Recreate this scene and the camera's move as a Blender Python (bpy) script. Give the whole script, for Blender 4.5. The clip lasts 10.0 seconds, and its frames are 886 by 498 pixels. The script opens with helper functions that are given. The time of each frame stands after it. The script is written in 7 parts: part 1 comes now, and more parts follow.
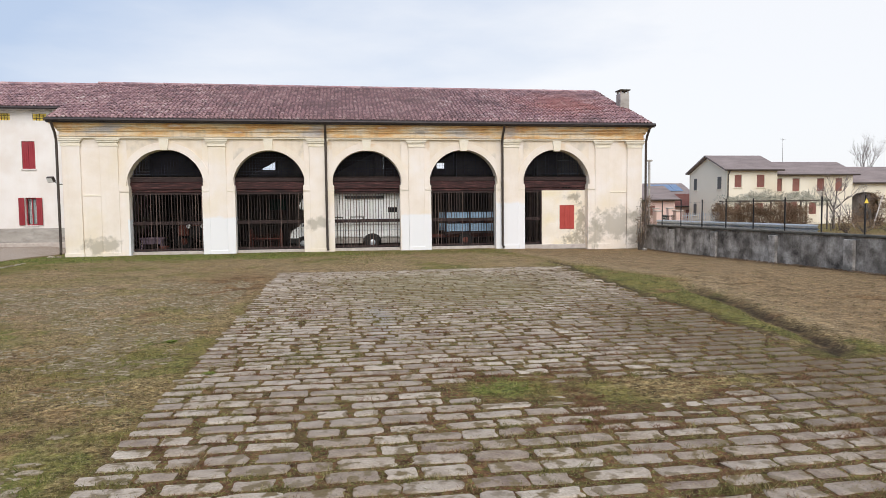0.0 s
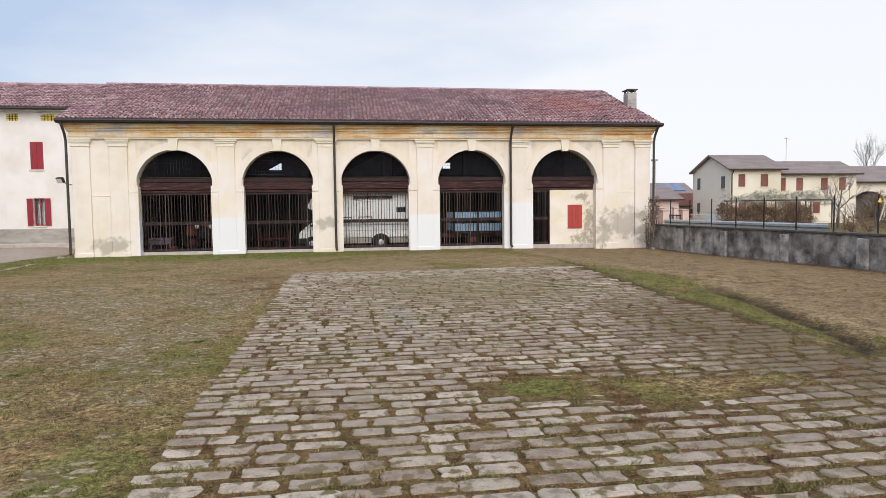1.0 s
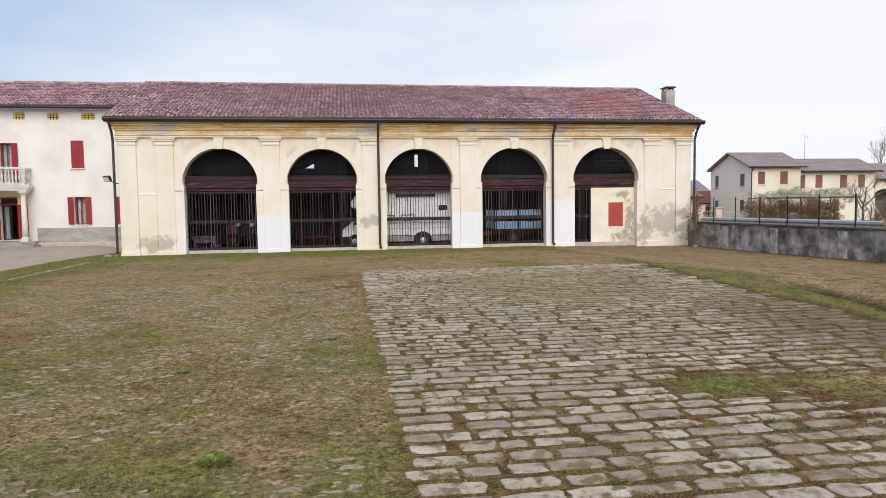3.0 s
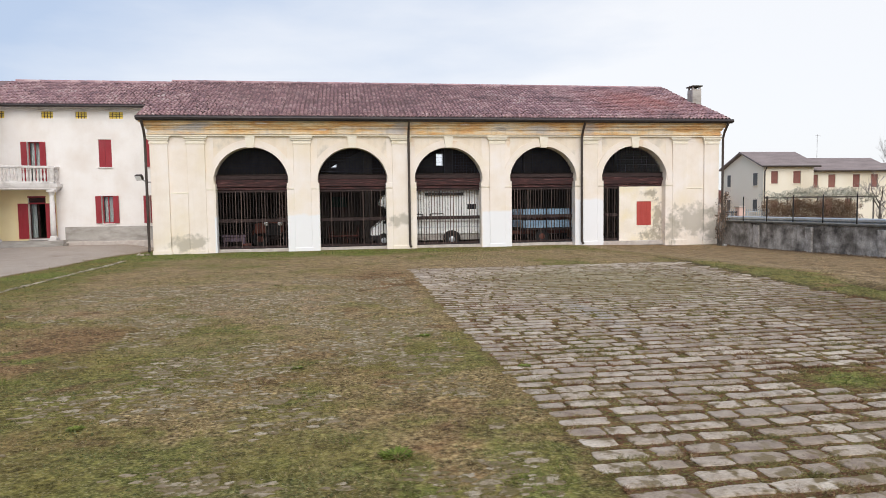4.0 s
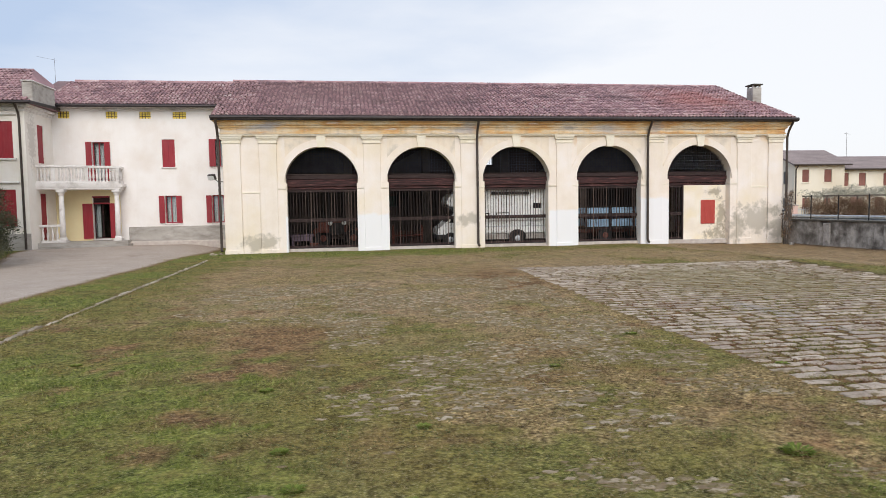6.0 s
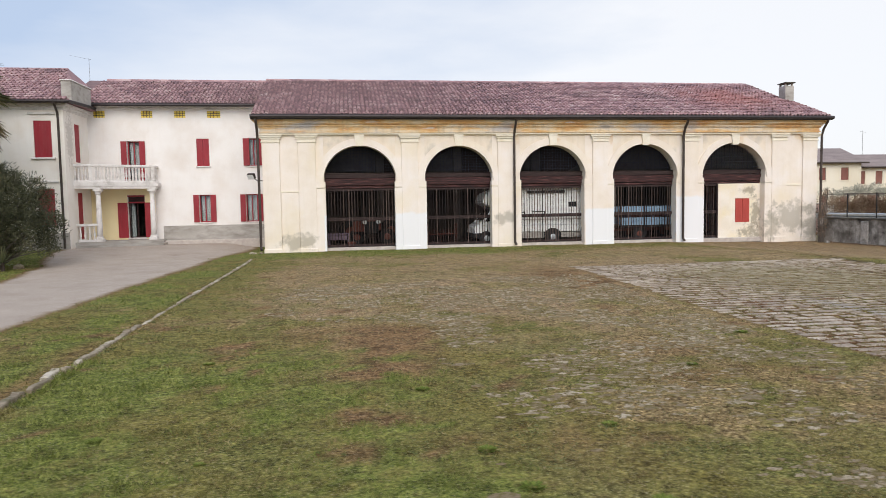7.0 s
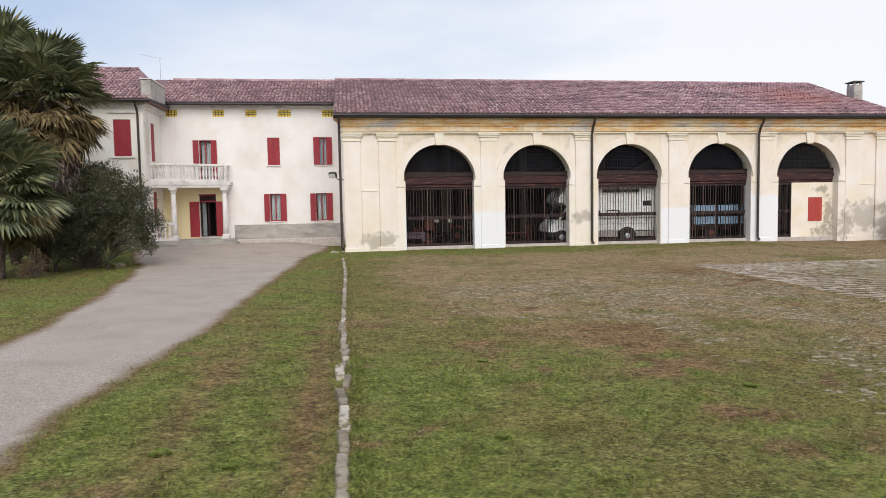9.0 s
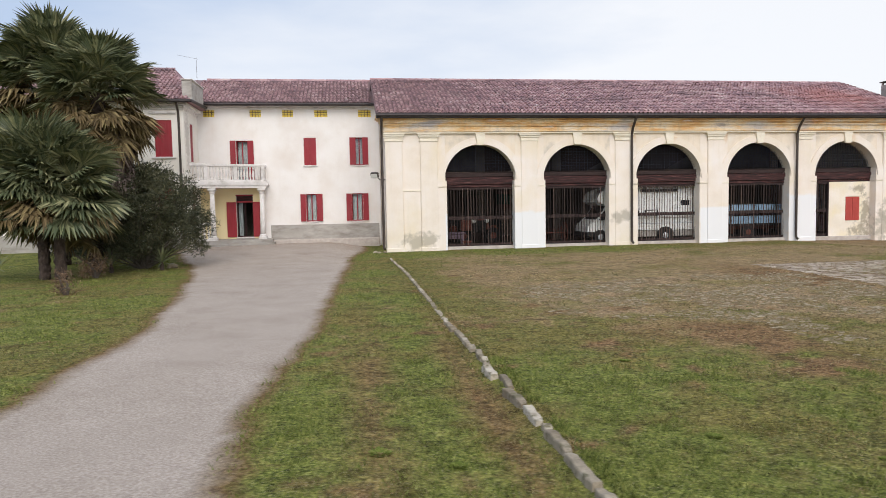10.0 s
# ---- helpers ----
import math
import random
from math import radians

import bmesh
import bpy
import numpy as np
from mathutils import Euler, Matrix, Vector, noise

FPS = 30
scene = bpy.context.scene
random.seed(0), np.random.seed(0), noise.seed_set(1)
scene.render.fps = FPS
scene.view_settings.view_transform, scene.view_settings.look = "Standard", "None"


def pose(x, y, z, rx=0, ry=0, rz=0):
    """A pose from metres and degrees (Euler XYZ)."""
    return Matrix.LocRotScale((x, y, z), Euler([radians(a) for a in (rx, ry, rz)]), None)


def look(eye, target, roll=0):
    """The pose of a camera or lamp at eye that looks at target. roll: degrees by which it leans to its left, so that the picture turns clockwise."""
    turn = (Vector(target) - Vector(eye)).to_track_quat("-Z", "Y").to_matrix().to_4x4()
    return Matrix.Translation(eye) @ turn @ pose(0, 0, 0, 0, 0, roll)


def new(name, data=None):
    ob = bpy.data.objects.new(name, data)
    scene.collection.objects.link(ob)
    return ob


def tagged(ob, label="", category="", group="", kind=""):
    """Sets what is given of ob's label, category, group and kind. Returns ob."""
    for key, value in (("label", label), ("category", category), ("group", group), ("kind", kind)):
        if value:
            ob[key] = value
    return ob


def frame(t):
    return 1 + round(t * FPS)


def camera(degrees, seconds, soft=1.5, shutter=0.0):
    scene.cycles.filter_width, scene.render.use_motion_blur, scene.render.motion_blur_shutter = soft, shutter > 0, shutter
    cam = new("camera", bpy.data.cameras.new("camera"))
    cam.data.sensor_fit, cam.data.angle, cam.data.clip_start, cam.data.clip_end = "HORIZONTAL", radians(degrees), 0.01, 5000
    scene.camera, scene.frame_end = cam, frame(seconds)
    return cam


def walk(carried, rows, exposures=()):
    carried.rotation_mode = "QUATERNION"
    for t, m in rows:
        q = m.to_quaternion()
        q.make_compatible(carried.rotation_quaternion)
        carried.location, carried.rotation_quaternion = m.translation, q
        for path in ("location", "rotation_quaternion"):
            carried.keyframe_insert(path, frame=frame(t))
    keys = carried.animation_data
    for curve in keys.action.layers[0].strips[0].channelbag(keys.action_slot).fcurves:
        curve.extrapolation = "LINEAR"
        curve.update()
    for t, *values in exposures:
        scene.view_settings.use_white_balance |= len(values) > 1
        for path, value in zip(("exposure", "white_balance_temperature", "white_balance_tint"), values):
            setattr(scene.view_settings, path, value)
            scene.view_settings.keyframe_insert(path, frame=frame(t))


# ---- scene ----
cam = camera(68.0, 10.0, soft=0.75, shutter=0.3)
PATH = [
    (0, (0.097, 0.093, 1.896), (0.396, 2.067, 1.774), -0.6),
    (0.5, (-0.028, 0.095, 1.894), (0.271, 2.069, 1.772), -0.7),
    (1, (-0.282, 0.128, 1.894), (0.016, 2.102, 1.772), -0.7),
    (1.5, (-0.637, 0.192, 1.898), (-0.34, 2.166, 1.775), -0.7),
    (2, (-1.082, 0.238, 1.91), (-0.786, 2.212, 1.785), -0.7),
    (2.5, (-1.603, 0.311, 1.92), (-1.308, 2.285, 1.793), -0.8),
    (4, (-3.542, 0.589, 1.882), (-3.248, 2.563, 1.754), -0.8),
    (4.5, (-4.244, 0.709, 1.877), (-3.951, 2.683, 1.749), -0.9),
    (5, (-4.977, 0.815, 1.877), (-4.687, 2.79, 1.748), -0.9),
    (5.5, (-5.738, 0.924, 1.889), (-5.449, 2.899, 1.761), -0.9),
    (7, (-8.132, 1.198, 1.949), (-7.848, 3.173, 1.815), -1.0),
    (7.5, (-8.964, 1.343, 1.954), (-8.681, 3.319, 1.821), -1.0),
    (8, (-9.817, 1.471, 1.958), (-9.534, 3.447, 1.825), -1.0),
    (8.5, (-10.673, 1.596, 1.957), (-10.391, 3.572, 1.823), -1.0),
    (9, (-11.531, 1.715, 1.961), (-11.251, 3.691, 1.827), -1.0),
    (9.5, (-12.404, 1.84, 1.972), (-12.125, 3.816, 1.838), -1.1),
    (10, (-13.288, 1.96, 1.992), (-13.01, 3.936, 1.858), -1.1),
]
walk(cam, [(t, look(eye, target, roll)) for t, eye, target, roll in PATH])

# ---- world, sun ----
SUN_EL, SUN_AZ = 36.0, 182.0          # azimuth clockwise from +y
world = bpy.data.worlds.new("overcast_sky")
scene.world = world
world.use_nodes = True
wn, wl = world.node_tree.nodes, world.node_tree.links
wn.clear()
w_out = wn.new("ShaderNodeOutputWorld")
w_bg = wn.new("ShaderNodeBackground")
w_sky = wn.new("ShaderNodeTexSky")
w_sky.sky_type, w_sky.sun_disc = "NISHITA", False
w_sky.sun_elevation, w_sky.sun_rotation = radians(SUN_EL), radians(SUN_AZ)
w_sky.air_density, w_sky.dust_density = 1.0, 2.0
w_tc = wn.new("ShaderNodeTexCoord")
w_map = wn.new("ShaderNodeMapping")
w_map.inputs["Scale"].default_value = (1.0, 1.0, 3.6)
w_noise = wn.new("ShaderNodeTexNoise")
w_noise.inputs["Scale"].default_value, w_noise.inputs["Detail"].default_value = 1.7, 6.0
w_noise.inputs["Roughness"].default_value = 0.52
w_ramp = wn.new("ShaderNodeValToRGB")
w_ramp.color_ramp.elements[0].position, w_ramp.color_ramp.elements[0].color = 0.36, (0.46, 0.56, 0.735, 1)
w_ramp.color_ramp.elements[1].position, w_ramp.color_ramp.elements[1].color = 0.80, (0.84, 0.85, 0.88, 1)
# the veil of cloud is brighter towards the sun
w_dot = wn.new("ShaderNodeVectorMath")
w_dot.operation = "DOT_PRODUCT"
w_dot.inputs[1].default_value = (0.85, 0.15, -0.35)
w_add = wn.new("ShaderNodeMath")
w_add.operation, w_add.inputs[1].default_value = "MULTIPLY_ADD", 0.55
w_add.use_clamp = True
w_mul = wn.new("ShaderNodeMath")
w_mul.operation, w_mul.inputs[1].default_value = "MULTIPLY", 1.0
w_scale = wn.new("ShaderNodeVectorMath")
w_scale.operation, w_scale.inputs["Scale"].default_value = "SCALE", 1.0
w_mix = wn.new("ShaderNodeMix")
w_mix.data_type = "RGBA"
w_mix.inputs["Factor"].default_value = 0.9
w_skyscale = wn.new("ShaderNodeVectorMath")
w_skyscale.operation, w_skyscale.inputs["Scale"].default_value = "SCALE", 0.12
wl.new(w_tc.outputs["Generated"], w_map.inputs["Vector"])
wl.new(w_map.outputs["Vector"], w_noise.inputs["Vector"])
wl.new(w_tc.outputs["Generated"], w_dot.inputs[0])
wl.new(w_dot.outputs["Value"], w_add.inputs[0])
wl.new(w_noise.outputs["Fac"], w_add.inputs[2])
wl.new(w_add.outputs["Value"], w_ramp.inputs["Fac"])
wl.new(w_sky.outputs["Color"], w_skyscale.inputs[0])
wl.new(w_skyscale.outputs["Vector"], w_mix.inputs["A"])
wl.new(w_ramp.outputs["Color"], w_mix.inputs["B"])
wl.new(w_mix.outputs["Result"], w_bg.inputs["Color"])
w_bg.inputs["Strength"].default_value = 0.95
wl.new(w_bg.outputs["Background"], w_out.inputs["Surface"])

sun_data = bpy.data.lights.new("sun", "SUN")
sun_data.energy, sun_data.angle, sun_data.color = 1.92, radians(55), (1.0, 0.925, 0.835)
scene.view_settings.exposure = 0.3
sun = new("sun", sun_data)
_az, _el = radians(SUN_AZ), radians(SUN_EL)
sun.matrix_world = look((60 * math.sin(_az), 60 * math.cos(_az), 60 * math.tan(_el)), (0, 0, 0))


# ---- materials ----
def ramp_stops(node, stops):
    el = node.color_ramp.elements
    while len(el) < len(stops):
        el.new(0.5)
    for e, (p, c) in zip(el, stops):
        e.position, e.color = p, (*c, 1)


def surface(name, stops, scale=4.0, stretch=(1, 1, 1), rough=0.85, bump=0.3, bump_scale=60.0, bump_dist=0.01,
            metal=0.0, vary=0.0, island=0.0, big=None, big_scale=0.5, big_range=(0.45, 0.65), fine=0.12, streak=None, streak_amount=0.3, spec=0.35):
    """A grained surface: a colour ramp over noise, a second larger stain, fine speckle and bump."""
    m = bpy.data.materials.new(name)
    m.use_nodes = True
    n, k = m.node_tree.nodes, m.node_tree.links
    b = n["Principled BSDF"]
    b.inputs["Roughness"].default_value, b.inputs["Metallic"].default_value = rough, metal
    b.inputs["Specular IOR Level"].default_value = spec
    tc, mp = n.new("ShaderNodeNewGeometry"), n.new("ShaderNodeMapping")
    mp.inputs["Scale"].default_value = stretch
    k.new(tc.outputs["Position"], mp.inputs["Vector"])
    no = n.new("ShaderNodeTexNoise")
    no.inputs["Scale"].default_value, no.inputs["Detail"].default_value, no.inputs["Roughness"].default_value = scale, 8, 0.62
    k.new(mp.outputs["Vector"], no.inputs["Vector"])
    ra = n.new("ShaderNodeValToRGB")
    ramp_stops(ra, stops)
    fac = no.outputs["Fac"]
    if vary:
        inf = n.new("ShaderNodeObjectInfo")
        ma = n.new("ShaderNodeMath")
        ma.operation, ma.inputs[1].default_value = "MULTIPLY_ADD", vary
        sh = n.new("ShaderNodeMath")
        sh.operation, sh.inputs[1].default_value = "SUBTRACT", vary / 2
        k.new(inf.outputs["Random"], ma.inputs[0])
        k.new(fac, ma.inputs[2])
        k.new(ma.outputs[0], sh.inputs[0])
        fac = sh.outputs[0]
    if island:
        geo = n.new("ShaderNodeNewGeometry")
        ma = n.new("ShaderNodeMath")
        ma.operation, ma.inputs[1].default_value = "MULTIPLY_ADD", island
        sh = n.new("ShaderNodeMath")
        sh.operation, sh.inputs[1].default_value = "SUBTRACT", island / 2
        k.new(geo.outputs["Random Per Island"], ma.inputs[0])
        k.new(fac, ma.inputs[2])
        k.new(ma.outputs[0], sh.inputs[0])
        fac = sh.outputs[0]
    k.new(fac, ra.inputs["Fac"])
    col = ra.outputs["Color"]
    if big:
        n2, r2, mx = n.new("ShaderNodeTexNoise"), n.new("ShaderNodeMapRange"), n.new("ShaderNodeMix")
        n2.inputs["Scale"].default_value, n2.inputs["Detail"].default_value = big_scale, 7
        r2.inputs["From Min"].default_value, r2.inputs["From Max"].default_value = big_range
        mx.data_type = "RGBA"
        mx.inputs["B"].default_value = (*big, 1)
        k.new(mp.outputs["Vector"], n2.inputs["Vector"])
        k.new(n2.outputs["Fac"], r2.inputs["Value"])
        k.new(r2.outputs["Result"], mx.inputs["Factor"])
        k.new(col, mx.inputs["A"])
        col = mx.outputs["Result"]
    if streak:
        ms, ns, rs, xs = n.new("ShaderNodeMapping"), n.new("ShaderNodeTexNoise"), n.new("ShaderNodeMapRange"), n.new("ShaderNodeMix")
        ms.inputs["Scale"].default_value = (5.0, 5.0, 0.35)
        ns.inputs["Scale"].default_value, ns.inputs["Detail"].default_value, ns.inputs["Roughness"].default_value = 1.0, 9, 0.65
        rs.inputs["From Min"].default_value, rs.inputs["From Max"].default_value, rs.inputs["To Max"].default_value = 0.5, 0.72, streak_amount
        xs.data_type = "RGBA"
        xs.inputs["B"].default_value = (*streak, 1)
        k.new(tc.outputs["Position"], ms.inputs["Vector"])
        k.new(ms.outputs["Vector"], ns.inputs["Vector"])
        k.new(ns.outputs["Fac"], rs.inputs["Value"])
        k.new(rs.outputs["Result"], xs.inputs["Factor"])
        k.new(col, xs.inputs["A"])
        col = xs.outputs["Result"]
    n3 = n.new("ShaderNodeTexNoise")
    n3.inputs["Scale"].default_value, n3.inputs["Detail"].default_value = bump_scale, 4
    k.new(mp.outputs["Vector"], n3.inputs["Vector"])
    if fine:
        mr, mm = n.new("ShaderNodeMapRange"), n.new("ShaderNodeMix")
        mr.inputs["To Min"].default_value, mr.inputs["To Max"].default_value = 1 - fine, 1 + fine
        mm.data_type, mm.blend_type = "RGBA", "MULTIPLY"
        mm.inputs["Factor"].default_value = 1.0
        k.new(n3.outputs["Fac"], mr.inputs["Value"])
        k.new(mr.outputs["Result"], mm.inputs["B"])
        k.new(col, mm.inputs["A"])
        col = mm.outputs["Result"]
    k.new(col, b.inputs["Base Color"])
    if bump:
        bu = n.new("ShaderNodeBump")
        bu.inputs["Strength"].default_value, bu.inputs["Distance"].default_value = bump, bump_dist
        k.new(n3.outputs["Fac"], bu.inputs["Height"])
        k.new(bu.outputs["Normal"], b.inputs["Normal"])
    return m


def patch(m, color, centre, size, edge=0.35, grain=2.2, strength=1.0, boxy=False, ragged=1.7):
    """Adds a stain or repainted place of its own outline to a surface: an ellipsoid of noise-broken edge round centre."""
    n, k = m.node_tree.nodes, m.node_tree.links
    b = n["Principled BSDF"]
    src = b.inputs["Base Color"].links[0].from_socket
    tc, sub, div, ln = n.new("ShaderNodeNewGeometry"), n.new("ShaderNodeVectorMath"), n.new("ShaderNodeVectorMath"), n.new("ShaderNodeVectorMath")
    sub.operation, div.operation, ln.operation = "SUBTRACT", "DIVIDE", "LENGTH"
    sub.inputs[1].default_value, div.inputs[1].default_value = centre, size
    k.new(tc.outputs["Position"], sub.inputs[0])
    k.new(sub.outputs[0], div.inputs[0])
    reach = ln.outputs["Value"]
    k.new(div.outputs[0], ln.inputs[0])
    if boxy:
        ab, sp, m1, m2 = n.new("ShaderNodeVectorMath"), n.new("ShaderNodeSeparateXYZ"), n.new("ShaderNodeMath"), n.new("ShaderNodeMath")
        ab.operation, m1.operation, m2.operation = "ABSOLUTE", "MAXIMUM", "MAXIMUM"
        k.new(div.outputs[0], ab.inputs[0])
        k.new(ab.outputs[0], sp.inputs[0])
        k.new(sp.outputs["X"], m1.inputs[0])
        k.new(sp.outputs["Y"], m1.inputs[1])
        k.new(m1.outputs[0], m2.inputs[0])
        k.new(sp.outputs["Z"], m2.inputs[1])
        reach = m2.outputs[0]
    no = n.new("ShaderNodeTexNoise")
    no.inputs["Scale"].default_value, no.inputs["Detail"].default_value, no.inputs["Roughness"].default_value = grain, 8, 0.65
    k.new(tc.outputs["Position"], no.inputs["Vector"])
    ad = n.new("ShaderNodeMath")
    ad.operation, ad.inputs[1].default_value = "MULTIPLY_ADD", 0.3 if boxy else ragged
    mr, mx = n.new("ShaderNodeMapRange"), n.new("ShaderNodeMix")
    k.new(no.outputs["Fac"], ad.inputs[0])
    k.new(reach, ad.inputs[2])
    top = 1.15 if boxy else 1.0 + 0.5 * ragged
    mr.inputs["From Min"].default_value, mr.inputs["From Max"].default_value = top, top - edge
    mr.inputs["To Min"].default_value, mr.inputs["To Max"].default_value = 0.0, strength
    k.new(ad.outputs[0], mr.inputs["Value"])
    mx.data_type = "RGBA"
    mx.inputs["B"].default_value = (*color, 1)
    k.new(mr.outputs["Result"], mx.inputs["Factor"])
    k.new(src, mx.inputs["A"])
    k.new(mx.outputs["Result"], b.inputs["Base Color"])
    return m


CREAM = surface("cream_lime_plaster", [(0.3, (0.79, 0.70, 0.60)), (0.5, (0.845, 0.765, 0.68)), (0.72, (0.87, 0.81, 0.76))], 1.0, rough=0.92,
                bump=0.3, bump_scale=40, big=(0.80, 0.70, 0.53), big_scale=0.7, big_range=(0.5, 0.8), fine=0.06, streak=(0.60, 0.53, 0.42), streak_amount=0.14)
for c, s in (((-10.3, 30.4, 0.45), (0.9, 1.5, 0.42)), ((13.2, 30.4, 1.1), (1.25, 1.5, 0.85)), ((14.3, 30.4, 0.7), (0.5, 1.5, 1.1)),
             ((12.2, 30.4, 0.8), (0.5, 1.5, 1.0)), ((-1.05, 30.4, 1.3), (0.5, 1.5, 0.35))):
    patch(CREAM, (0.40, 0.36, 0.29), c, s, edge=0.5, grain=2.3, strength=0.72, ragged=3.0)
for c, s in (((-5.35, 30.6, 0.5), (0.75, 0.6, 1.15)), ((3.48, 30.6, 0.5), (0.75, 0.6, 1.2)), ((7.97, 30.6, 0.5), (0.75, 0.6, 1.7)), ((-8.95, 30.6, 0.5), (0.2, 0.6, 1.1))):
    patch(CREAM, (0.83, 0.835, 0.85), c, s, edge=0.08, grain=1.6, strength=0.95, boxy=True)
for x, w in ((-8.6, 0.5), (-6.2, 0.3), (-0.6, 0.35), (1.4, 0.3), (4.1, 0.25), (10.4, 0.3), (13.6, 0.3)):
    patch(CREAM, (0.70, 0.48, 0.24), (x, 30.4, 4.95), (w, 1.5, 0.34), edge=0.8, grain=3.2, strength=0.5, ragged=3.0)
FIELD = surface("yellowed_cream_plaster", [(0.3, (0.77, 0.665, 0.525)), (0.5, (0.825, 0.73, 0.61)), (0.72, (0.85, 0.785, 0.69))], 1.2, rough=0.92, bump=0.35, bump_scale=40,
                big=(0.56, 0.51, 0.44), big_scale=1.3, big_range=(0.56, 0.76), fine=0.08, streak=(0.52, 0.46, 0.38), streak_amount=0.22)
PATCHY = surface("damp_flaking_plaster", [(0.35, (0.80, 0.72, 0.60)), (0.6, (0.87, 0.80, 0.70))], 1.6, rough=0.93, bump=0.5, bump_scale=35,
                 big=(0.82, 0.72, 0.52), big_scale=1.0)
for c, s in (((11.3, 30.8, 0.35), (0.8, 1.5, 0.4)), ((11.55, 30.8, 1.3), (0.3, 1.5, 0.9)), ((11.2, 30.8, 2.4), (0.5, 1.5, 0.22))):
    patch(PATCHY, (0.33, 0.29, 0.22), c, s, edge=0.6, grain=4, strength=0.8, ragged=3.6)
OCHRE = surface("ochre_stained_cornice", [(0.30, (0.50, 0.45, 0.41)), (0.38, (0.86, 0.755, 0.62)), (0.46, (0.85, 0.70, 0.49)), (0.54, (0.82, 0.58, 0.30)), (0.61, (0.72, 0.41, 0.17)), (0.69, (0.88, 0.80, 0.71))],
                1.5, stretch=(0.42, 1, 2.6), rough=0.9, bump=0.4, bump_scale=30, big=(0.66, 0.61, 0.57), big_scale=1.1, big_range=(0.56, 0.70), streak=(0.40, 0.33, 0.24), streak_amount=0.4)
for x in (-9.75, -1.0, 7.9):
    patch(OCHRE, (0.50, 0.47, 0.49), (x, 30.2, 5.5), (0.45, 1.2, 0.5), edge=0.6, grain=3.0, strength=0.6, ragged=2.2)
    patch(OCHRE, (0.70, 0.40, 0.15), (x - 1.7, 30.2, 5.62), (0.9, 1.2, 0.22), edge=0.6, grain=2.0, strength=0.6, ragged=2.4)
TRIM = surface("pale_lime_trim", [(0.3, (0.80, 0.73, 0.59)), (0.7, (0.86, 0.81, 0.70))], 2.5, rough=0.9, bump=0.25, bump_scale=40, big=(0.62, 0.54, 0.36), big_scale=1.1, big_range=(0.6, 0.8))
SILL = surface("pale_stone_sill", [(0.3, (0.42, 0.36, 0.33)), (0.7, (0.60, 0.55, 0.50))], 5, rough=0.85, bump=0.4)
TILE = surface("weathered_terracotta_tile", [(0.12, (0.20, 0.135, 0.15)), (0.32, (0.295, 0.185, 0.20)), (0.52, (0.40, 0.245, 0.255)), (0.70, (0.49, 0.33, 0.33)), (0.90, (0.60, 0.49, 0.48))],
               0.8, rough=0.88, bump=0.5, bump_scale=40, vary=0.45, island=0.0, big=(0.15, 0.115, 0.115), big_scale=0.45, big_range=(0.55, 0.85), fine=0.2)
TILES = surface("weathered_terracotta_tiles", [(0.12, (0.20, 0.135, 0.15)), (0.32, (0.295, 0.185, 0.20)), (0.52, (0.40, 0.245, 0.255)), (0.70, (0.49, 0.33, 0.33)), (0.90, (0.60, 0.49, 0.48))],
                0.8, rough=0.88, bump=0.5, bump_scale=40, island=0.45, big=(0.15, 0.115, 0.115), big_scale=0.45, big_range=(0.55, 0.85), fine=0.2)
patch(TILES, (0.42, 0.15, 0.12), (11.5, 33.0, 7.0), (3.6, 3.6, 2.0), edge=0.8, grain=1.0, strength=0.55)
# darker copy of the tile colour, with the shade between tiles put in
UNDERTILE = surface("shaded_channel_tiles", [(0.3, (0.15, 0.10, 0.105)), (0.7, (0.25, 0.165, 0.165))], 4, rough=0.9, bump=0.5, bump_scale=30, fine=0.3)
GUTTER = surface("dark_painted_gutter", [(0.3, (0.035, 0.03, 0.032)), (0.7, (0.06, 0.05, 0.05))], 6, rough=0.45, metal=0.4, bump=0.1, fine=0.2)
PIPE = surface("brown_painted_pipe", [(0.3, (0.045, 0.035, 0.03)), (0.7, (0.09, 0.07, 0.06))], 6, rough=0.5, metal=0.3, bump=0.1, fine=0.2)
BEAM = surface("old_red_brown_timber", [(0.36, (0.008, 0.004, 0.004)), (0.5, (0.040, 0.014, 0.014)), (0.60, (0.085, 0.030, 0.028)), (0.72, (0.22, 0.13, 0.12))], 2.2,
               stretch=(0.7, 3, 9), rough=0.7, bump=0.7, bump_scale=22, fine=0.3)
SLAT = surface("weathered_grey_slat", [(0.25, (0.010, 0.006, 0.006)), (0.5, (0.034, 0.022, 0.020)), (0.8, (0.15, 0.105, 0.09))], 6, stretch=(6, 6, 1.6), rough=0.85, bump=0.5, vary=0.55, fine=0.2)
DARKWOOD = surface("dark_rail_timber", [(0.3, (0.018, 0.010, 0.010)), (0.7, (0.055, 0.034, 0.032))], 5, stretch=(0.6, 4, 4), rough=0.8, bump=0.5, fine=0.25)
IRON = surface("dull_galvanised_wire", [(0.3, (0.05, 0.052, 0.075)), (0.7, (0.10, 0.105, 0.14))], 20, rough=0.6, metal=0.1, bump=0.2)
RED = surface("oxblood_shutter_paint", [(0.25, (0.27, 0.024, 0.034)), (0.55, (0.32, 0.030, 0.042)), (0.85, (0.37, 0.055, 0.065))], 3.5, stretch=(1, 1, 0.35), rough=0.55,
              bump=0.3, bump_scale=50, big=(0.28, 0.05, 0.06), big_scale=2.0, big_range=(0.5, 0.8), vary=0.2, fine=0.1)
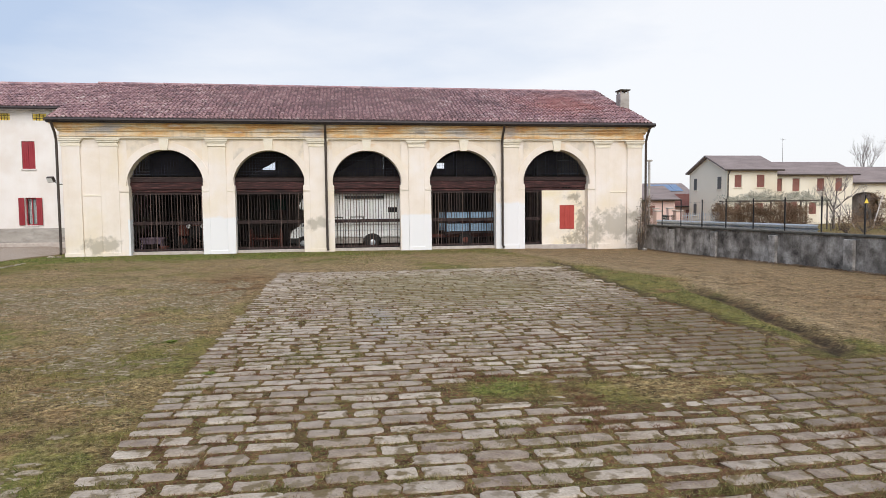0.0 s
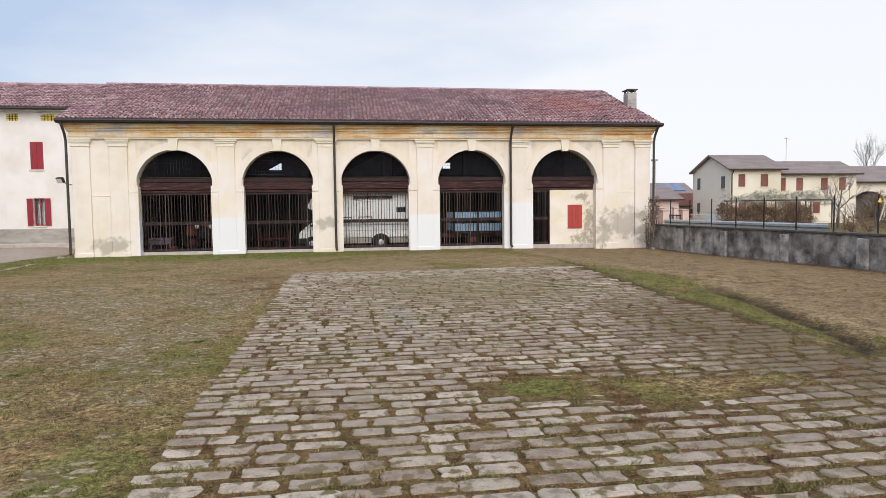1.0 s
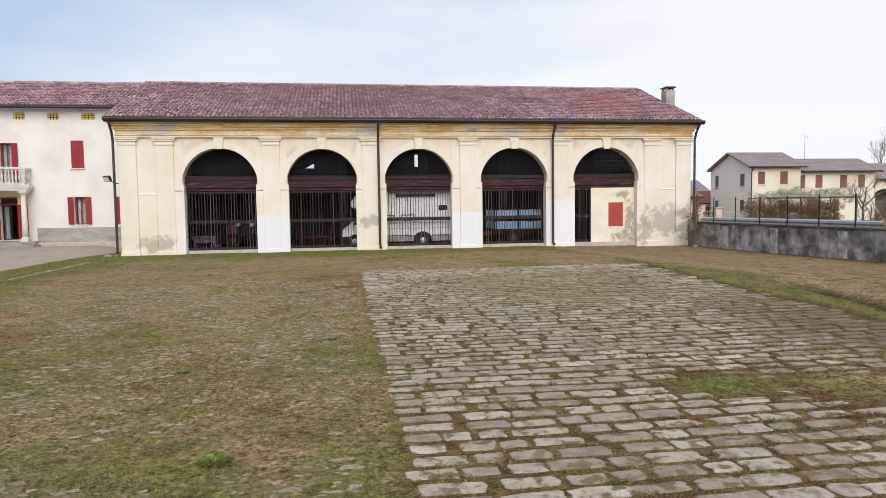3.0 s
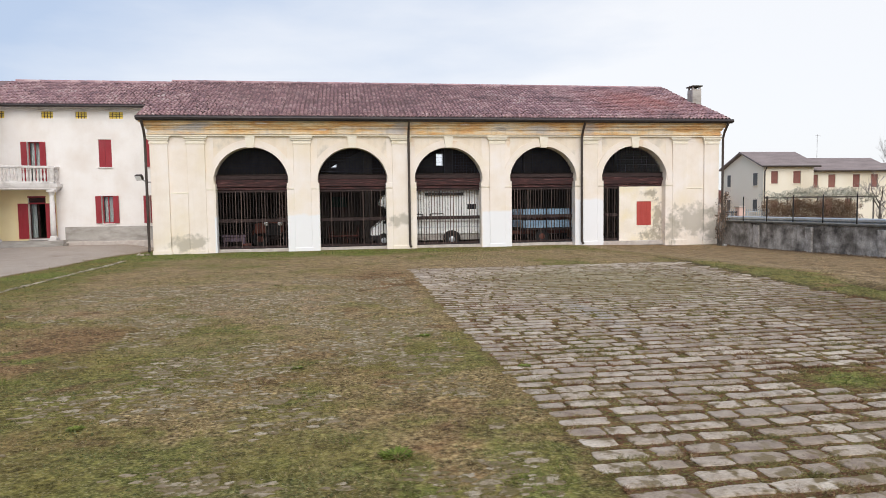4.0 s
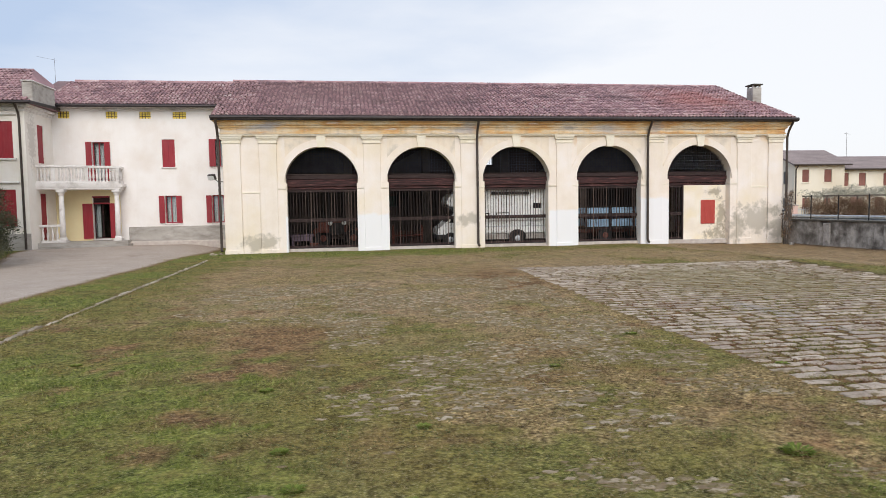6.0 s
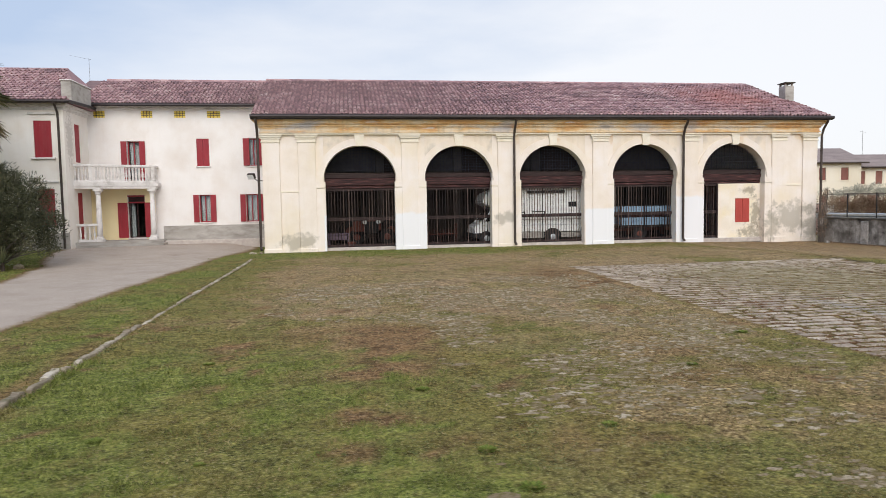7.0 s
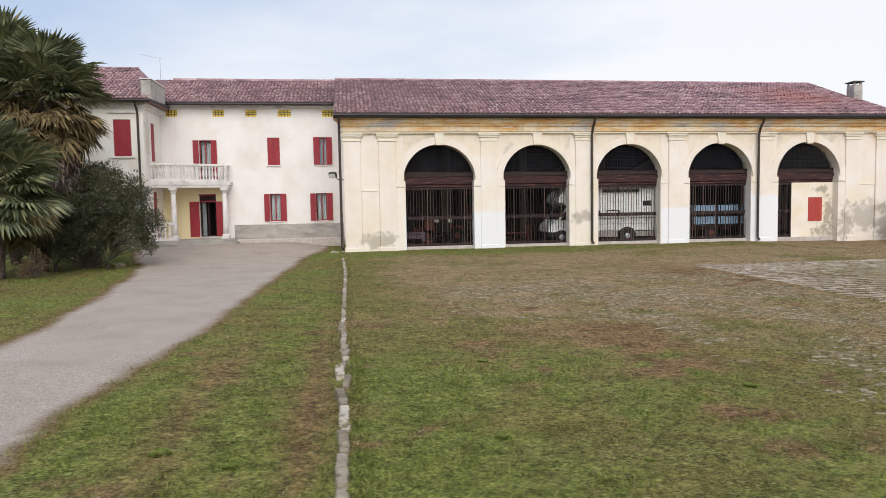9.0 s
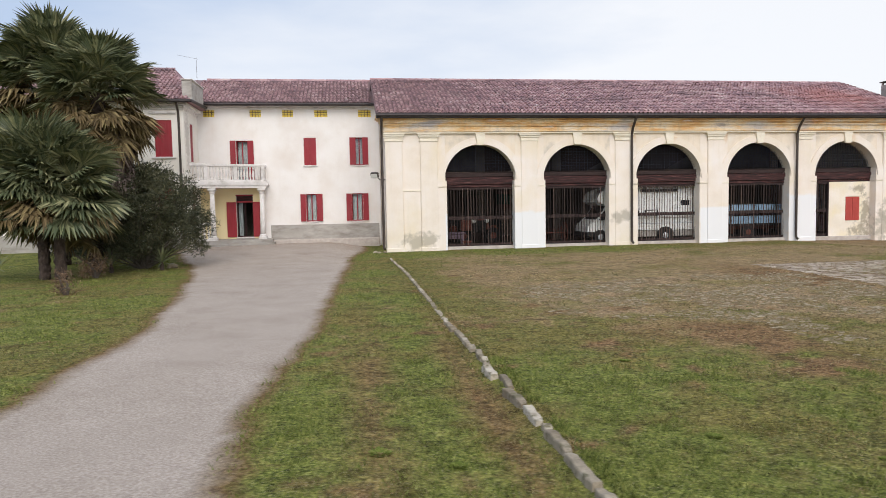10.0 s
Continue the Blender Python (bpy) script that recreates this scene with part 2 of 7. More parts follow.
REDSUN = surface("faded_red_shutter_paint", [(0.25, (0.37, 0.05, 0.04)), (0.6, (0.45, 0.07, 0.055)), (0.85, (0.50, 0.12, 0.10))], 4, stretch=(1, 1, 0.3), rough=0.6, bump=0.3, fine=0.12)
WHITEWALL = surface("off_white_house_render", [(0.3, (0.82, 0.775, 0.735)), (0.5, (0.87, 0.838, 0.81)), (0.75, (0.90, 0.878, 0.86))], 0.9, rough=0.93, bump=0.2, bump_scale=40,
                    big=(0.76, 0.69, 0.63), big_scale=0.6, big_range=(0.52, 0.85), fine=0.05, streak=(0.66, 0.60, 0.54), streak_amount=0.12)
WINGWALL = surface("pale_cream_wing_render", [(0.3, (0.84, 0.79, 0.72)), (0.5, (0.89, 0.85, 0.79)), (0.75, (0.91, 0.885, 0.84))], 0.9, rough=0.93, bump=0.2, bump_scale=40,
                   big=(0.78, 0.71, 0.62), big_scale=0.7, big_range=(0.55, 0.85), fine=0.05, streak=(0.66, 0.60, 0.52), streak_amount=0.12)
patch(WINGWALL, (0.44, 0.40, 0.35), (-20.45, 33.2, 5.2), (0.3, 0.42, 1.3), edge=0.5, grain=8, strength=0.5, ragged=3.0)
PLINTH = surface("grey_cement_plinth", [(0.3, (0.27, 0.245, 0.22)), (0.5, (0.40, 0.375, 0.345)), (0.75, (0.54, 0.515, 0.48))], 2.4, stretch=(0.6, 1, 1.6), rough=0.95, bump=0.5, bump_scale=30,
                 big=(0.30, 0.27, 0.24), big_scale=1.2, big_range=(0.55, 0.8))
YELLOW = surface("pale_yellow_portico_render", [(0.3, (0.85, 0.72, 0.42)), (0.7, (0.90, 0.79, 0.50))], 1.2, rough=0.92, bump=0.2, bump_scale=40, fine=0.05)
WHITETRIM = surface("weathered_white_trim", [(0.25, (0.55, 0.52, 0.49)), (0.5, (0.76, 0.73, 0.71)), (0.8, (0.82, 0.80, 0.78))], 3, rough=0.88, bump=0.35, bump_scale=40,
                    big=(0.42, 0.39, 0.36), big_scale=1.6, big_range=(0.58, 0.8))
YELLOWPANE = surface("yellow_pierced_screen", [(0.3, (0.88, 0.62, 0.07)), (0.7, (0.94, 0.74, 0.16))], 6, rough=0.5, bump=0.2)
# the dimness of the interiors is put into this plaster colour
SHADEIN = surface("shade_toned_interior_plaster", [(0.3, (0.09, 0.075, 0.065)), (0.7, (0.17, 0.145, 0.125))], 2, rough=0.95, bump=0.3)
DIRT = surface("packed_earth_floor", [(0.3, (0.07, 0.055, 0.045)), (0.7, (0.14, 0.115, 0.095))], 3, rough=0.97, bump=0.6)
CURTAIN = surface("white_net_curtain", [(0.35, (0.60, 0.61, 0.60)), (0.65, (0.82, 0.83, 0.82))], 4, stretch=(9, 9, 0.4), rough=0.9, bump=0.3, fine=0.05)
STONE = surface("worn_trachyte_sett", [(0.16, (0.19, 0.135, 0.105)), (0.34, (0.295, 0.23, 0.175)), (0.5, (0.375, 0.305, 0.235)), (0.64, (0.455, 0.38, 0.302)), (0.80, (0.55, 0.475, 0.39))],
                5.5, rough=0.85, bump=0.8, bump_scale=55, bump_dist=0.012, vary=0.4, big=(0.17, 0.125, 0.062), big_scale=7.0, big_range=(0.52, 0.60), fine=0.5)
STONES = surface("worn_trachyte_setts", [(0.16, (0.19, 0.135, 0.105)), (0.34, (0.295, 0.23, 0.175)), (0.5, (0.375, 0.305, 0.235)), (0.64, (0.455, 0.38, 0.302)), (0.80, (0.55, 0.475, 0.39))],
                 5.5, rough=0.85, bump=0.8, bump_scale=55, bump_dist=0.012, island=0.4, big=(0.17, 0.125, 0.062), big_scale=7.0, big_range=(0.52, 0.60), fine=0.5)


def second_tint(m, color, most, per_object):
    """Turns some of the pieces of a surface towards another colour, piece by piece."""
    n, k = m.node_tree.nodes, m.node_tree.links
    b = n["Principled BSDF"]
    src = b.inputs["Base Color"].links[0].from_socket
    pick = n.new("ShaderNodeObjectInfo" if per_object else "ShaderNodeNewGeometry").outputs["Random" if per_object else "Random Per Island"]
    wn, mr, mx = n.new("ShaderNodeTexWhiteNoise"), n.new("ShaderNodeMapRange"), n.new("ShaderNodeMix")
    wn.noise_dimensions = "1D"
    mr.inputs["From Min"].default_value, mr.inputs["To Max"].default_value = 0.35, most
    mx.data_type = "RGBA"
    mx.inputs["B"].default_value = (*color, 1)
    k.new(pick, wn.inputs["W"])
    k.new(wn.outputs["Value"], mr.inputs["Value"])
    k.new(mr.outputs["Result"], mx.inputs["Factor"])
    k.new(src, mx.inputs["A"])
    k.new(mx.outputs["Result"], b.inputs["Base Color"])


for st in (STONE, STONES):
    second_tint(st, (0.345, 0.29, 0.245), 0.5, st is STONE)
    patch(st, (0.31, 0.305, 0.31), (0.7, 11.4, 0.0), (0.3, 2.6, 2.0), edge=0.8, grain=2.5, strength=0.4)
    patch(st, (0.12, 0.082, 0.045), (5.8, 8.5, 0.0), (2.6, 6.5, 2.0), edge=0.6, grain=4.5, strength=0.75)
    patch(st, (0.17, 0.145, 0.05), (2.6, 15.5, 0.0), (3.6, 4.0, 2.0), edge=0.5, grain=3.0, strength=0.5)
PEBBLE = surface("beige_sunken_stones", [(0.2, (0.19, 0.14, 0.082)), (0.5, (0.305, 0.243, 0.163)), (0.8, (0.49, 0.42, 0.325))], 14, rough=0.92, bump=0.8, bump_scale=40, island=0.55, big=(0.15, 0.118, 0.048), big_scale=14, big_range=(0.46, 0.56), fine=0.5)
PEBBLES = surface("beige_sunken_setts", [(0.2, (0.15, 0.11, 0.062)), (0.5, (0.25, 0.196, 0.125)), (0.8, (0.40, 0.335, 0.25))], 9, rough=0.92, bump=0.8, bump_scale=50, vary=0.4, big=(0.14, 0.108, 0.042), big_scale=13, big_range=(0.44, 0.54), fine=0.5)
KERB = surface("lichened_kerb_stone", [(0.25, (0.21, 0.17, 0.12)), (0.5, (0.36, 0.305, 0.23)), (0.70, (0.52, 0.46, 0.375))], 4, rough=0.9, bump=0.7, bump_scale=30, vary=0.5, fine=0.3, big=(0.16, 0.14, 0.085), big_scale=9, big_range=(0.54, 0.66))
CONCRETE = surface("weathered_wall_concrete", [(0.33, (0.07, 0.062, 0.055)), (0.43, (0.20, 0.18, 0.16)), (0.52, (0.32, 0.295, 0.265)), (0.64, (0.50, 0.465, 0.425))], 1.7, stretch=(1, 1, 1.1),
                   rough=0.94, bump=0.9, bump_scale=18, big=(0.13, 0.115, 0.098), big_scale=0.9, big_range=(0.50, 0.66), fine=0.4, streak=(0.05, 0.044, 0.038), streak_amount=0.4)
BUTTRESS = surface("pale_peeling_buttress_render", [(0.3, (0.20, 0.18, 0.16)), (0.5, (0.40, 0.37, 0.34)), (0.7, (0.60, 0.56, 0.52))], 3.0, rough=0.94, bump=0.6, bump_scale=24, big=(0.20, 0.19, 0.17), big_scale=2.2, big_range=(0.5, 0.62), fine=0.25, streak=(0.08, 0.07, 0.06), streak_amount=0.6)
COPING = surface("dark_mossy_coping", [(0.3, (0.05, 0.048, 0.04)), (0.7, (0.15, 0.14, 0.12))], 3, rough=0.95, bump=0.6)
BLACKMETAL = surface("black_post_paint", [(0.3, (0.012, 0.012, 0.014)), (0.7, (0.03, 0.03, 0.034))], 8, rough=0.5, metal=0.3, bump=0.1)
GALV = surface("galvanised_steel", [(0.3, (0.42, 0.45, 0.48)), (0.7, (0.62, 0.65, 0.68))], 4, rough=0.4, metal=0.7, bump=0.1)
BARK = surface("grey_bark", [(0.3, (0.06, 0.05, 0.042)), (0.7, (0.17, 0.145, 0.125))], 6, stretch=(1, 1, 0.3), rough=0.95, bump=0.8, bump_scale=20)
PALMBARK = surface("fibrous_palm_trunk", [(0.3, (0.03, 0.022, 0.018)), (0.55, (0.075, 0.055, 0.045)), (0.8, (0.14, 0.11, 0.09))], 9, stretch=(1, 1, 0.4), rough=0.97, bump=1.0, bump_scale=26, bump_dist=0.03)
PALMLEAF = surface("green_palm_fan", [(0.2, (0.075, 0.095, 0.05)), (0.5, (0.155, 0.172, 0.088)), (0.8, (0.34, 0.33, 0.18))], 1.2, rough=0.42, bump=0.1, island=0.5, fine=0.15)
PALMDRY = surface("yellowing_palm_fan", [(0.2, (0.095, 0.066, 0.03)), (0.5, (0.175, 0.125, 0.056)), (0.8, (0.30, 0.235, 0.11))], 1.2, rough=0.65, bump=0.1, island=0.6, fine=0.15)
PALMDEAD = surface("dead_grey_palm_fan", [(0.2, (0.085, 0.06, 0.054)), (0.5, (0.18, 0.13, 0.115)), (0.8, (0.31, 0.24, 0.215))], 1.2, rough=0.8, bump=0.1, island=0.6, fine=0.15)
LEAF = surface("dark_oleander_leaf", [(0.15, (0.022, 0.027, 0.015)), (0.5, (0.060, 0.068, 0.033)), (0.85, (0.155, 0.142, 0.08))], 0.9, rough=0.55, bump=0.1, island=0.6, fine=0.15)
DRYLEAF = surface("brown_hedge_leaf", [(0.15, (0.075, 0.045, 0.026)), (0.5, (0.17, 0.105, 0.062)), (0.85, (0.33, 0.23, 0.15))], 0.6, rough=0.75, bump=0.1, island=0.6, fine=0.15)
GREYLEAF = surface("pale_vine_tangle", [(0.15, (0.16, 0.16, 0.12)), (0.5, (0.30, 0.30, 0.24)), (0.85, (0.42, 0.40, 0.34))], 0.6, rough=0.8, bump=0.1, island=0.5, fine=0.15)
TWIG = surface("bare_twig", [(0.3, (0.20, 0.17, 0.165)), (0.7, (0.33, 0.29, 0.28))], 4, rough=0.9, bump=0.2)
FARWALL = surface("cream_far_house_render", [(0.3, (0.80, 0.74, 0.61)), (0.7, (0.85, 0.79, 0.67))], 0.4, rough=0.93, bump=0.1, bump_scale=20, big=(0.68, 0.60, 0.46), big_scale=0.2)
# end wall colour raised and warmed to make up for missing sunlight there
FARSIDE = surface("lightened_far_side_render", [(0.3, (0.88, 0.80, 0.66)), (0.7, (0.90, 0.82, 0.69))], 0.4, rough=0.93, bump=0.1, bump_scale=20)
FARROOF = surface("brown_grey_roof_tiles", [(0.3, (0.21, 0.17, 0.165)), (0.7, (0.31, 0.255, 0.245))], 0.5, stretch=(1, 3, 3), rough=0.9, bump=0.6, bump_scale=8, bump_dist=0.05, fine=0.2)
FARGREYSHUT = surface("grey_far_shutter", [(0.3, (0.10, 0.10, 0.10)), (0.7, (0.16, 0.155, 0.15))], 1, rough=0.7, bump=0.1, vary=0.2)
FARSHUT = surface("brown_far_shutter", [(0.3, (0.19, 0.075, 0.06)), (0.7, (0.27, 0.12, 0.095))], 1, rough=0.7, bump=0.1, vary=0.2)
PINK = surface("pink_far_render", [(0.3, (0.66, 0.47, 0.42)), (0.7, (0.74, 0.56, 0.50))], 0.5, rough=0.93, bump=0.1)
VANWHITE = surface("white_van_paint", [(0.3, (0.82, 0.82, 0.81)), (0.7, (0.88, 0.88, 0.87))], 1.0, rough=0.4, bump=0.0, fine=0.03)
RUBBER = surface("black_rubber", [(0.3, (0.012, 0.012, 0.012)), (0.7, (0.03, 0.03, 0.03))], 10, rough=0.85, bump=0.3)
BLUEPAINT = surface("light_blue_board_paint", [(0.25, (0.22, 0.36, 0.52)), (0.55, (0.32, 0.48, 0.64)), (0.85, (0.48, 0.60, 0.70))], 2.5, stretch=(0.6, 1, 2), rough=0.6, bump=0.3, fine=0.15)
PURPLE = surface("dusty_mauve_paint", [(0.3, (0.10, 0.07, 0.10)), (0.7, (0.19, 0.14, 0.18))], 3, rough=0.7, bump=0.3)
GREENPAINT = surface("dull_green_machine_paint", [(0.3, (0.015, 0.06, 0.045)), (0.7, (0.035, 0.11, 0.085))], 3, rough=0.6, bump=0.3)
RUSTRED = surface("rusty_machine_red", [(0.3, (0.10, 0.03, 0.022)), (0.7, (0.2, 0.07, 0.05))], 3, rough=0.75, bump=0.4)
SOLAR = surface("blue_solar_cell", [(0.3, (0.10, 0.17, 0.30)), (0.7, (0.16, 0.25, 0.40))], 2, rough=0.25, bump=0.0, fine=0.05)
LAMPGLASS = surface("pale_lamp_glass", [(0.3, (0.62, 0.62, 0.6)), (0.7, (0.75, 0.75, 0.73))], 5, rough=0.15, bump=0.0, fine=0.0)


def glass(name, tint=(0.6, 0.65, 0.68), rough=0.03):
    m = bpy.data.materials.new(name)
    m.use_nodes = True
    b = m.node_tree.nodes["Principled BSDF"]
    b.inputs["Base Color"].default_value = (*tint, 1)
    b.inputs["Roughness"].default_value, b.inputs["Transmission Weight"].default_value, b.inputs["IOR"].default_value = rough, 1.0, 1.45
    return m


GLASS = glass("window_glass")
DARKGLASS = surface("dark_tinted_glass", [(0.4, (0.012, 0.014, 0.016)), (0.6, (0.02, 0.022, 0.025))], 2, rough=0.08, bump=0.0, fine=0.0)


# ---- mesh helpers ----
def under(ob, parent):
    """Makes ob, whose mesh is laid out in world places, a part of parent."""
    if parent:
        ob.parent = parent
        if parent.data is None:
            ob.matrix_parent_inverse = Matrix.Translation(-parent.location)
    return ob


def part(name, bm, material, parent=None, label=""):
    """Links a bmesh as one mesh object under a thing or a part."""
    me = bpy.data.meshes.new(name)
    bmesh.ops.recalc_face_normals(bm, faces=bm.faces)
    bm.to_mesh(me)
    bm.free()
    me.materials.append(material)
    ob = new(name, me)
    under(ob, parent)
    if label:
        tagged(ob, label)
    return ob


def soup(name, verts, faces, material, parent=None, smooth=False):
    me = bpy.data.meshes.new(name)
    me.from_pydata([tuple(v) for v in verts], [], [tuple(f) for f in faces])
    if smooth:
        me.polygons.foreach_set("use_smooth", [True] * len(me.polygons))
    me.materials.append(material)
    ob = new(name, me)
    under(ob, parent)
    return ob


def thing(name, at, label, category, group="", kind=""):
    ob = new(name)
    ob.location = at
    ob.empty_display_size = 0.2
    return tagged(ob, label, category, group, kind)


def box(x0, x1, y0, y1, z0, z1, bevel=0.0, bm=None):
    bm = bm or bmesh.new()
    v = [bm.verts.new((x, y, z)) for z in (z0, z1) for x, y in ((x0, y0), (x1, y0), (x1, y1), (x0, y1))]
    fs = [bm.faces.new([v[i] for i in q]) for q in ((3, 2, 1, 0), (4, 5, 6, 7), (0, 1, 5, 4), (1, 2, 6, 5), (2, 3, 7, 6), (3, 0, 4, 7))]
    if bevel:
        es = list({e for f in fs for e in f.edges})
        bmesh.ops.bevel(bm, geom=es, offset=bevel, segments=1, affect="EDGES")
    return bm


def prism(outline, y0, y1, bm=None):
    """A plate with an outline in x and z, from y0 to y1."""
    bm = bm or bmesh.new()
    a = [bm.verts.new((x, y0, z)) for x, z in outline]
    b = [bm.verts.new((x, y1, z)) for x, z in outline]
    bm.faces.new(a)
    bm.faces.new(b[::-1])
    for i in range(len(a)):
        j = (i + 1) % len(a)
        bm.faces.new((a[j], a[i], b[i], b[j]))
    return bm


def tube(points, r, n=8, bm=None, taper=1.0):
    bm = bm or bmesh.new()
    pts = [Vector(p) for p in points]
    rings = []
    side = None
    for i, p in enumerate(pts):
        d = (pts[min(i + 1, len(pts) - 1)] - pts[max(i - 1, 0)]).normalized()
        if side is None:
            side = d.orthogonal().normalized()
        side = (side - d * side.dot(d)).normalized()
        up = d.cross(side)
        rr = r * (1 + (taper - 1) * i / max(1, len(pts) - 1))
        rings.append([bm.verts.new(p + rr * (math.cos(2 * math.pi * k / n) * side + math.sin(2 * math.pi * k / n) * up)) for k in range(n)])
    for a, b in zip(rings, rings[1:]):
        for k in range(n):
            bm.faces.new((a[k], a[(k + 1) % n], b[(k + 1) % n], b[k]))
    bm.faces.new(rings[0][::-1])
    bm.faces.new(rings[-1])
    return bm


def lathe(profile, at=(0, 0, 0), n=12, axis="z", bm=None):
    bm = bm or bmesh.new()
    rings = []
    for r, h in profile:
        ring = []
        for k in range(n):
            a = 2 * math.pi * k / n
            c, s = r * math.cos(a), r * math.sin(a)
            p = {"z": (c, s, h), "y": (c, h, s), "x": (h, c, s)}[axis]
            ring.append(bm.verts.new(Vector(at) + Vector(p)))
        rings.append(ring)
    for a, b in zip(rings, rings[1:]):
        for k in range(n):
            bm.faces.new((a[k], a[(k + 1) % n], b[(k + 1) % n], b[k]))
    bm.faces.new(rings[0][::-1])
    bm.faces.new(rings[-1])
    return bm


def holed_wall(x0, x1, z0, z1, y0, y1, holes, bm=None):
    """A wall along x with right-angled openings (x0, x1, z0, z1) through its thickness."""
    bm = bm or bmesh.new()
    xs = sorted({x0, x1, *[h[0] for h in holes], *[h[1] for h in holes]})
    zs = sorted({z0, z1, *[h[2] for h in holes], *[h[3] for h in holes]})
    vs = {}

    def v(x, y, z):
        key = (round(x, 4), round(y, 4), round(z, 4))
        if key not in vs:
            vs[key] = bm.verts.new((x, y, z))
        return vs[key]

    def solid(i, j):
        if not (0 <= i < len(xs) - 1 and 0 <= j < len(zs) - 1):
            return False
        cx, cz = (xs[i] + xs[i + 1]) / 2, (zs[j] + zs[j + 1]) / 2
        return not any(a < cx < b and c < cz < d for a, b, c, d in holes)

    for i in range(len(xs) - 1):
        for j in range(len(zs) - 1):
            if not solid(i, j):
                continue
            a, b, c, d = xs[i], xs[i + 1], zs[j], zs[j + 1]
            bm.faces.new((v(a, y0, c), v(b, y0, c), v(b, y0, d), v(a, y0, d)))
            bm.faces.new((v(a, y1, c), v(a, y1, d), v(b, y1, d), v(b, y1, c)))
            if not solid(i - 1, j):
                bm.faces.new((v(a, y0, c), v(a, y0, d), v(a, y1, d), v(a, y1, c)))
            if not solid(i + 1, j):
                bm.faces.new((v(b, y0, c), v(b, y1, c), v(b, y1, d), v(b, y0, d)))
            if not solid(i, j - 1):
                bm.faces.new((v(a, y0, c), v(a, y1, c), v(b, y1, c), v(b, y0, c)))
            if not solid(i, j + 1):
                bm.faces.new((v(a, y0, d), v(b, y0, d), v(b, y1, d), v(a, y1, d)))
    return bm


def turned(bm, m):
    bmesh.ops.transform(bm, matrix=m, verts=bm.verts)
    return bm


def value_noise(x, y, scale, seed, octaves=4):
    """Smooth noise from 0 to 1 over arrays x, y."""
    rng = np.random.default_rng(seed)
    total, amp, norm = np.zeros_like(x, dtype=float), 1.0, 0.0
    for o in range(octaves):
        g = rng.random((128, 128))
        u, w = x / scale * 2**o + 31.7 * o, y / scale * 2**o + 17.3 * o
        iu, iw = np.floor(u).astype(int), np.floor(w).astype(int)
        fu, fw = u - iu, w - iw
        fu, fw = fu * fu * (3 - 2 * fu), fw * fw * (3 - 2 * fw)
        a, b = g[iu % 128, iw % 128], g[(iu + 1) % 128, iw % 128]
        c, d = g[iu % 128, (iw + 1) % 128], g[(iu + 1) % 128, (iw + 1) % 128]
        total += amp * ((a * (1 - fu) + b * fu) * (1 - fw) + (c * (1 - fu) + d * fu) * fw)
        norm, amp = norm + amp, amp * 0.55
    return total / norm


def ramp01(v, a, b):
    s = np.clip((v - a) / (b - a), 0, 1)
    return s * s * (3 - 2 * s)


# ---- ground ----
PAVE_X0, PAVE_X1, PAVE_Y0, PAVE_Y1 = -1.77, 7.2, -6.05, 19.5
KERB_X = -11.68


def edge_x(y):
    """The worn outer edge of the paving, which ends in a dark joint."""
    return np.interp(y, (7.3, 7.7, 8.7, 10.6, 12.7, 14.2, 16.5, 20.8, 23.4), (6.1, 6.1, 6.34, 6.5, 6.47, 6.5, 6.7, 7.07, 7.13)) + 0.06 * np.sin(y * 2.3)


def rut_x(y):
    """The muddy gully that leaves the paving's edge and swings out round a green bank."""
    return np.interp(y, (4, 7.4, 8.5, 9.4, 11.2, 12.6, 13.9, 15.6, 17.2, 19, 23.4), (5.9, 6.3, 6.74, 7.04, 7.42, 7.62, 7.85, 8.4, 8.0, 7.4, 7.13)) + 0.05 * np.sin(y * 1.7)


def pave_edge(y):
    """Where the last setts end beside the gully."""
    return np.where(np.asarray(y) < 7.35, PAVE_X1, edge_x(y) - 0.04)


def ground_z(x, y):
    x, y = np.asarray(x, float), np.asarray(y, float)
    z = 0.05 * (value_noise(x, y, 3.0, 5, 3) - 0.5) * ramp01(np.hypot(x + 2, y - 15), 200, 60)
    z = z + 0.26 * ramp01(-x, 12.3, 14.5) * ramp01(y, 26, 33) * ramp01(y, 140, 60)
    z = z - 0.13 * ramp01(x, 6, 13) * ramp01(y, 16, 28) * ramp01(y, 140, 60)
    z = z + 0.10 * ramp01(y, 10, 18) * ramp01(y, 28.5, 21) * ramp01(x, -9, -3) * ramp01(x, 14, 10)
    open_rut, joint = ramp01(y, 7.2, 7.8) * ramp01(y, 15, 13), ramp01(y, 7.5, 9) * ramp01(y, 24, 21)
    z = z - 0.075 * np.exp(-((x - rut_x(y)) / 0.15) ** 2) * open_rut + 0.05 * np.exp(-((x - rut_x(y) - 0.4) / 0.3) ** 2) * open_rut
    z = z - 0.045 * np.exp(-((x - edge_x(y)) / 0.12) ** 2) * joint
    inside = ramp01(x, PAVE_X0 - 0.2, PAVE_X0 + 0.1) * ramp01(x, PAVE_X1 + 0.1, PAVE_X1 - 0.2) * ramp01(y, PAVE_Y1 + 0.2, PAVE_Y1 - 0.1)
    z = z - 0.009 * inside - (0.03 + 0.05 * ramp01(y, 13, 9)) * ramp01(KERB_X - x, -0.06, 0.05) * ramp01(KERB_X - x, 2.0, 0.25) * ramp01(y, 27, 26)
    return z


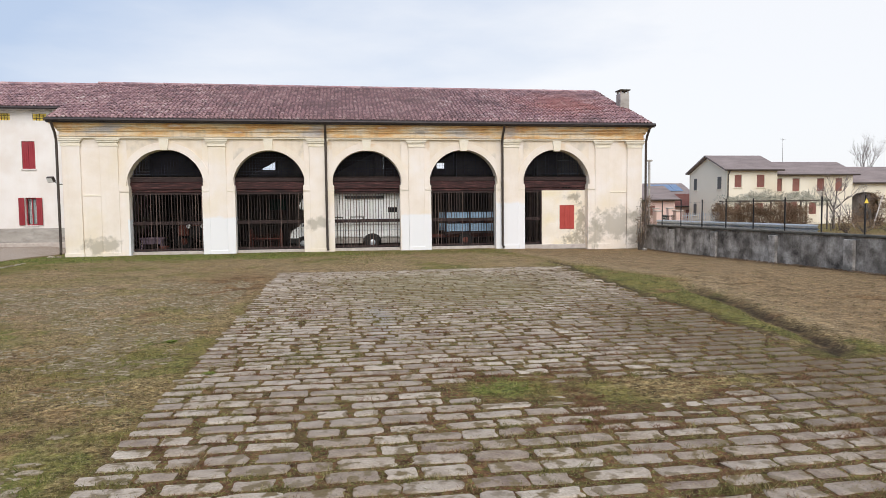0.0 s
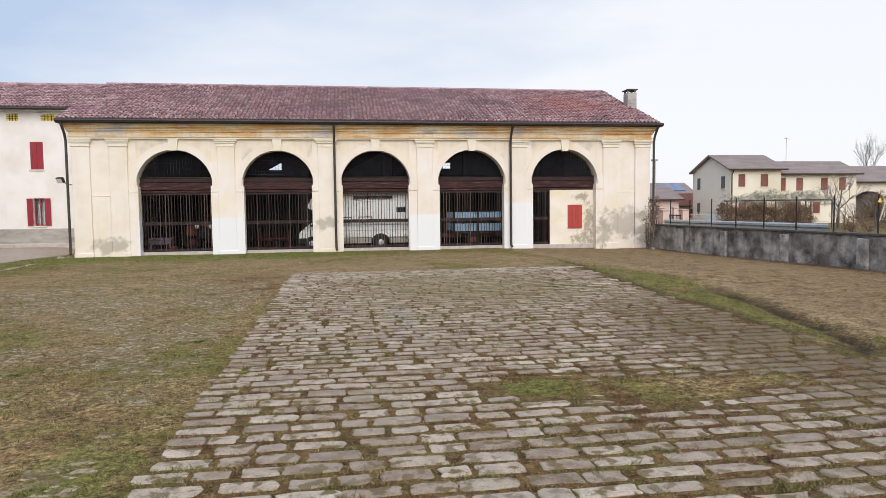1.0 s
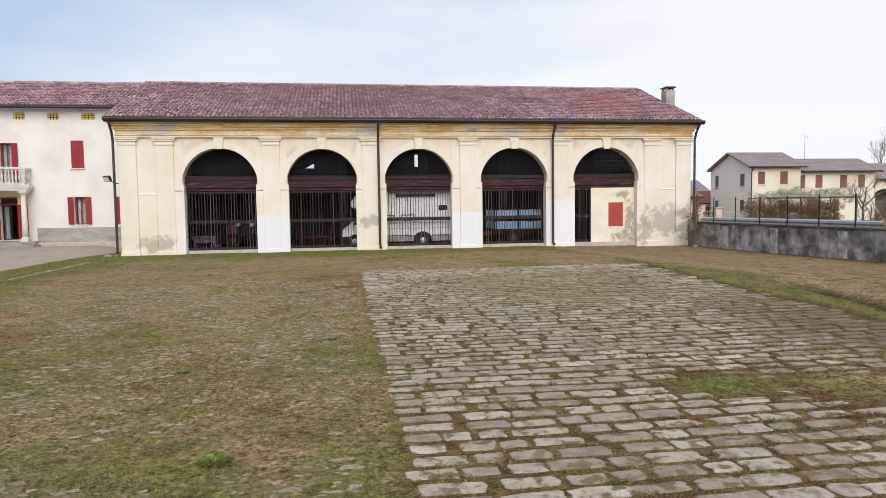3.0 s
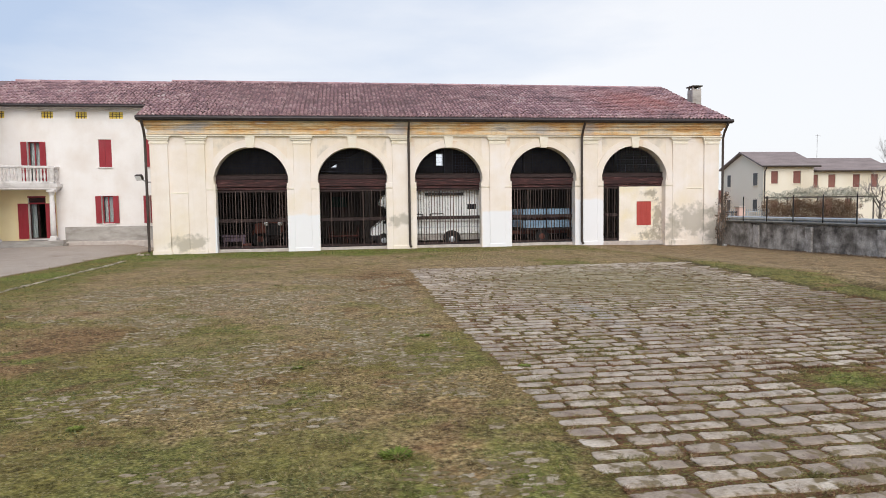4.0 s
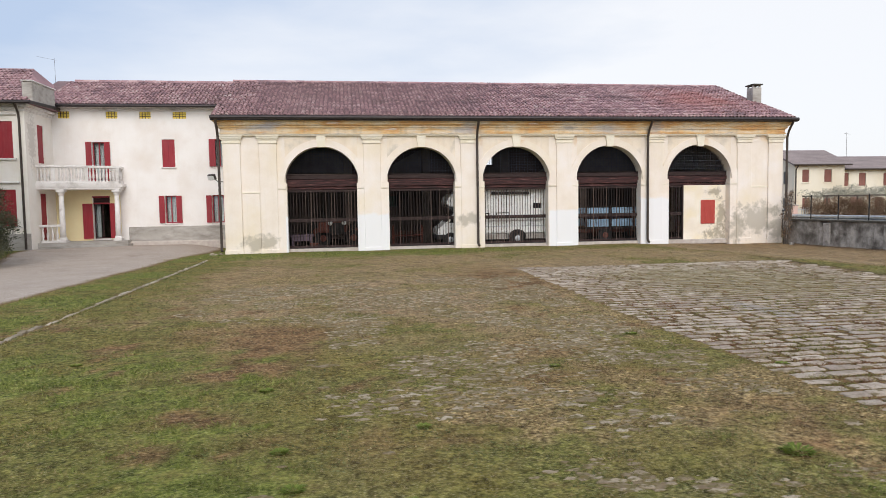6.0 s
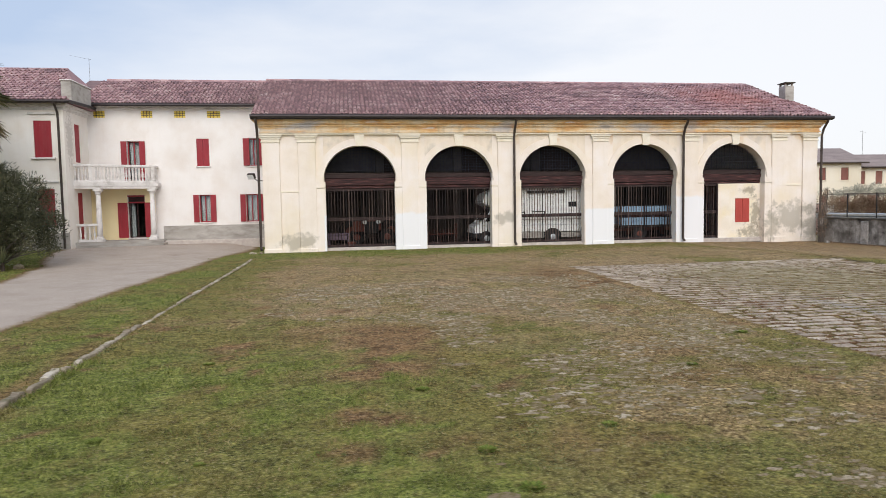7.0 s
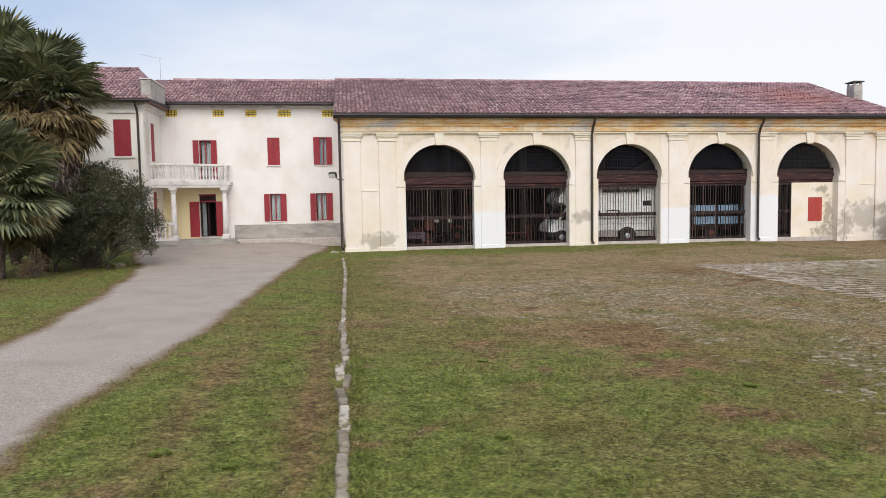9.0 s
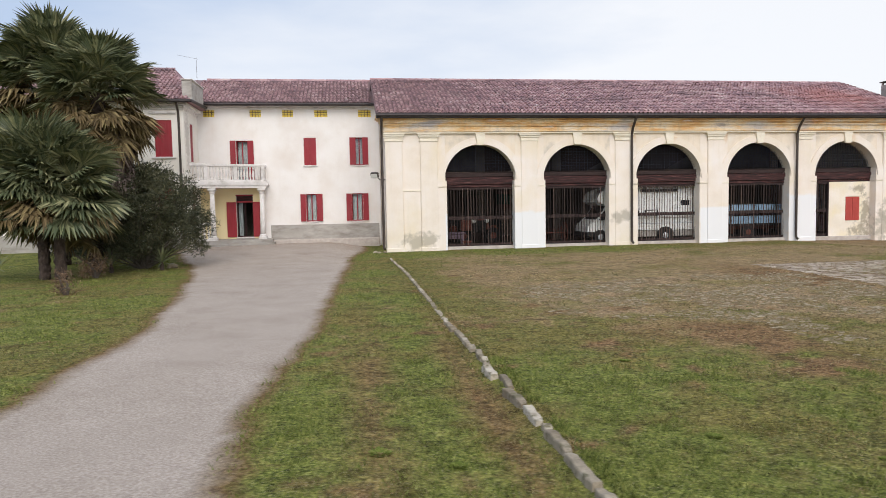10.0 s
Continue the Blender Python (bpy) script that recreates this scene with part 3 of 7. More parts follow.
def drive_mask(x, y):
    """1 on the gravel drive, 0 off it."""
    wob = 0.30 * (value_noise(x, y, 2.2, 9, 4) - 0.5) + 0.28 * (value_noise(x, y, 0.4, 10, 4) - 0.5)
    left = np.interp(y, (4, 9, 13.5, 19, 25, 31), (-16.95, -16.85, -16.8, -17.45, -18.6, -20.6)) + wob
    right = np.interp(y, (5, 8.2, 10.3, 13, 18, 22, 28, 31), (-14.2, -14.3, -14.1, -13.8, -13.65, -13.5, -13.2, -12.6)) + wob
    return ramp01(x, left - 0.25, left + 0.45) * ramp01(x, right + 0.25, right - 0.45) * ramp01(y, 37, 36)


def green_mask(x, y):
    """0 where the turf is brown and mossy, 1 where it is fresh green."""
    g = 0.40 + 0.8 * (value_noise(x, y, 0.28, 23, 3) - 0.5) + 1.1 * (value_noise(x, y, 3.0, 21, 5) - 0.5) + 1.0 * (value_noise(x, y, 0.9, 22, 4) - 0.5)
    g = g + 0.45 * ramp01(-x, 9.5, 12.5) + 0.75 * ramp01(y, 26.0, 28.5) * ramp01(-x, -6, 4) + 0.15 * ramp01(y, 13, 7) * ramp01(-x, 5, 8)
    g = g + 0.12 * stony_mask(x, y) + 0.22 * stony_mask(x, y) * ramp01(y, 9.5, 6.5)
    bank = ramp01(x, edge_x(y) + 0.05, edge_x(y) + 0.2) * ramp01(x, rut_x(y) - 0.05, rut_x(y) - 0.25)
    g = g + 0.75 * bank * ramp01(y, 7.5, 8.5) * ramp01(y, 20, 17) + 0.7 * np.exp(-((x - 7.0) / 0.45) ** 2 - ((y - 7.7) / 0.5) ** 2) - 0.05 * ramp01(x, 15, 18)
    g = g + 0.30 * np.exp(-((x - 1.75) / 0.42) ** 2 - ((y - 6.85) / 0.42) ** 2)
    g = g - 0.30 * ramp01(x, 6.5, 8.5) * ramp01(x, 15, 14) - 0.15 * ramp01(y, 19, 21) * ramp01(y, 28, 26) * ramp01(x, -9, -4)
    for cx, cy, rx, ry, a in ((-2.5, 17.0, 0.9, 2.4, -0.55), (-7.7, 10.8, 1.1, 1.4, -0.6), (-6.2, 7.0, 1.2, 0.8, -0.25), (-9.6, 19.5, 2.5, 1.0, -0.2), (-4.6, 7.3, 1.6, 1.0, -0.25), (9.0, 20.2, 3.0, 0.8, 0.35), (3.2, 6.55, 0.9, 0.5, -0.2), (-7.6, 8.3, 1.2, 1.2, 0.2), (-9.6, 9.6, 1.8, 1.8, 0.3), (-8.6, 6.6, 2.2, 1.4, 0.25), (-4.2, 9.4, 1.0, 0.9, -0.3)):
        g = g + a * np.exp(-(((x - cx) / rx) ** 2 + ((y - cy) / ry) ** 2))
    return np.clip(g, 0, 1)


def stony_mask(x, y):
    """1 where the old setts lie just under the thin turf beside the paving."""
    wob = 0.9 * (value_noise(x, y, 1.6, 86, 4) - 0.5)
    left = -7.1 - 2.7 * ramp01(y, 11.5, 13.2) + wob
    return ramp01(x, left, left + 0.5) * ramp01(-x, 1.9, 2.3) * ramp01(y + wob, 17.8, 16.8)


def fresh_mask(x, y):
    """1 where a tuft of lush grass stands out of the winter turf."""
    where = 0.40 * ramp01(-x, 6.6, 8) * ramp01(y, 11.5, 8) + 0.30 * ramp01(-x, 11.6, 12.2) + 0.6 * ramp01(y, 25.5, 28.0) * ramp01(-x, -4, 5) + 0.2 * ramp01(y, 7, 4) * ramp01(-x, 1.8, 2.4)
    return np.minimum(1.0, ramp01(0.65 * value_noise(x, y, 1.1, 81, 4) + 0.35 * value_noise(x, y, 0.22, 82, 3) + 0.35 * where, 0.575, 0.68) * ramp01(where, 0.0, 0.2) + ramp01(1.2 * np.exp(-((x - 1.75) / 0.42) ** 2 - ((y - 6.85) / 0.4) ** 2) - value_noise(x, y, 0.2, 87, 3), 0.0, 0.3))


def bare_mask(x, y):
    """1 on small worn places of bare brown soil and dead moss."""
    b = ramp01(0.6 * value_noise(x, y, 0.9, 83, 4) + 0.4 * value_noise(x, y, 0.25, 84, 3), 0.63, 0.74)
    for cx, cy, rx, ry, a in ((-7.8, 11.2, 1.2, 0.7, 1.3), (-7.6, 9.9, 0.7, 1.2, 1.1), (-4.0, 9.3, 0.8, 0.6, 0.8), (-7.9, 8.8, 0.7, 0.45, 0.9), (-2.55, 16.9, 0.95, 2.4, 1.5), (-4.4, 8.0, 0.7, 0.4, 0.9), (-2.8, 6.4, 0.6, 0.5, 0.7), (-6.2, 6.3, 0.8, 0.5, 0.6), (-13.1, 9.0, 0.28, 4.5, 0.75), (-11.95, 8.0, 0.2, 5.0, 0.9)):
        b = b + a * np.exp(-((x - cx) / rx) ** 2 - ((y - cy) / ry) ** 2) * ramp01(value_noise(x, y, 0.35, 85, 3), 0.22, 0.45)
    return np.clip(np.clip(b, 0, 1) * (1 - 0.5 * ramp01(y, 21, 24)) + 0.4 * ramp01(x, rut_x(y) + 0.5, rut_x(y) + 1.6) * ramp01(x, 15, 14) + 0.45 * ramp01(x, 15, 19) * ramp01(value_noise(x, y, 2.5, 88, 3), 0.2, 0.45), 0, 1)


def damp_shade_mask(x, y):
    """1 where wet mud and shade of gully and paving joint are painted dark."""
    ragged = 0.08 + 0.14 * value_noise(x, y, 1.1, 71, 3)
    wet = 0.95 * np.exp(-((x - rut_x(y) - 0.03) / ragged) ** 2) * ramp01(y, 7.2, 7.7) * ramp01(y, 15, 12.5)
    wet = np.maximum(wet, 0.85 * np.exp(-((x - edge_x(y)) / (0.8 * ragged)) ** 2) * ramp01(y, 8, 9.5) * ramp01(y, 24, 20))
    return np.maximum(wet, 0.7 * np.exp(-((x - 6.4) / 0.35) ** 2 - ((y - 7.9) / 0.5) ** 2))


def moss_mask(x, y):
    """1 where moss and grass have closed over the setts."""
    m = np.exp(-((x - 1.75) / 0.42) ** 2 - ((y - 6.85) / 0.4) ** 2) + np.exp(-((x - 3.1) / 0.8) ** 2 - ((y - 6.55) / 0.5) ** 2) + 0.7 * np.exp(-((x - 4.5) / 0.5) ** 2 - ((y - 6.65) / 0.25) ** 2)
    return ramp01(m + 0.5 * (value_noise(x, y, 0.4, 89, 3) - 0.5), 0.25, 0.6)


def straw_mask(x, y):
    return np.clip(ramp01(x, rut_x(y) + 0.1 + 0.9 * ramp01(y, 8.6, 7), rut_x(y) + 0.4 + 1.2 * ramp01(y, 8.6, 7)) * ramp01(x, 16, 15) * 0.85 + (0.16 + 0.66 * ramp01(y, 9.0, 12.5)) * stony_mask(x, y) * ramp01(value_noise(x, y, 0.7, 41, 4), 0.42, 0.60) + 0.6 * ramp01(y, 11.0, 15.5) * ramp01(y, 28.8, 26) * ramp01(x, -11.3, -9.0) * ramp01(x, 7, 6) * ramp01(value_noise(x, y, 1.5, 42, 4), 0.22, 0.55), 0, 1)


def axis_steps(lo, hi, step, far):
    inner = list(np.arange(lo, hi + step / 2, step))
    out, s, v = [], step, lo
    while v > -far:
        s *= 1.45
        v -= s
        out.append(v)
    up, s, v = [], step, hi
    while v < far:
        s *= 1.45
        v += s
        up.append(v)
    return np.array(out[::-1] + inner + up)


def make_ground():
    xs, ys = axis_steps(-24, 15, 0.16, 2500), axis_steps(3, 34, 0.16, 2500)
    gx, gy = np.meshgrid(xs, ys)
    gz = ground_z(gx, gy)
    nx, ny = len(xs), len(ys)
    idx = np.arange(nx * ny).reshape(ny, nx)
    quads = np.stack([idx[:-1, :-1], idx[:-1, 1:], idx[1:, 1:], idx[1:, :-1]], -1).reshape(-1, 4)
    me = bpy.data.meshes.new("ground")
    me.from_pydata(np.stack([gx, gy, gz], -1).reshape(-1, 3).tolist(), [], quads.tolist())
    me.polygons.foreach_set("use_smooth", [True] * len(me.polygons))
    col = me.color_attributes.new("zones", "FLOAT_COLOR", "POINT")
    inside = ramp01(gx, PAVE_X0 - 0.1, PAVE_X0 + 0.1) * ramp01(gx, pave_edge(gy) + 0.15, pave_edge(gy) - 0.15) * ramp01(gy, PAVE_Y1 + 0.2, PAVE_Y1 - 0.1) * ramp01(gy, PAVE_Y0 - 0.4, PAVE_Y0) * (1 - 0.85 * moss_mask(gx, gy))
    data = np.stack([drive_mask(gx, gy), green_mask(gx, gy), inside, straw_mask(gx, gy)], -1).reshape(-1)
    col.data.foreach_set("color", data.astype(np.float32))
    dm = me.attributes.new("damp", "FLOAT", "POINT")
    damp_shade = damp_shade_mask(gx, gy)
    dm.data.foreach_set("value", damp_shade.reshape(-1).astype(np.float32))
    for key, mask in (("fresh", fresh_mask), ("bare", bare_mask)):
        me.attributes.new(key, "FLOAT", "POINT").data.foreach_set("value", mask(gx, gy).reshape(-1).astype(np.float32))
    m = bpy.data.materials.new("courtyard_turf")
    m.use_nodes = True
    n, k = m.node_tree.nodes, m.node_tree.links
    b = n["Principled BSDF"]
    b.inputs["Roughness"].default_value, b.inputs["Specular IOR Level"].default_value = 0.97, 0.12
    tc, at, sep = n.new("ShaderNodeTexCoord"), n.new("ShaderNodeAttribute"), n.new("ShaderNodeSeparateColor")
    at.attribute_name = "zones"
    k.new(at.outputs["Color"], sep.inputs["Color"])

    def noise_ramp(scale, stops, detail=8):
        no, ra = n.new("ShaderNodeTexNoise"), n.new("ShaderNodeValToRGB")
        no.inputs["Scale"].default_value, no.inputs["Detail"].default_value, no.inputs["Roughness"].default_value = scale, detail, 0.68
        k.new(tc.outputs["Object"], no.inputs["Vector"])
        k.new(no.outputs["Fac"], ra.inputs["Fac"])
        ramp_stops(ra, stops)
        return ra.outputs["Color"], no.outputs["Fac"]

    def mixed(fac, a, c):
        mx = n.new("ShaderNodeMix")
        mx.data_type = "RGBA"
        k.new(fac, mx.inputs["Factor"])
        k.new(a, mx.inputs["A"])
        k.new(c, mx.inputs["B"])
        return mx.outputs["Result"]

    damp = n.new("ShaderNodeAttribute")
    damp.attribute_name = "damp"
    green, _ = noise_ramp(26, [(0.36, (0.056, 0.049, 0.014)), (0.5, (0.165, 0.142, 0.036)), (0.66, (0.33, 0.285, 0.105))])
    brown, _ = noise_ramp(22, [(0.36, (0.086, 0.055, 0.023)), (0.5, (0.225, 0.162, 0.073)), (0.66, (0.43, 0.34, 0.18))])
    straw, _ = noise_ramp(30, [(0.36, (0.145, 0.092, 0.050)), (0.5, (0.275, 0.195, 0.112)), (0.66, (0.47, 0.37, 0.24))])
    soil, _ = noise_ramp(30, [(0.36, (0.060, 0.040, 0.024)), (0.45, (0.16, 0.072, 0.040)), (0.51, (0.115, 0.082, 0.035)), (0.57, (0.125, 0.112, 0.032)), (0.64, (0.19, 0.17, 0.055)), (0.72, (0.25, 0.17, 0.09))])
    gravel, gfac = noise_ramp(48, [(0.34, (0.30, 0.25, 0.215)), (0.5, (0.44, 0.378, 0.33)), (0.68, (0.60, 0.535, 0.48))])
    gbig, _ = noise_ramp(0.9, [(0.28, (0.55, 0.49, 0.43)), (0.36, (0.86, 0.83, 0.79)), (0.5, (0.95, 0.93, 0.90)), (0.7, (1.03, 1.01, 0.99))], 7)
    gm = n.new("ShaderNodeMix")
    gm.data_type, gm.blend_type = "RGBA", "MULTIPLY"
    gm.inputs["Factor"].default_value = 1.0
    k.new(gravel, gm.inputs["A"])
    k.new(gbig, gm.inputs["B"])
    brk, bfac = noise_ramp(2.6, [(0.0, (0, 0, 0)), (1.0, (1, 1, 1))], 12)
    clover, cfac = noise_ramp(30, [(0.36, (0.042, 0.045, 0.013)), (0.5, (0.125, 0.125, 0.033)), (0.66, (0.265, 0.25, 0.08))])
    lush, lfac = noise_ramp(1.3, [(0.0, (0, 0, 0)), (1.0, (1, 1, 1))], 9)
    lm = n.new("ShaderNodeMapRange")
    lm.inputs["From Min"].default_value, lm.inputs["From Max"].default_value = 0.44, 0.56
    k.new(lfac, lm.inputs["Value"])
    green = mixed(lm.outputs["Result"], green, clover)
    sm, mr = n.new("ShaderNodeMath"), n.new("ShaderNodeMapRange")
    sm.operation = "ADD"
    k.new(sep.outputs["Green"], sm.inputs[0])
    k.new(bfac, sm.inputs[1])
    mr.inputs["From Min"].default_value, mr.inputs["From Max"].default_value = 0.80, 1.0
    k.new(sm.outputs[0], mr.inputs["Value"])
    col1 = mixed(mr.outputs["Result"], brown, green)
    fr, ba = n.new("ShaderNodeAttribute"), n.new("ShaderNodeAttribute")
    fr.attribute_name, ba.attribute_name = "fresh", "bare"
    grass, _ = noise_ramp(28, [(0.36, (0.036, 0.054, 0.011)), (0.5, (0.132, 0.155, 0.033)), (0.66, (0.27, 0.285, 0.082))])
    earth, _ = noise_ramp(24, [(0.36, (0.075, 0.038, 0.018)), (0.5, (0.178, 0.106, 0.050)), (0.66, (0.31, 0.205, 0.11))])
    col1 = mixed(fr.outputs["Fac"], col1, grass)
    col2 = mixed(at.outputs["Alpha"], col1, straw)
    col2 = mixed(ba.outputs["Fac"], col2, earth)
    col3 = mixed(sep.outputs["Blue"], col2, soil)
    clump, _ = noise_ramp(11, [(0.36, (0.34, 0.32, 0.28)), (0.5, (1.0, 1.0, 1.0)), (0.66, (1.65, 1.6, 1.5))], 10)
    broad, _ = noise_ramp(2.6, [(0.36, (0.50, 0.46, 0.40)), (0.5, (1.0, 1.0, 1.0)), (0.64, (1.45, 1.42, 1.36))], 9)
    for tone in (clump, broad):
        mm = n.new("ShaderNodeMix")
        mm.data_type, mm.blend_type = "RGBA", "MULTIPLY"
        mm.inputs["Factor"].default_value = 0.85
        k.new(col3, mm.inputs["A"])
        k.new(tone, mm.inputs["B"])
        col3 = mm.outputs["Result"]
    fleck, ffac = noise_ramp(60, [(0.3, (0.30, 0.25, 0.15)), (0.7, (0.46, 0.40, 0.28))], 3)
    fm = n.new("ShaderNodeMapRange")
    fm.inputs["From Min"].default_value, fm.inputs["From Max"].default_value, fm.inputs["To Max"].default_value = 0.58, 0.66, 0.5
    k.new(ffac, fm.inputs["Value"])
    col3 = mixed(fm.outputs["Result"], col3, fleck)
    # gully soil taken near black, so its colour carries the hollow's shade too
    wet = n.new("ShaderNodeMix")
    wet.data_type = "RGBA"
    wet.inputs["B"].default_value = (0.03, 0.02, 0.014, 1)
    k.new(damp.outputs["Fac"], wet.inputs["Factor"])
    k.new(col3, wet.inputs["A"])
    edge = n.new("ShaderNodeMath")
    edge.operation, edge.inputs[1].default_value = "MULTIPLY_ADD", 0.7
    k.new(bfac, edge.inputs[0])
    k.new(sep.outputs["Red"], edge.inputs[2])
    verge, crisp = n.new("ShaderNodeMapRange"), n.new("ShaderNodeMapRange")
    verge.inputs["From Min"].default_value, verge.inputs["From Max"].default_value, verge.inputs["To Max"].default_value = 0.36, 0.60, 0.85
    crisp.inputs["From Min"].default_value, crisp.inputs["From Max"].default_value = 0.58, 1.15
    k.new(edge.outputs[0], verge.inputs["Value"])
    k.new(edge.outputs[0], crisp.inputs["Value"])
    col4 = mixed(verge.outputs["Result"], wet.outputs["Result"], earth)
    col4 = mixed(crisp.outputs["Result"], col4, gm.outputs["Result"])
    k.new(col4, b.inputs["Base Color"])
    bu = n.new("ShaderNodeBump")
    bu.inputs["Strength"].default_value, bu.inputs["Distance"].default_value = 0.6, 0.02
    k.new(gfac, bu.inputs["Height"])
    k.new(bu.outputs["Normal"], b.inputs["Normal"])
    me.materials.append(m)
    return tagged(new("ground", me), "short mossy winter turf, bare soil and a gravel drive", "ground", kind="structure")


make_ground()

# ---- arcaded farm building ----
ARCHES = (-7.55, -3.14, 1.22, 5.70, 10.21)
HALVES = (1.56, 1.53, 1.545, 1.58, 1.61)
SPRING = 3.0
YP, YW, YB, YG = 30.38, 30.46, 31.00, 30.86     # pilaster face, wall face, wall back, gate plane
XL, XR, YBACK = -11.70, 14.50, 41.8

barn = thing("arcade_building", (1.4, 30.4, 0), "cream-plastered arcaded farm building with five arches and a tiled roof", "building")


def arched_front(bm, xs, half, rad, spring, x0, x1, z1, y0, y1, n=28, squash=1.0):
    for c in xs:
        pts = [(c - half, spring)] + [(c - rad * math.cos(math.pi * i / n), spring + squash * rad * math.sin(math.pi * i / n)) for i in range(1, n)] + [(c + half, spring)]
        pts = [(min(max(px, c - half - 0.005), c + half + 0.005), pz) for px, pz in pts]
        f = [[bm.verts.new((px, y, pz)) for px, pz in pts] for y in (y0, y1)]
        t = [[bm.verts.new((px, y, z1)) for px, pz in pts] for y in (y0, y1)]
        for i in range(len(pts) - 1):
            if abs(pts[i][0] - pts[i + 1][0]) > 1e-5:
                bm.faces.new((f[0][i], f[0][i + 1], t[0][i + 1], t[0][i]))
                bm.faces.new((f[1][i], t[1][i], t[1][i + 1], f[1][i + 1]))
            bm.faces.new((f[0][i], f[1][i], f[1][i + 1], f[0][i + 1]))
    return bm


for c, HALF in zip(ARCHES, HALVES):
    part("arch_wall", arched_front(bmesh.new(), (c,), HALF, HALF + 0.05, SPRING, c - HALF, c + HALF, 5.55, YW, YB), FIELD, barn)
_edges = [XL + 0.02] + [c + s * h for c, h in zip(ARCHES, HALVES) for s in (-1, 1)] + [XR - 0.02]
for a, b in zip(_edges[::2], _edges[1::2]):
    part("pier", box(a, b, YW, YB, -0.3, 5.55), CREAM, barn)
BACK_WINDOWS = [(c - w, c + w, z, z + h) for c, z, w, h in ((-4.37, 4.4, 0.40, 0.5), (2.47, 4.47, 0.23, 0.78), (6.33, 4.45, 0.27, 0.4))]
part("back_wall", holed_wall(XL, XR, -0.3, 5.9, YBACK, YBACK + 0.45, BACK_WINDOWS), SHADEIN, barn)


def gable(x0, x1):
    return turned(prism([(YW + 0.02, -0.3), (YBACK, -0.3), (YBACK, 5.75), (36.3, 8.2), (YW + 0.02, 5.75)], 0, x1 - x0), Matrix(((0, 1, 0, x0), (1, 0, 0, 0), (0, 0, 1, 0), (0, 0, 0, 1))))


part("side_wall", gable(XL, XL + 0.45), CREAM, barn)
part("side_wall", gable(XR - 0.45, XR), CREAM, barn)
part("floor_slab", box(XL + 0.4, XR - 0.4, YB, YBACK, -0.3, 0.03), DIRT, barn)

PILASTERS = [(-11.72, -10.98), (-10.20, -9.46), (-5.72, -4.98), (-1.36, -0.62), (3.12, 3.85), (7.61, 8.34), (12.13, 12.87), (13.76, 14.52)]
for a, b in PILASTERS:
    pil = part("pilaster", box(a, b, YP, YW + 0.03, -0.2, 4.76, 0.012), CREAM, barn)
    cap = bmesh.new()
    for z0, z1, o in ((4.74, 4.80, 0.035), (4.80, 4.90, 0.012), (4.90, 4.97, 0.06), (4.97, 5.04, 0.10), (5.04, 5.08, 0.13)):
        box(a - o, b + o, YP - o, YW + 0.03, z0, z1, 0.008, cap)
    part("capital", cap, TRIM, pil)
    part("base_block", box(a - 0.03, b + 0.03, YP - 0.03, YW + 0.02, -0.2, 0.16, 0.02), CREAM, pil)
for c, HALF in zip(ARCHES, HALVES):
    n, RAD = 30, HALF + 0.05
    ring = [(c - RAD * math.cos(math.pi * i / n), SPRING + RAD * math.sin(math.pi * i / n)) for i in range(n + 1)]
    outer = [(c - (RAD + 0.31) * math.cos(math.pi * i / n), SPRING + (RAD + 0.31) * math.sin(math.pi * i / n)) for i in range(n + 1)]
    bm = bmesh.new()
    q = [[bm.verts.new((x, y, z)) for x, z in pts] for pts in (ring, outer) for y in (YP + 0.025, YW + 0.04)]
    for i in range(n):
        bm.faces.new((q[0][i], q[0][i + 1], q[2][i + 1], q[2][i]))
        bm.faces.new((q[0][i], q[1][i], q[1][i + 1], q[0][i + 1]))
        bm.faces.new((q[2][i], q[2][i + 1], q[3][i + 1], q[3][i]))
    part("arch_moulding", bm, CREAM, barn)
    part("keystone", prism([(c - 0.15, 4.57), (c + 0.15, 4.57), (c + 0.21, 5.07), (c - 0.21, 5.07)], YP - 0.05, YW + 0.04), TRIM, barn)
    for s in (-1, 1):
        x0, x1 = sorted((c + s * (HALF - 0.045), c + s * (HALF + 0.35)))
        part("impost", box(x0, x1, YP + 0.022, YB - 0.1, 2.79, 3.02, 0.008), CREAM, barn)
        part("impost_fillet", box(x0 - 0.008, x1 + 0.008, YP + 0.006, YB - 0.12, 2.755, 2.785, 0.005), TRIM, barn)
        part("jamb_strip", box(x0, x1, YP + 0.026, YB - 0.1, -0.2, 2.75, 0.008), CREAM, barn)
for a, b in ((-10.98, -10.20), (12.87, 13.76)):
    part("string_course", box(a, b, YW - 0.03, YW + 0.02, 2.60, 2.66, 0.008), TRIM, barn)
    part("panel", box(a + 0.02, b - 0.02, YW - 0.022, YW + 0.02, -0.2, 2.585, 0.008), CREAM, barn)
STEPS = ((5.07, 5.14, 0.05), (5.14, 5.20, 0.10), (5.20, 5.36, 0.06), (5.36, 5.42, 0.11), (5.42, 5.50, 0.15), (5.50, 5.55, 0.21), (5.55, 5.64, 0.27), (5.64, 5.69, 0.34), (5.69, 5.79, 0.41))
for z0, z1, o in STEPS:
    part("cornice_band", box(XL - o, XR + o, YP - o, YB - 0.1, z0, z1 - 0.001, 0.012), OCHRE if z0 > 5.13 else TRIM, barn)

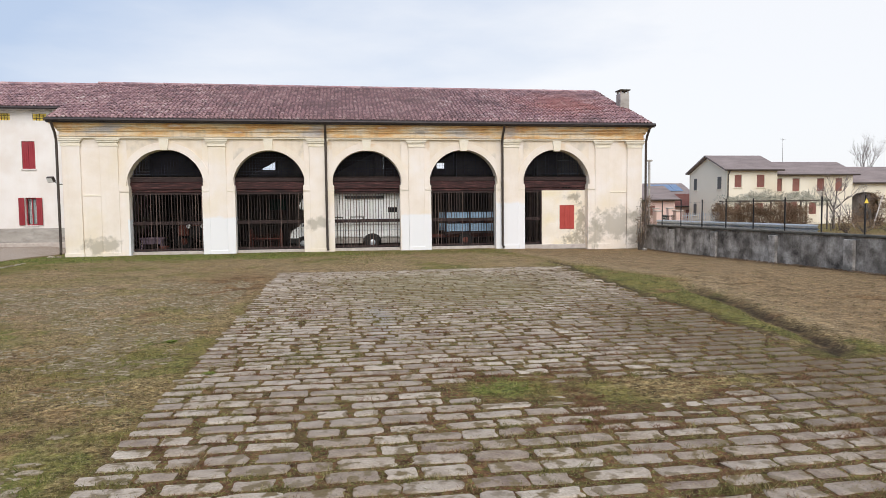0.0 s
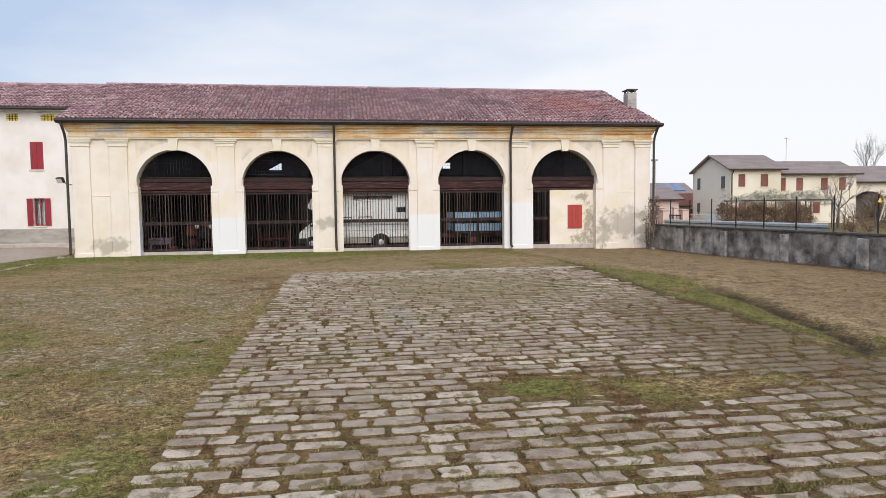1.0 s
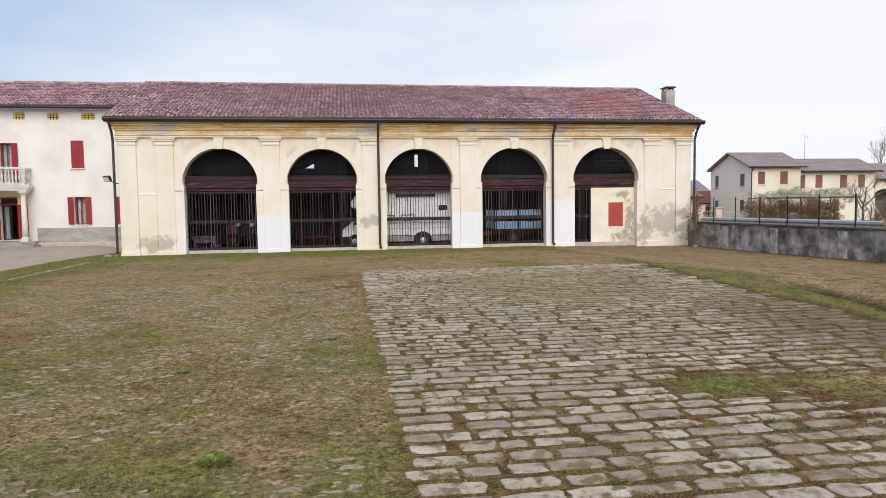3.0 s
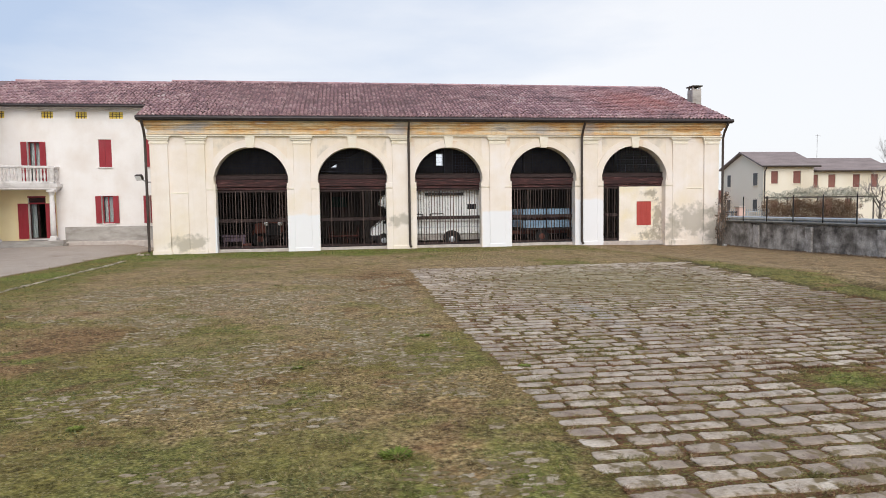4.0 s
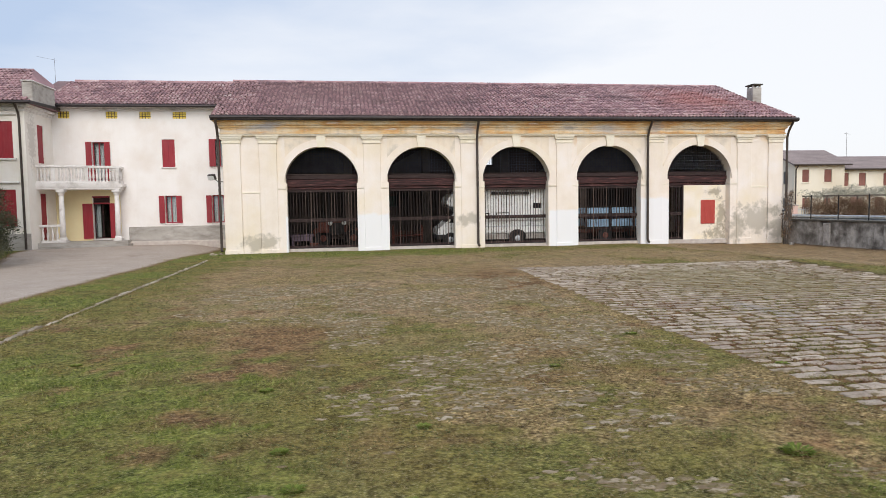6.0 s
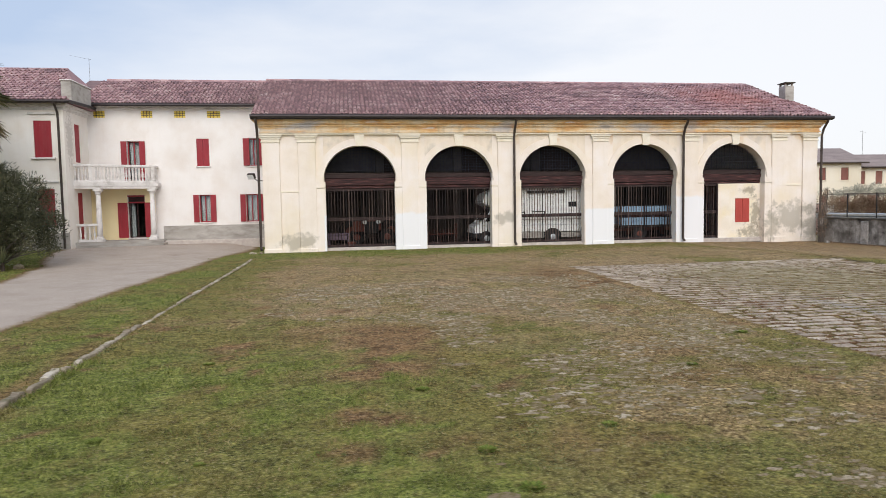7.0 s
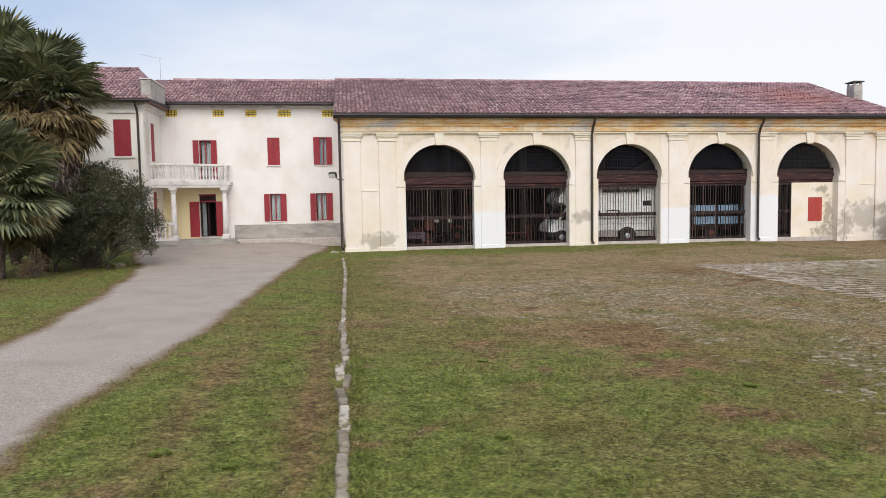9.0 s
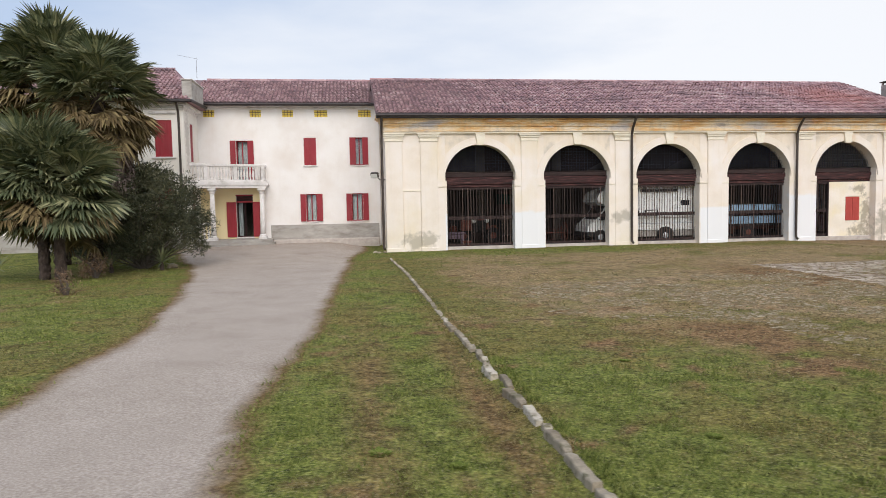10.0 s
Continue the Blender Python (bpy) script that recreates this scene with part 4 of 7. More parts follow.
# roof
EAVE_Y, EAVE_Z, RIDGE_Y, RIDGE_Z = 29.88, 5.83, 36.30, 8.46
RX0, RX1, RX1T = -12.08, 14.9, 14.56
bm = bmesh.new()
for ya, za, yb, zb in ((EAVE_Y, EAVE_Z, RIDGE_Y, RIDGE_Z), (2 * RIDGE_Y - EAVE_Y, EAVE_Z, RIDGE_Y, RIDGE_Z)):
    v = [bm.verts.new(p) for p in ((RX0, ya, za), (RX1, ya, za), (RX1T, yb, zb), (RX0, yb, zb), (RX0, ya, za - 0.12), (RX1, ya, za - 0.12), (RX1T, yb, zb - 0.12), (RX0, yb, zb - 0.12))]
    for f in ((0, 1, 2, 3), (7, 6, 5, 4), (0, 4, 5, 1), (1, 5, 6, 2), (3, 7, 4, 0)):
        bm.faces.new([v[i] for i in f])
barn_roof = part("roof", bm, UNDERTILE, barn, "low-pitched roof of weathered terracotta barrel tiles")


def half_pipe(x, y, z, w, length, slope, jx, r0=0.5, r1=0.37, n=5, twist=0.0, lift=0.022):
    """One barrel tile: its vertices (outer and lip) and faces, lying up the slope."""
    cs, sn = math.cos(slope), math.sin(slope)
    verts = []
    for t, rr in ((0.0, r0), (1.0, r1)):
        for th in (0.0, 0.018):
            for i in range(n + 1):
                a = math.pi * i / n
                lx, lh = -math.cos(a) * (w * rr - th), math.sin(a) * (w * rr * 0.95 - th)
                d = t * length
                verts.append((x + jx + lx + twist * d, y + d * cs - lh * sn, z + d * sn + lh * cs + (lift if t == 0.0 else 0.0)))
    m = n + 1
    faces = []
    for i in range(n):
        faces.append((i, i + 1, 2 * m + i + 1, 2 * m + i))
        faces.append((i, m + i, m + i + 1, i + 1))
    return verts, faces


def tile_roof(parent, x_range, eave, ridge, pitch=0.185, rows_len=0.30, singles=0, seed=1, clip=None):
    """Rows of barrel tiles up a slope that rises in +y; the lowest ones are parts of their own."""
    rng = np.random.default_rng(seed)
    (y0, z0), (y1, z1) = eave, ridge
    slope = math.atan2(z1 - z0, y1 - y0)
    span = math.hypot(y1 - y0, z1 - z0)
    cs, sn = math.cos(slope), math.sin(slope)
    rows, cols = int(span / rows_len), int((x_range[1] - x_range[0]) / pitch)
    verts, faces, made = [], [], 0
    share = []
    for s in range(4):
        vv, ff = half_pipe(0, 0, 0, 0.165, rows_len * 1.14, slope, 0, 0.5, 0.37 - 0.01 * s, twist=0.012 * (s - 1.5))
        me = bpy.data.meshes.new("tile")
        me.from_pydata(vv, [], ff)
        me.polygons.foreach_set("use_smooth", [i % 2 == 0 for i in range(len(ff))])
        me.materials.append(TILE)
        share.append(me)
    for r in range(rows):
        d = r * rows_len
        for c in range(cols + 1):
            x = x_range[0] + (c + 0.5) * pitch + rng.normal(0, 0.012)
            y, z = y0 + d * cs + rng.normal(0, 0.012), z0 + d * sn + 0.012 + rng.normal(0, 0.006) - 0.02 * math.sin(x * 0.55) * math.sin(math.pi * r / rows)
            if x > x_range[1] or (clip and not clip(x, y)):
                continue
            if made < singles:
                ob = new("tile", share[int(rng.integers(4))])
                ob.parent = parent
                ob.location = (x, y, z)
                made += 1
                continue
            vv, ff = half_pipe(x, y, z, 0.165, rows_len * 1.14, slope, 0, twist=rng.normal(0, 0.02))
            base = len(verts)
            verts += vv
            faces += [tuple(i + base for i in f) for f in ff]
    rest = soup("tiles", verts, faces, TILES, parent)
    tagged(rest, kind="stuff")
    return rest


part("gutter", tube([(RX0, EAVE_Y - 0.05, EAVE_Z - 0.03), (RX1, EAVE_Y - 0.05, EAVE_Z - 0.05)], 0.085, 10), GUTTER, barn)
part("fascia", box(RX0, RX1, EAVE_Y, EAVE_Y + 0.05, EAVE_Z - 0.16, EAVE_Z - 0.01, 0.005), GUTTER, barn)
for x, foot in ((-11.86, 0.12), (-0.62, 0.08), (7.53, 0.05), (14.66, 0.0)):
    part("downpipe", tube([(x, EAVE_Y - 0.04, EAVE_Z - 0.08), (x, EAVE_Y + 0.02, EAVE_Z - 0.22), (x, YP - 0.22, 5.3), (x, YP - 0.09, 5.0), (x, YP - 0.09, 0.35 + foot), (x, YP - 0.10, 0.12 + foot), (x + 0.03, YP - 0.2, 0.02 + foot)], 0.055, 10), PIPE, barn)
chim = part("chimney", box(14.38, 14.87, 32.65, 33.2, 6.3, 7.78, 0.02), PLINTH, barn, "grey rendered chimney stack with a flat slab cap")
part("chimney_cap", box(14.33, 14.92, 32.58, 33.27, 7.90, 7.96, 0.02), COPING, chim)
for x in (14.40, 14.77):
    for y in (32.7, 33.1):
        part("cap_leg", box(x, x + 0.08, y, y + 0.08, 7.77, 7.905), PLINTH, chim)


def arch_gate(c, HALF, full=True):
    RAD = HALF + 0.05
    g = thing("barred_gate", (c, YG, 0), "weathered wooden slat gate under a red-brown timber beam and wire grid", "gate", "arch gates")

    def put(name, bm, mat, label=""):
        return part(name, bm, mat, g, label)

    put("beam", box(c - HALF - 0.2, c + HALF + 0.2, YG - 0.10, YG + 0.13, 2.86, 3.19, 0.025), BEAM, "cracked red-brown timber beam")
    put("upper_plank", box(c - HALF - 0.2, c + HALF + 0.2, YG - 0.05, YG + 0.10, 3.205, 3.40, 0.012), DARKWOOD)
    put("plank_edge", box(c - HALF - 0.2, c + HALF + 0.2, YG - 0.08, YG + 0.02, 3.40, 3.425, 0.004), SLAT, "grey weathered edge strip")
    put("lower_beam", box(c - HALF, c + HALF, YG - 0.06, YG + 0.1, 2.74, 2.85, 0.015), BEAM)
    n = 12
    for i in range(1, 24):
        x = c - HALF + 2 * HALF * i / 24
        h = SPRING + math.sqrt(max(0.0, RAD**2 - (x - c) ** 2))
        if h > 3.5:
            put("wire", box(x - 0.004, x + 0.004, YG - 0.004, YG + 0.004, 3.42, h), IRON)
    for i in range(1, 9):
        z = 3.42 + i * 0.125
        w = RAD**2 - (z - SPRING) ** 2
        if w > 0.05:
            put("wire", box(c - math.sqrt(w), c + math.sqrt(w), YG - 0.013, YG - 0.005, z - 0.004, z + 0.004), IRON)
    x0, x1 = (c - HALF, c + HALF) if full else (c - HALF, c - HALF + 0.93)
    put("threshold", box(c - HALF, c + HALF, YG - 0.2, YG + 0.2, -0.1, 0.13, 0.02), SILL, "worn pale stone threshold")
    for z0, z1 in ((0.16, 0.25), (1.31, 1.46), (2.64, 2.735)):
        put("rail", box(x0, x1, YG - 0.03, YG + 0.05, z0, z1, 0.008), DARKWOOD)
    k = int((x1 - x0) / 0.128)
    rng = random.Random(int(c * 100))
    for i in range(k + 1):
        x = x0 + 0.03 + (x1 - x0 - 0.06) * i / k + rng.uniform(-0.012, 0.012)
        w = rng.uniform(0.011, 0.018)
        lean = rng.uniform(-0.012, 0.012)
        bm = box(x - w, x + w, YG - 0.055, YG - 0.032, 0.17, 2.70 - rng.uniform(0, 0.03), 0.0)
        for v in bm.verts:
            v.co.x += lean * (v.co.z - 1.4)
        put("slat", bm, SLAT)
    return g


for i, c in enumerate(ARCHES):
    arch_gate(c, HALVES[i], i < 4)
c, HALF = ARCHES[4], HALVES[4]
part("infill_wall", holed_wall(c - HALF + 0.98, c + HALF, -0.2, 2.735, YG - 0.08, YG + 0.12, [(10.48, 11.22, 0.86, 2.02)]), PATCHY, barn, "flaking plaster infill wall with damp stains")
part("door_post", box(c - HALF + 0.925, c - HALF + 0.985, YG - 0.1, YG + 0.1, 0.13, 2.74, 0.01), DARKWOOD, barn)


def grooved_leaf(x0, x1, y0, thick, z0, z1, boards):
    """A leaf of upright boards: one plate with a groove at each joint."""
    w, front = (x1 - x0) / boards, []
    for i in range(boards):
        front += [(x0 + i * w + 0.006, y0), (x0 + (i + 1) * w - 0.006, y0)]
        if i < boards - 1:
            front.append((x0 + (i + 1) * w, y0 + 0.007))
    outline = [(x0, y0 + 0.006)] + front + [(x1, y0 + 0.006), (x1, y0 + thick), (x0, y0 + thick)]
    bm = bmesh.new()
    a, b = [[bm.verts.new((x, y, z)) for x, y in outline] for z in (z0, z1)]
    bm.faces.new(a[::-1])
    bm.faces.new(b)
    for i in range(len(outline)):
        j = (i + 1) % len(outline)
        bm.faces.new((a[i], a[j], b[j], b[i]))
    return bm


def plank_shutter(name, x0, x1, y0, z0, z1, mat, parent, planks=4, thick=0.04, m=None):
    bm = grooved_leaf(x0, x1, y0, thick, z0, z1, planks)
    if m:
        turned(bm, m)
    return part(name, bm, mat, parent)


for a, b in ((10.485, 10.845), (10.855, 11.215)):
    plank_shutter("shutter", a, b, YG - 0.10, 0.87, 2.01, REDSUN, barn, 3)


# ---- house beside the arcade ----
HY, HX0, HX1, HEAVE = 35.33, -20.45, -11.72, 7.02
house = thing("farmhouse", (-16, 35.4, 0.25), "two-storey off-white farmhouse with oxblood shutters and tiled roof", "house")


def hpart(name, bm, mat, parent=None, label=""):
    return part(name, bm, mat, parent or house, label)


ATTIC = [(-20.17, -19.64), (-17.99, -17.45), (-16.44, -15.91), (-14.89, -14.25), (-12.74, -12.11)]
WINDOWS = [  # x0, x1, z0, z1, state
    (-15.45, -14.85, 4.07, 5.43, "closed"), (-13.02, -12.44, 4.07, 5.44, "ajar"),
    (-15.42, -14.87, 1.29, 2.66, "open"), (-13.17, -12.60, 1.28, 2.66, "open"), (-18.70, -18.12, 3.30, 5.31, "open"), (-18.78, -17.99, 0.60, 2.68, "door")]
holes = [(a, b, 6.44, 6.78) for a, b in ATTIC] + [w[:4] for w in WINDOWS]
hpart("front_wall", holed_wall(HX0, HX1, 0.0, HEAVE, HY, HY + 0.45, holes), WHITEWALL)
# room shade behind the windows is in this wall's dark colour
hpart("back_room_wall", box(HX0, HX1, HY + 2.6, HY + 2.7, 0.0, HEAVE), SHADEIN)
hpart("cornice", box(HX0, HX1, HY - 0.10, HY + 0.01, 6.84, 6.93, 0.02), WHITETRIM)
hpart("cornice", box(HX0, HX1, HY - 0.20, HY + 0.01, 6.93, 7.02, 0.02), WHITETRIM)
hpart("plinth", box(-17.15, HX1 - 0.1, HY - 0.05, HY + 0.01, -0.1, 1.15, 0.02), PLINTH)
hpart("plinth_foot", box(-17.05, HX1 - 0.1, HY - 0.34, HY - 0.04, -0.1, 0.44, 0.05), SILL)


def attic_screen(a, b):
    s = hpart("attic_window", box(a + 0.005, b - 0.005, HY + 0.05, HY + 0.08, 6.445, 6.775), YELLOWPANE, None, "small yellow attic screen behind a dark grid")
    for i in range(1, 4):
        x = a + (b - a) * i / 4
        hpart("muntin", box(x - 0.009, x + 0.009, HY + 0.015, HY + 0.05, 6.445, 6.775), PIPE, s)
    for i in range(1, 3):
        z = 6.44 + 0.34 * i / 3
        hpart("muntin", box(a + 0.005, b - 0.005, HY + 0.012, HY + 0.049, z - 0.009, z + 0.009), PIPE, s)


for a, b in ATTIC:
    attic_screen(a, b)


def shuttered_window(x0, x1, z0, z1, state):
    w = x1 - x0
    win = hpart("window_frame", holed_wall(x0, x1, z0, z1, HY + 0.16, HY + 0.21, [(x0 + 0.05, x0 + w / 2 - 0.025, z0 + 0.05, z1 - 0.05), (x0 + w / 2 + 0.025, x1 - 0.05, z0 + 0.05, z1 - 0.05)]), BEAM if state == "door" else RED)
    hpart("pane", box(x0 + 0.05, x1 - 0.05, HY + 0.18, HY + 0.186, z0 + 0.05, z1 - 0.05), GLASS, win).visible_shadow = False
    bm = bmesh.new()
    cols = 16
    gap = (x0 + 0.07, x0 + 0.07 + (w - 0.14) * (0.3 if state == "door" else 1.0))
    a = [[bm.verts.new((gap[0] + (gap[1] - gap[0]) * i / cols, HY + 0.30 + 0.03 * math.sin(i * 2.3), z)) for i in range(cols + 1)] for z in (z0 + 0.02, z1 - 0.03)]
    for i in range(cols):
        bm.faces.new((a[0][i], a[0][i + 1], a[1][i + 1], a[1][i]))
    hpart("curtain", bm, CURTAIN, win)
    hpart("window_sill", box(x0 - 0.05, x1 + 0.05, HY - 0.07, HY + 0.05, z0 - 0.06, z0 + 0.002, 0.01), WHITETRIM, win)
    top = z1 - 0.35 if state == "door" else z1
    if state == "closed":
        leaves = [(x0, x0 + w / 2), (x0 + w / 2, x1)]
        ys = HY + 0.02
    elif state == "ajar":
        leaves = [(x0 - w / 2 + 0.1, x0 + 0.12), (x1 - 0.14, x1 + w / 2 - 0.14)]
        ys = HY - 0.10
    else:
        lw = 0.27 if state != "door" else 0.46
        leaves = [(x0 - lw, x0), (x1, x1 + lw)]
        ys = HY - 0.075
    for a, b in leaves:
        hpart("shutter", grooved_leaf(a + 0.004, b - 0.004, ys, 0.035, z0 + 0.01, top - 0.01, 3), RED, win)
    if state == "door":
        hpart("transom_panel", box(x0, x1, HY + 0.10, HY + 0.14, top, z1 - 0.06, 0.01), BEAM, win)
        hpart("door_head", box(x0 - 0.05, x1 + 0.05, HY - 0.02, HY + 0.06, z1 - 0.07, z1, 0.01), RED, win)
        hpart("transom_rail", box(x0, x1, HY + 0.02, HY + 0.08, top - 0.04, top + 0.03, 0.01), RED, win)


for w in WINDOWS:
    shuttered_window(*w)

# roof of the main range
HR_Y, HR_Z = 38.9, 8.86
bm = bmesh.new()
for ya, za in ((HY - 0.42, HEAVE + 0.02), (2 * HR_Y - HY + 0.42, HEAVE + 0.02)):
    v = [bm.verts.new(p) for p in ((-21.5, ya, za), (-11.9, ya, za), (-11.9, HR_Y, HR_Z), (-21.5, HR_Y, HR_Z), (-21.5, ya, za - 0.1), (-11.9, ya, za - 0.1), (-11.9, HR_Y, HR_Z - 0.1), (-21.5, HR_Y, HR_Z - 0.1))]
    for f in ((0, 1, 2, 3), (7, 6, 5, 4), (0, 4, 5, 1), (1, 5, 6, 2), (3, 7, 4, 0)):
        bm.faces.new([v[i] for i in f])
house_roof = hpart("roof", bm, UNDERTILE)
hpart("gutter", tube([(-20.3, HY - 0.46, HEAVE - 0.02), (-11.95, HY - 0.46, HEAVE - 0.02)], 0.075, 10), GUTTER)

# wing that stands forward
WY, WX0, WX1, WEAVE = 32.55, -30.5, -20.45, 6.72
WWIN = [(-21.68, -20.95, 4.34, 5.95), (-21.68, -20.95, 1.34, 2.96), (-24.6, -23.9, 4.36, 5.94), (-24.6, -23.9, 1.34, 2.96), (-27.6, -26.9, 4.36, 5.94)]
hpart("wing_front_wall", holed_wall(WX0, WX1, 0.0, WEAVE, WY, WY + 0.4, WWIN), WINGWALL)
SIDE = Matrix(((0, -1, 0, 0), (1, 0, 0, 0), (0, 0, 1, 0), (0, 0, 0, 1)))       # a wall along x becomes one along y
SWIN = [(33.75, 34.35, 4.2, 5.95), (33.75, 34.35, 0.65, 2.8)]
hpart("wing_side_wall", turned(holed_wall(WY + 0.4, HY + 0.2, 0.0, 7.0, -WX1, -WX1 + 0.4, SWIN), SIDE), WINGWALL)
hpart("wing_back_wall", box(WX0, WX1, 40.5, 40.8, 0, 6.9), WINGWALL)
hpart("wing_side_wall", box(WX0, WX0 + 0.4, WY + 0.4, 40.5, 0, 6.7), WINGWALL)
for x0, x1, z0, z1 in WWIN:
    sh = plank_shutter("shutter", x0 + 0.01, x1 - 0.01, WY + 0.03, z0 + 0.005, z1 - 0.005, RED, house, 6)
    hpart("window_sill", box(x0 - 0.14, x1 + 0.14, WY - 0.09, WY + 0.03, z0 - 0.08, z0 - 0.002, 0.01), WHITETRIM, sh)
    hpart("hood", box(x0 - 0.2, x1 + 0.2, WY - 0.08, WY + 0.01, z1 + 0.26, z1 + 0.36, 0.02), WHITETRIM, sh)
for y0, y1, z0, z1 in SWIN:
    sh = plank_shutter("shutter", y0 + 0.01, y1 - 0.01, 20.48, z0 + 0.005, z1 - 0.005, RED, house, 5, m=SIDE)
hpart("wing_plinth", box(WX0, WX1 + 0.04, WY - 0.04, WY + 0.01, -0.1, 1.0, 0.015), PLINTH)
hpart("corner_strip", box(WX1 - 0.27, WX1 + 0.03, WY - 0.03, WY + 0.01, 1.0, WEAVE - 0.02, 0.01), WINGWALL)
for z0, z1, o in ((6.40, 6.48, 0.05), (6.48, 6.58, 0.1), (6.58, 6.70, 0.22)):
    hpart("wing_cornice", box(WX0, WX1 + o, WY - o, WY + 0.1, z0, z1, 0.015), WHITETRIM)
    hpart("wing_cornice", box(WX1 - 0.05, WX1 + o, WY + 0.1, HY + 0.05, z0, z1, 0.015), WHITETRIM)
# hipped roof of the wing
E0, EZ, AX, AY, AZ = 0.45, 6.74, -22.15, 36.9, 9.1
bm = bmesh.new()
c4 = [bm.verts.new(p) for p in ((WX0 - E0, WY - E0, EZ), (WX1 + E0, WY - E0, EZ), (WX1 + E0, 41.2, EZ), (WX0 - E0, 41.2, EZ))]
r2 = [bm.verts.new(p) for p in ((AX - 5.5, AY, AZ), (AX + 0.35, AY, AZ))]
for f in ((c4[0], c4[1], r2[1], r2[0]), (c4[1], c4[2], r2[1]), (c4[2], c4[3], r2[0], r2[1]), (c4[3], c4[0], r2[0]), (c4[3], c4[2], c4[1], c4[0])):
    bm.faces.new(f)
wing_roof = hpart("wing_roof", bm, TILES)
hpart("wing_gutter", tube([(WX0, WY - E0 - 0.03, EZ - 0.02), (WX1 + E0 + 0.03, WY - E0 - 0.03, EZ - 0.02), (WX1 + E0 + 0.03, HY - 0.3, EZ + 0.1)], 0.075, 10), GUTTER)
hpart("downpipe", tube([(-20.62, WY - E0, EZ - 0.05), (-20.62, WY - 0.12, 6.3), (-20.62, WY - 0.08, 6.0), (-20.62, WY - 0.08, 0.3)], 0.05, 10), PIPE)
hpart("roof_parapet", box(-20.42, -19.99, 32.42, 34.7, 6.76, 7.66, 0.03), PLINTH)
hpart("parapet_cap", box(-20.46, -19.94, 32.38, 34.75, 7.66, 7.72, 0.02), WHITETRIM)
hpart("aerial", tube([(-20.6, 36.4, 8.3), (-20.6, 36.4, 9.5)], 0.007, 6), PIPE)
hpart("aerial_arm", tube([(-21.5, 36.4, 9.62), (-20.5, 36.4, 9.42)], 0.004, 6), PIPE)

# portico and balcony, which narrows towards the wall at its far end
P = [(-20.44, 33.35), (-17.28, 34.72), (-17.28, HY + 0.0), (-20.44, HY + 0.0)]


def slab(outline, z0, z1, grow=0.0, bm=None):
    cx, cy = sum(p[0] for p in outline) / len(outline), sum(p[1] for p in outline) / len(outline)
    bm = bm or bmesh.new()
    pts = [(x + grow * (1 if x > cx else -1), y - (grow if y < cy else 0)) for x, y in outline]
    a, b = [[bm.verts.new((x, y, z)) for x, y in pts] for z in (z0, z1)]
    bm.faces.new(a[::-1])
    bm.faces.new(b)
    for i in range(len(pts)):
        j = (i + 1) % len(pts)
        bm.faces.new((a[i], a[j], b[j], b[i]))
    return bm


PX0, PX1, PYF = -20.44, -17.28, 33.3
hpart("balcony_slab", slab(P, 3.10, 3.26, 0.10), WHITETRIM)
hpart("balcony_beam", slab(P, 2.98, 3.10, 0.02), WHITETRIM)
hpart("portico_floor", slab(P, 0.0, 0.52, 0.25), PLINTH)
hpart("portico_step", slab([(-20.3, 32.9), (-16.9, 34.3), (-16.9, 35.3), (-20.3, 35.3)], -0.1, 0.36, 0.0), PLINTH)
hpart("portico_wall", holed_wall(-20.44, -17.5, 0.5, 2.98, HY - 0.02, HY - 0.004, [(-18.79, -17.98, 0.5, 2.69)]), YELLOW, None, "pale yellow render behind the portico")
d = Vector((P[1][0] - P[0][0], P[1][1] - P[0][1], 0))
ang = math.degrees(math.atan2(d.y, d.x))


def along(t, inset=0.12):
    nrm = Vector((-d.y, d.x, 0)).normalized()
    return Vector((P[0][0], P[0][1], 0)) + d * t + nrm * inset


for t in (0.28, 0.955):
    q = along(t, 0.15)
    col = hpart("column", lathe([(0.13, 0.74), (0.125, 1.2), (0.10, 2.72)], (q.x, q.y, 0), 16), WHITETRIM)
    for f in col.data.polygons:
        f.use_smooth = True
    bb = bmesh.new()
    box(q.x - 0.19, q.x + 0.19, q.y - 0.19, q.y + 0.19, 0.5, 0.64, 0.015, bb)
    lathe([(0.17, 0.64), (0.17, 0.70), (0.14, 0.75)], (q.x, q.y, 0), 16, "z", bb)
    hpart("column_base", bb, WHITETRIM, col)
    bb = bmesh.new()
    lathe([(0.11, 2.70), (0.13, 2.74), (0.13, 2.78), (0.17, 2.86)], (q.x, q.y, 0), 16, "z", bb)
    box(q.x - 0.18, q.x + 0.18, q.y - 0.18, q.y + 0.18, 2.86, 2.98, 0.01, bb)
    hpart("capital", bb, WHITETRIM, col)
BAL = [(0.035, 0.0), (0.05, 0.03), (0.03, 0.07), (0.055, 0.20), (0.045, 0.32), (0.025, 0.48), (0.045, 0.53), (0.035, 0.60)]


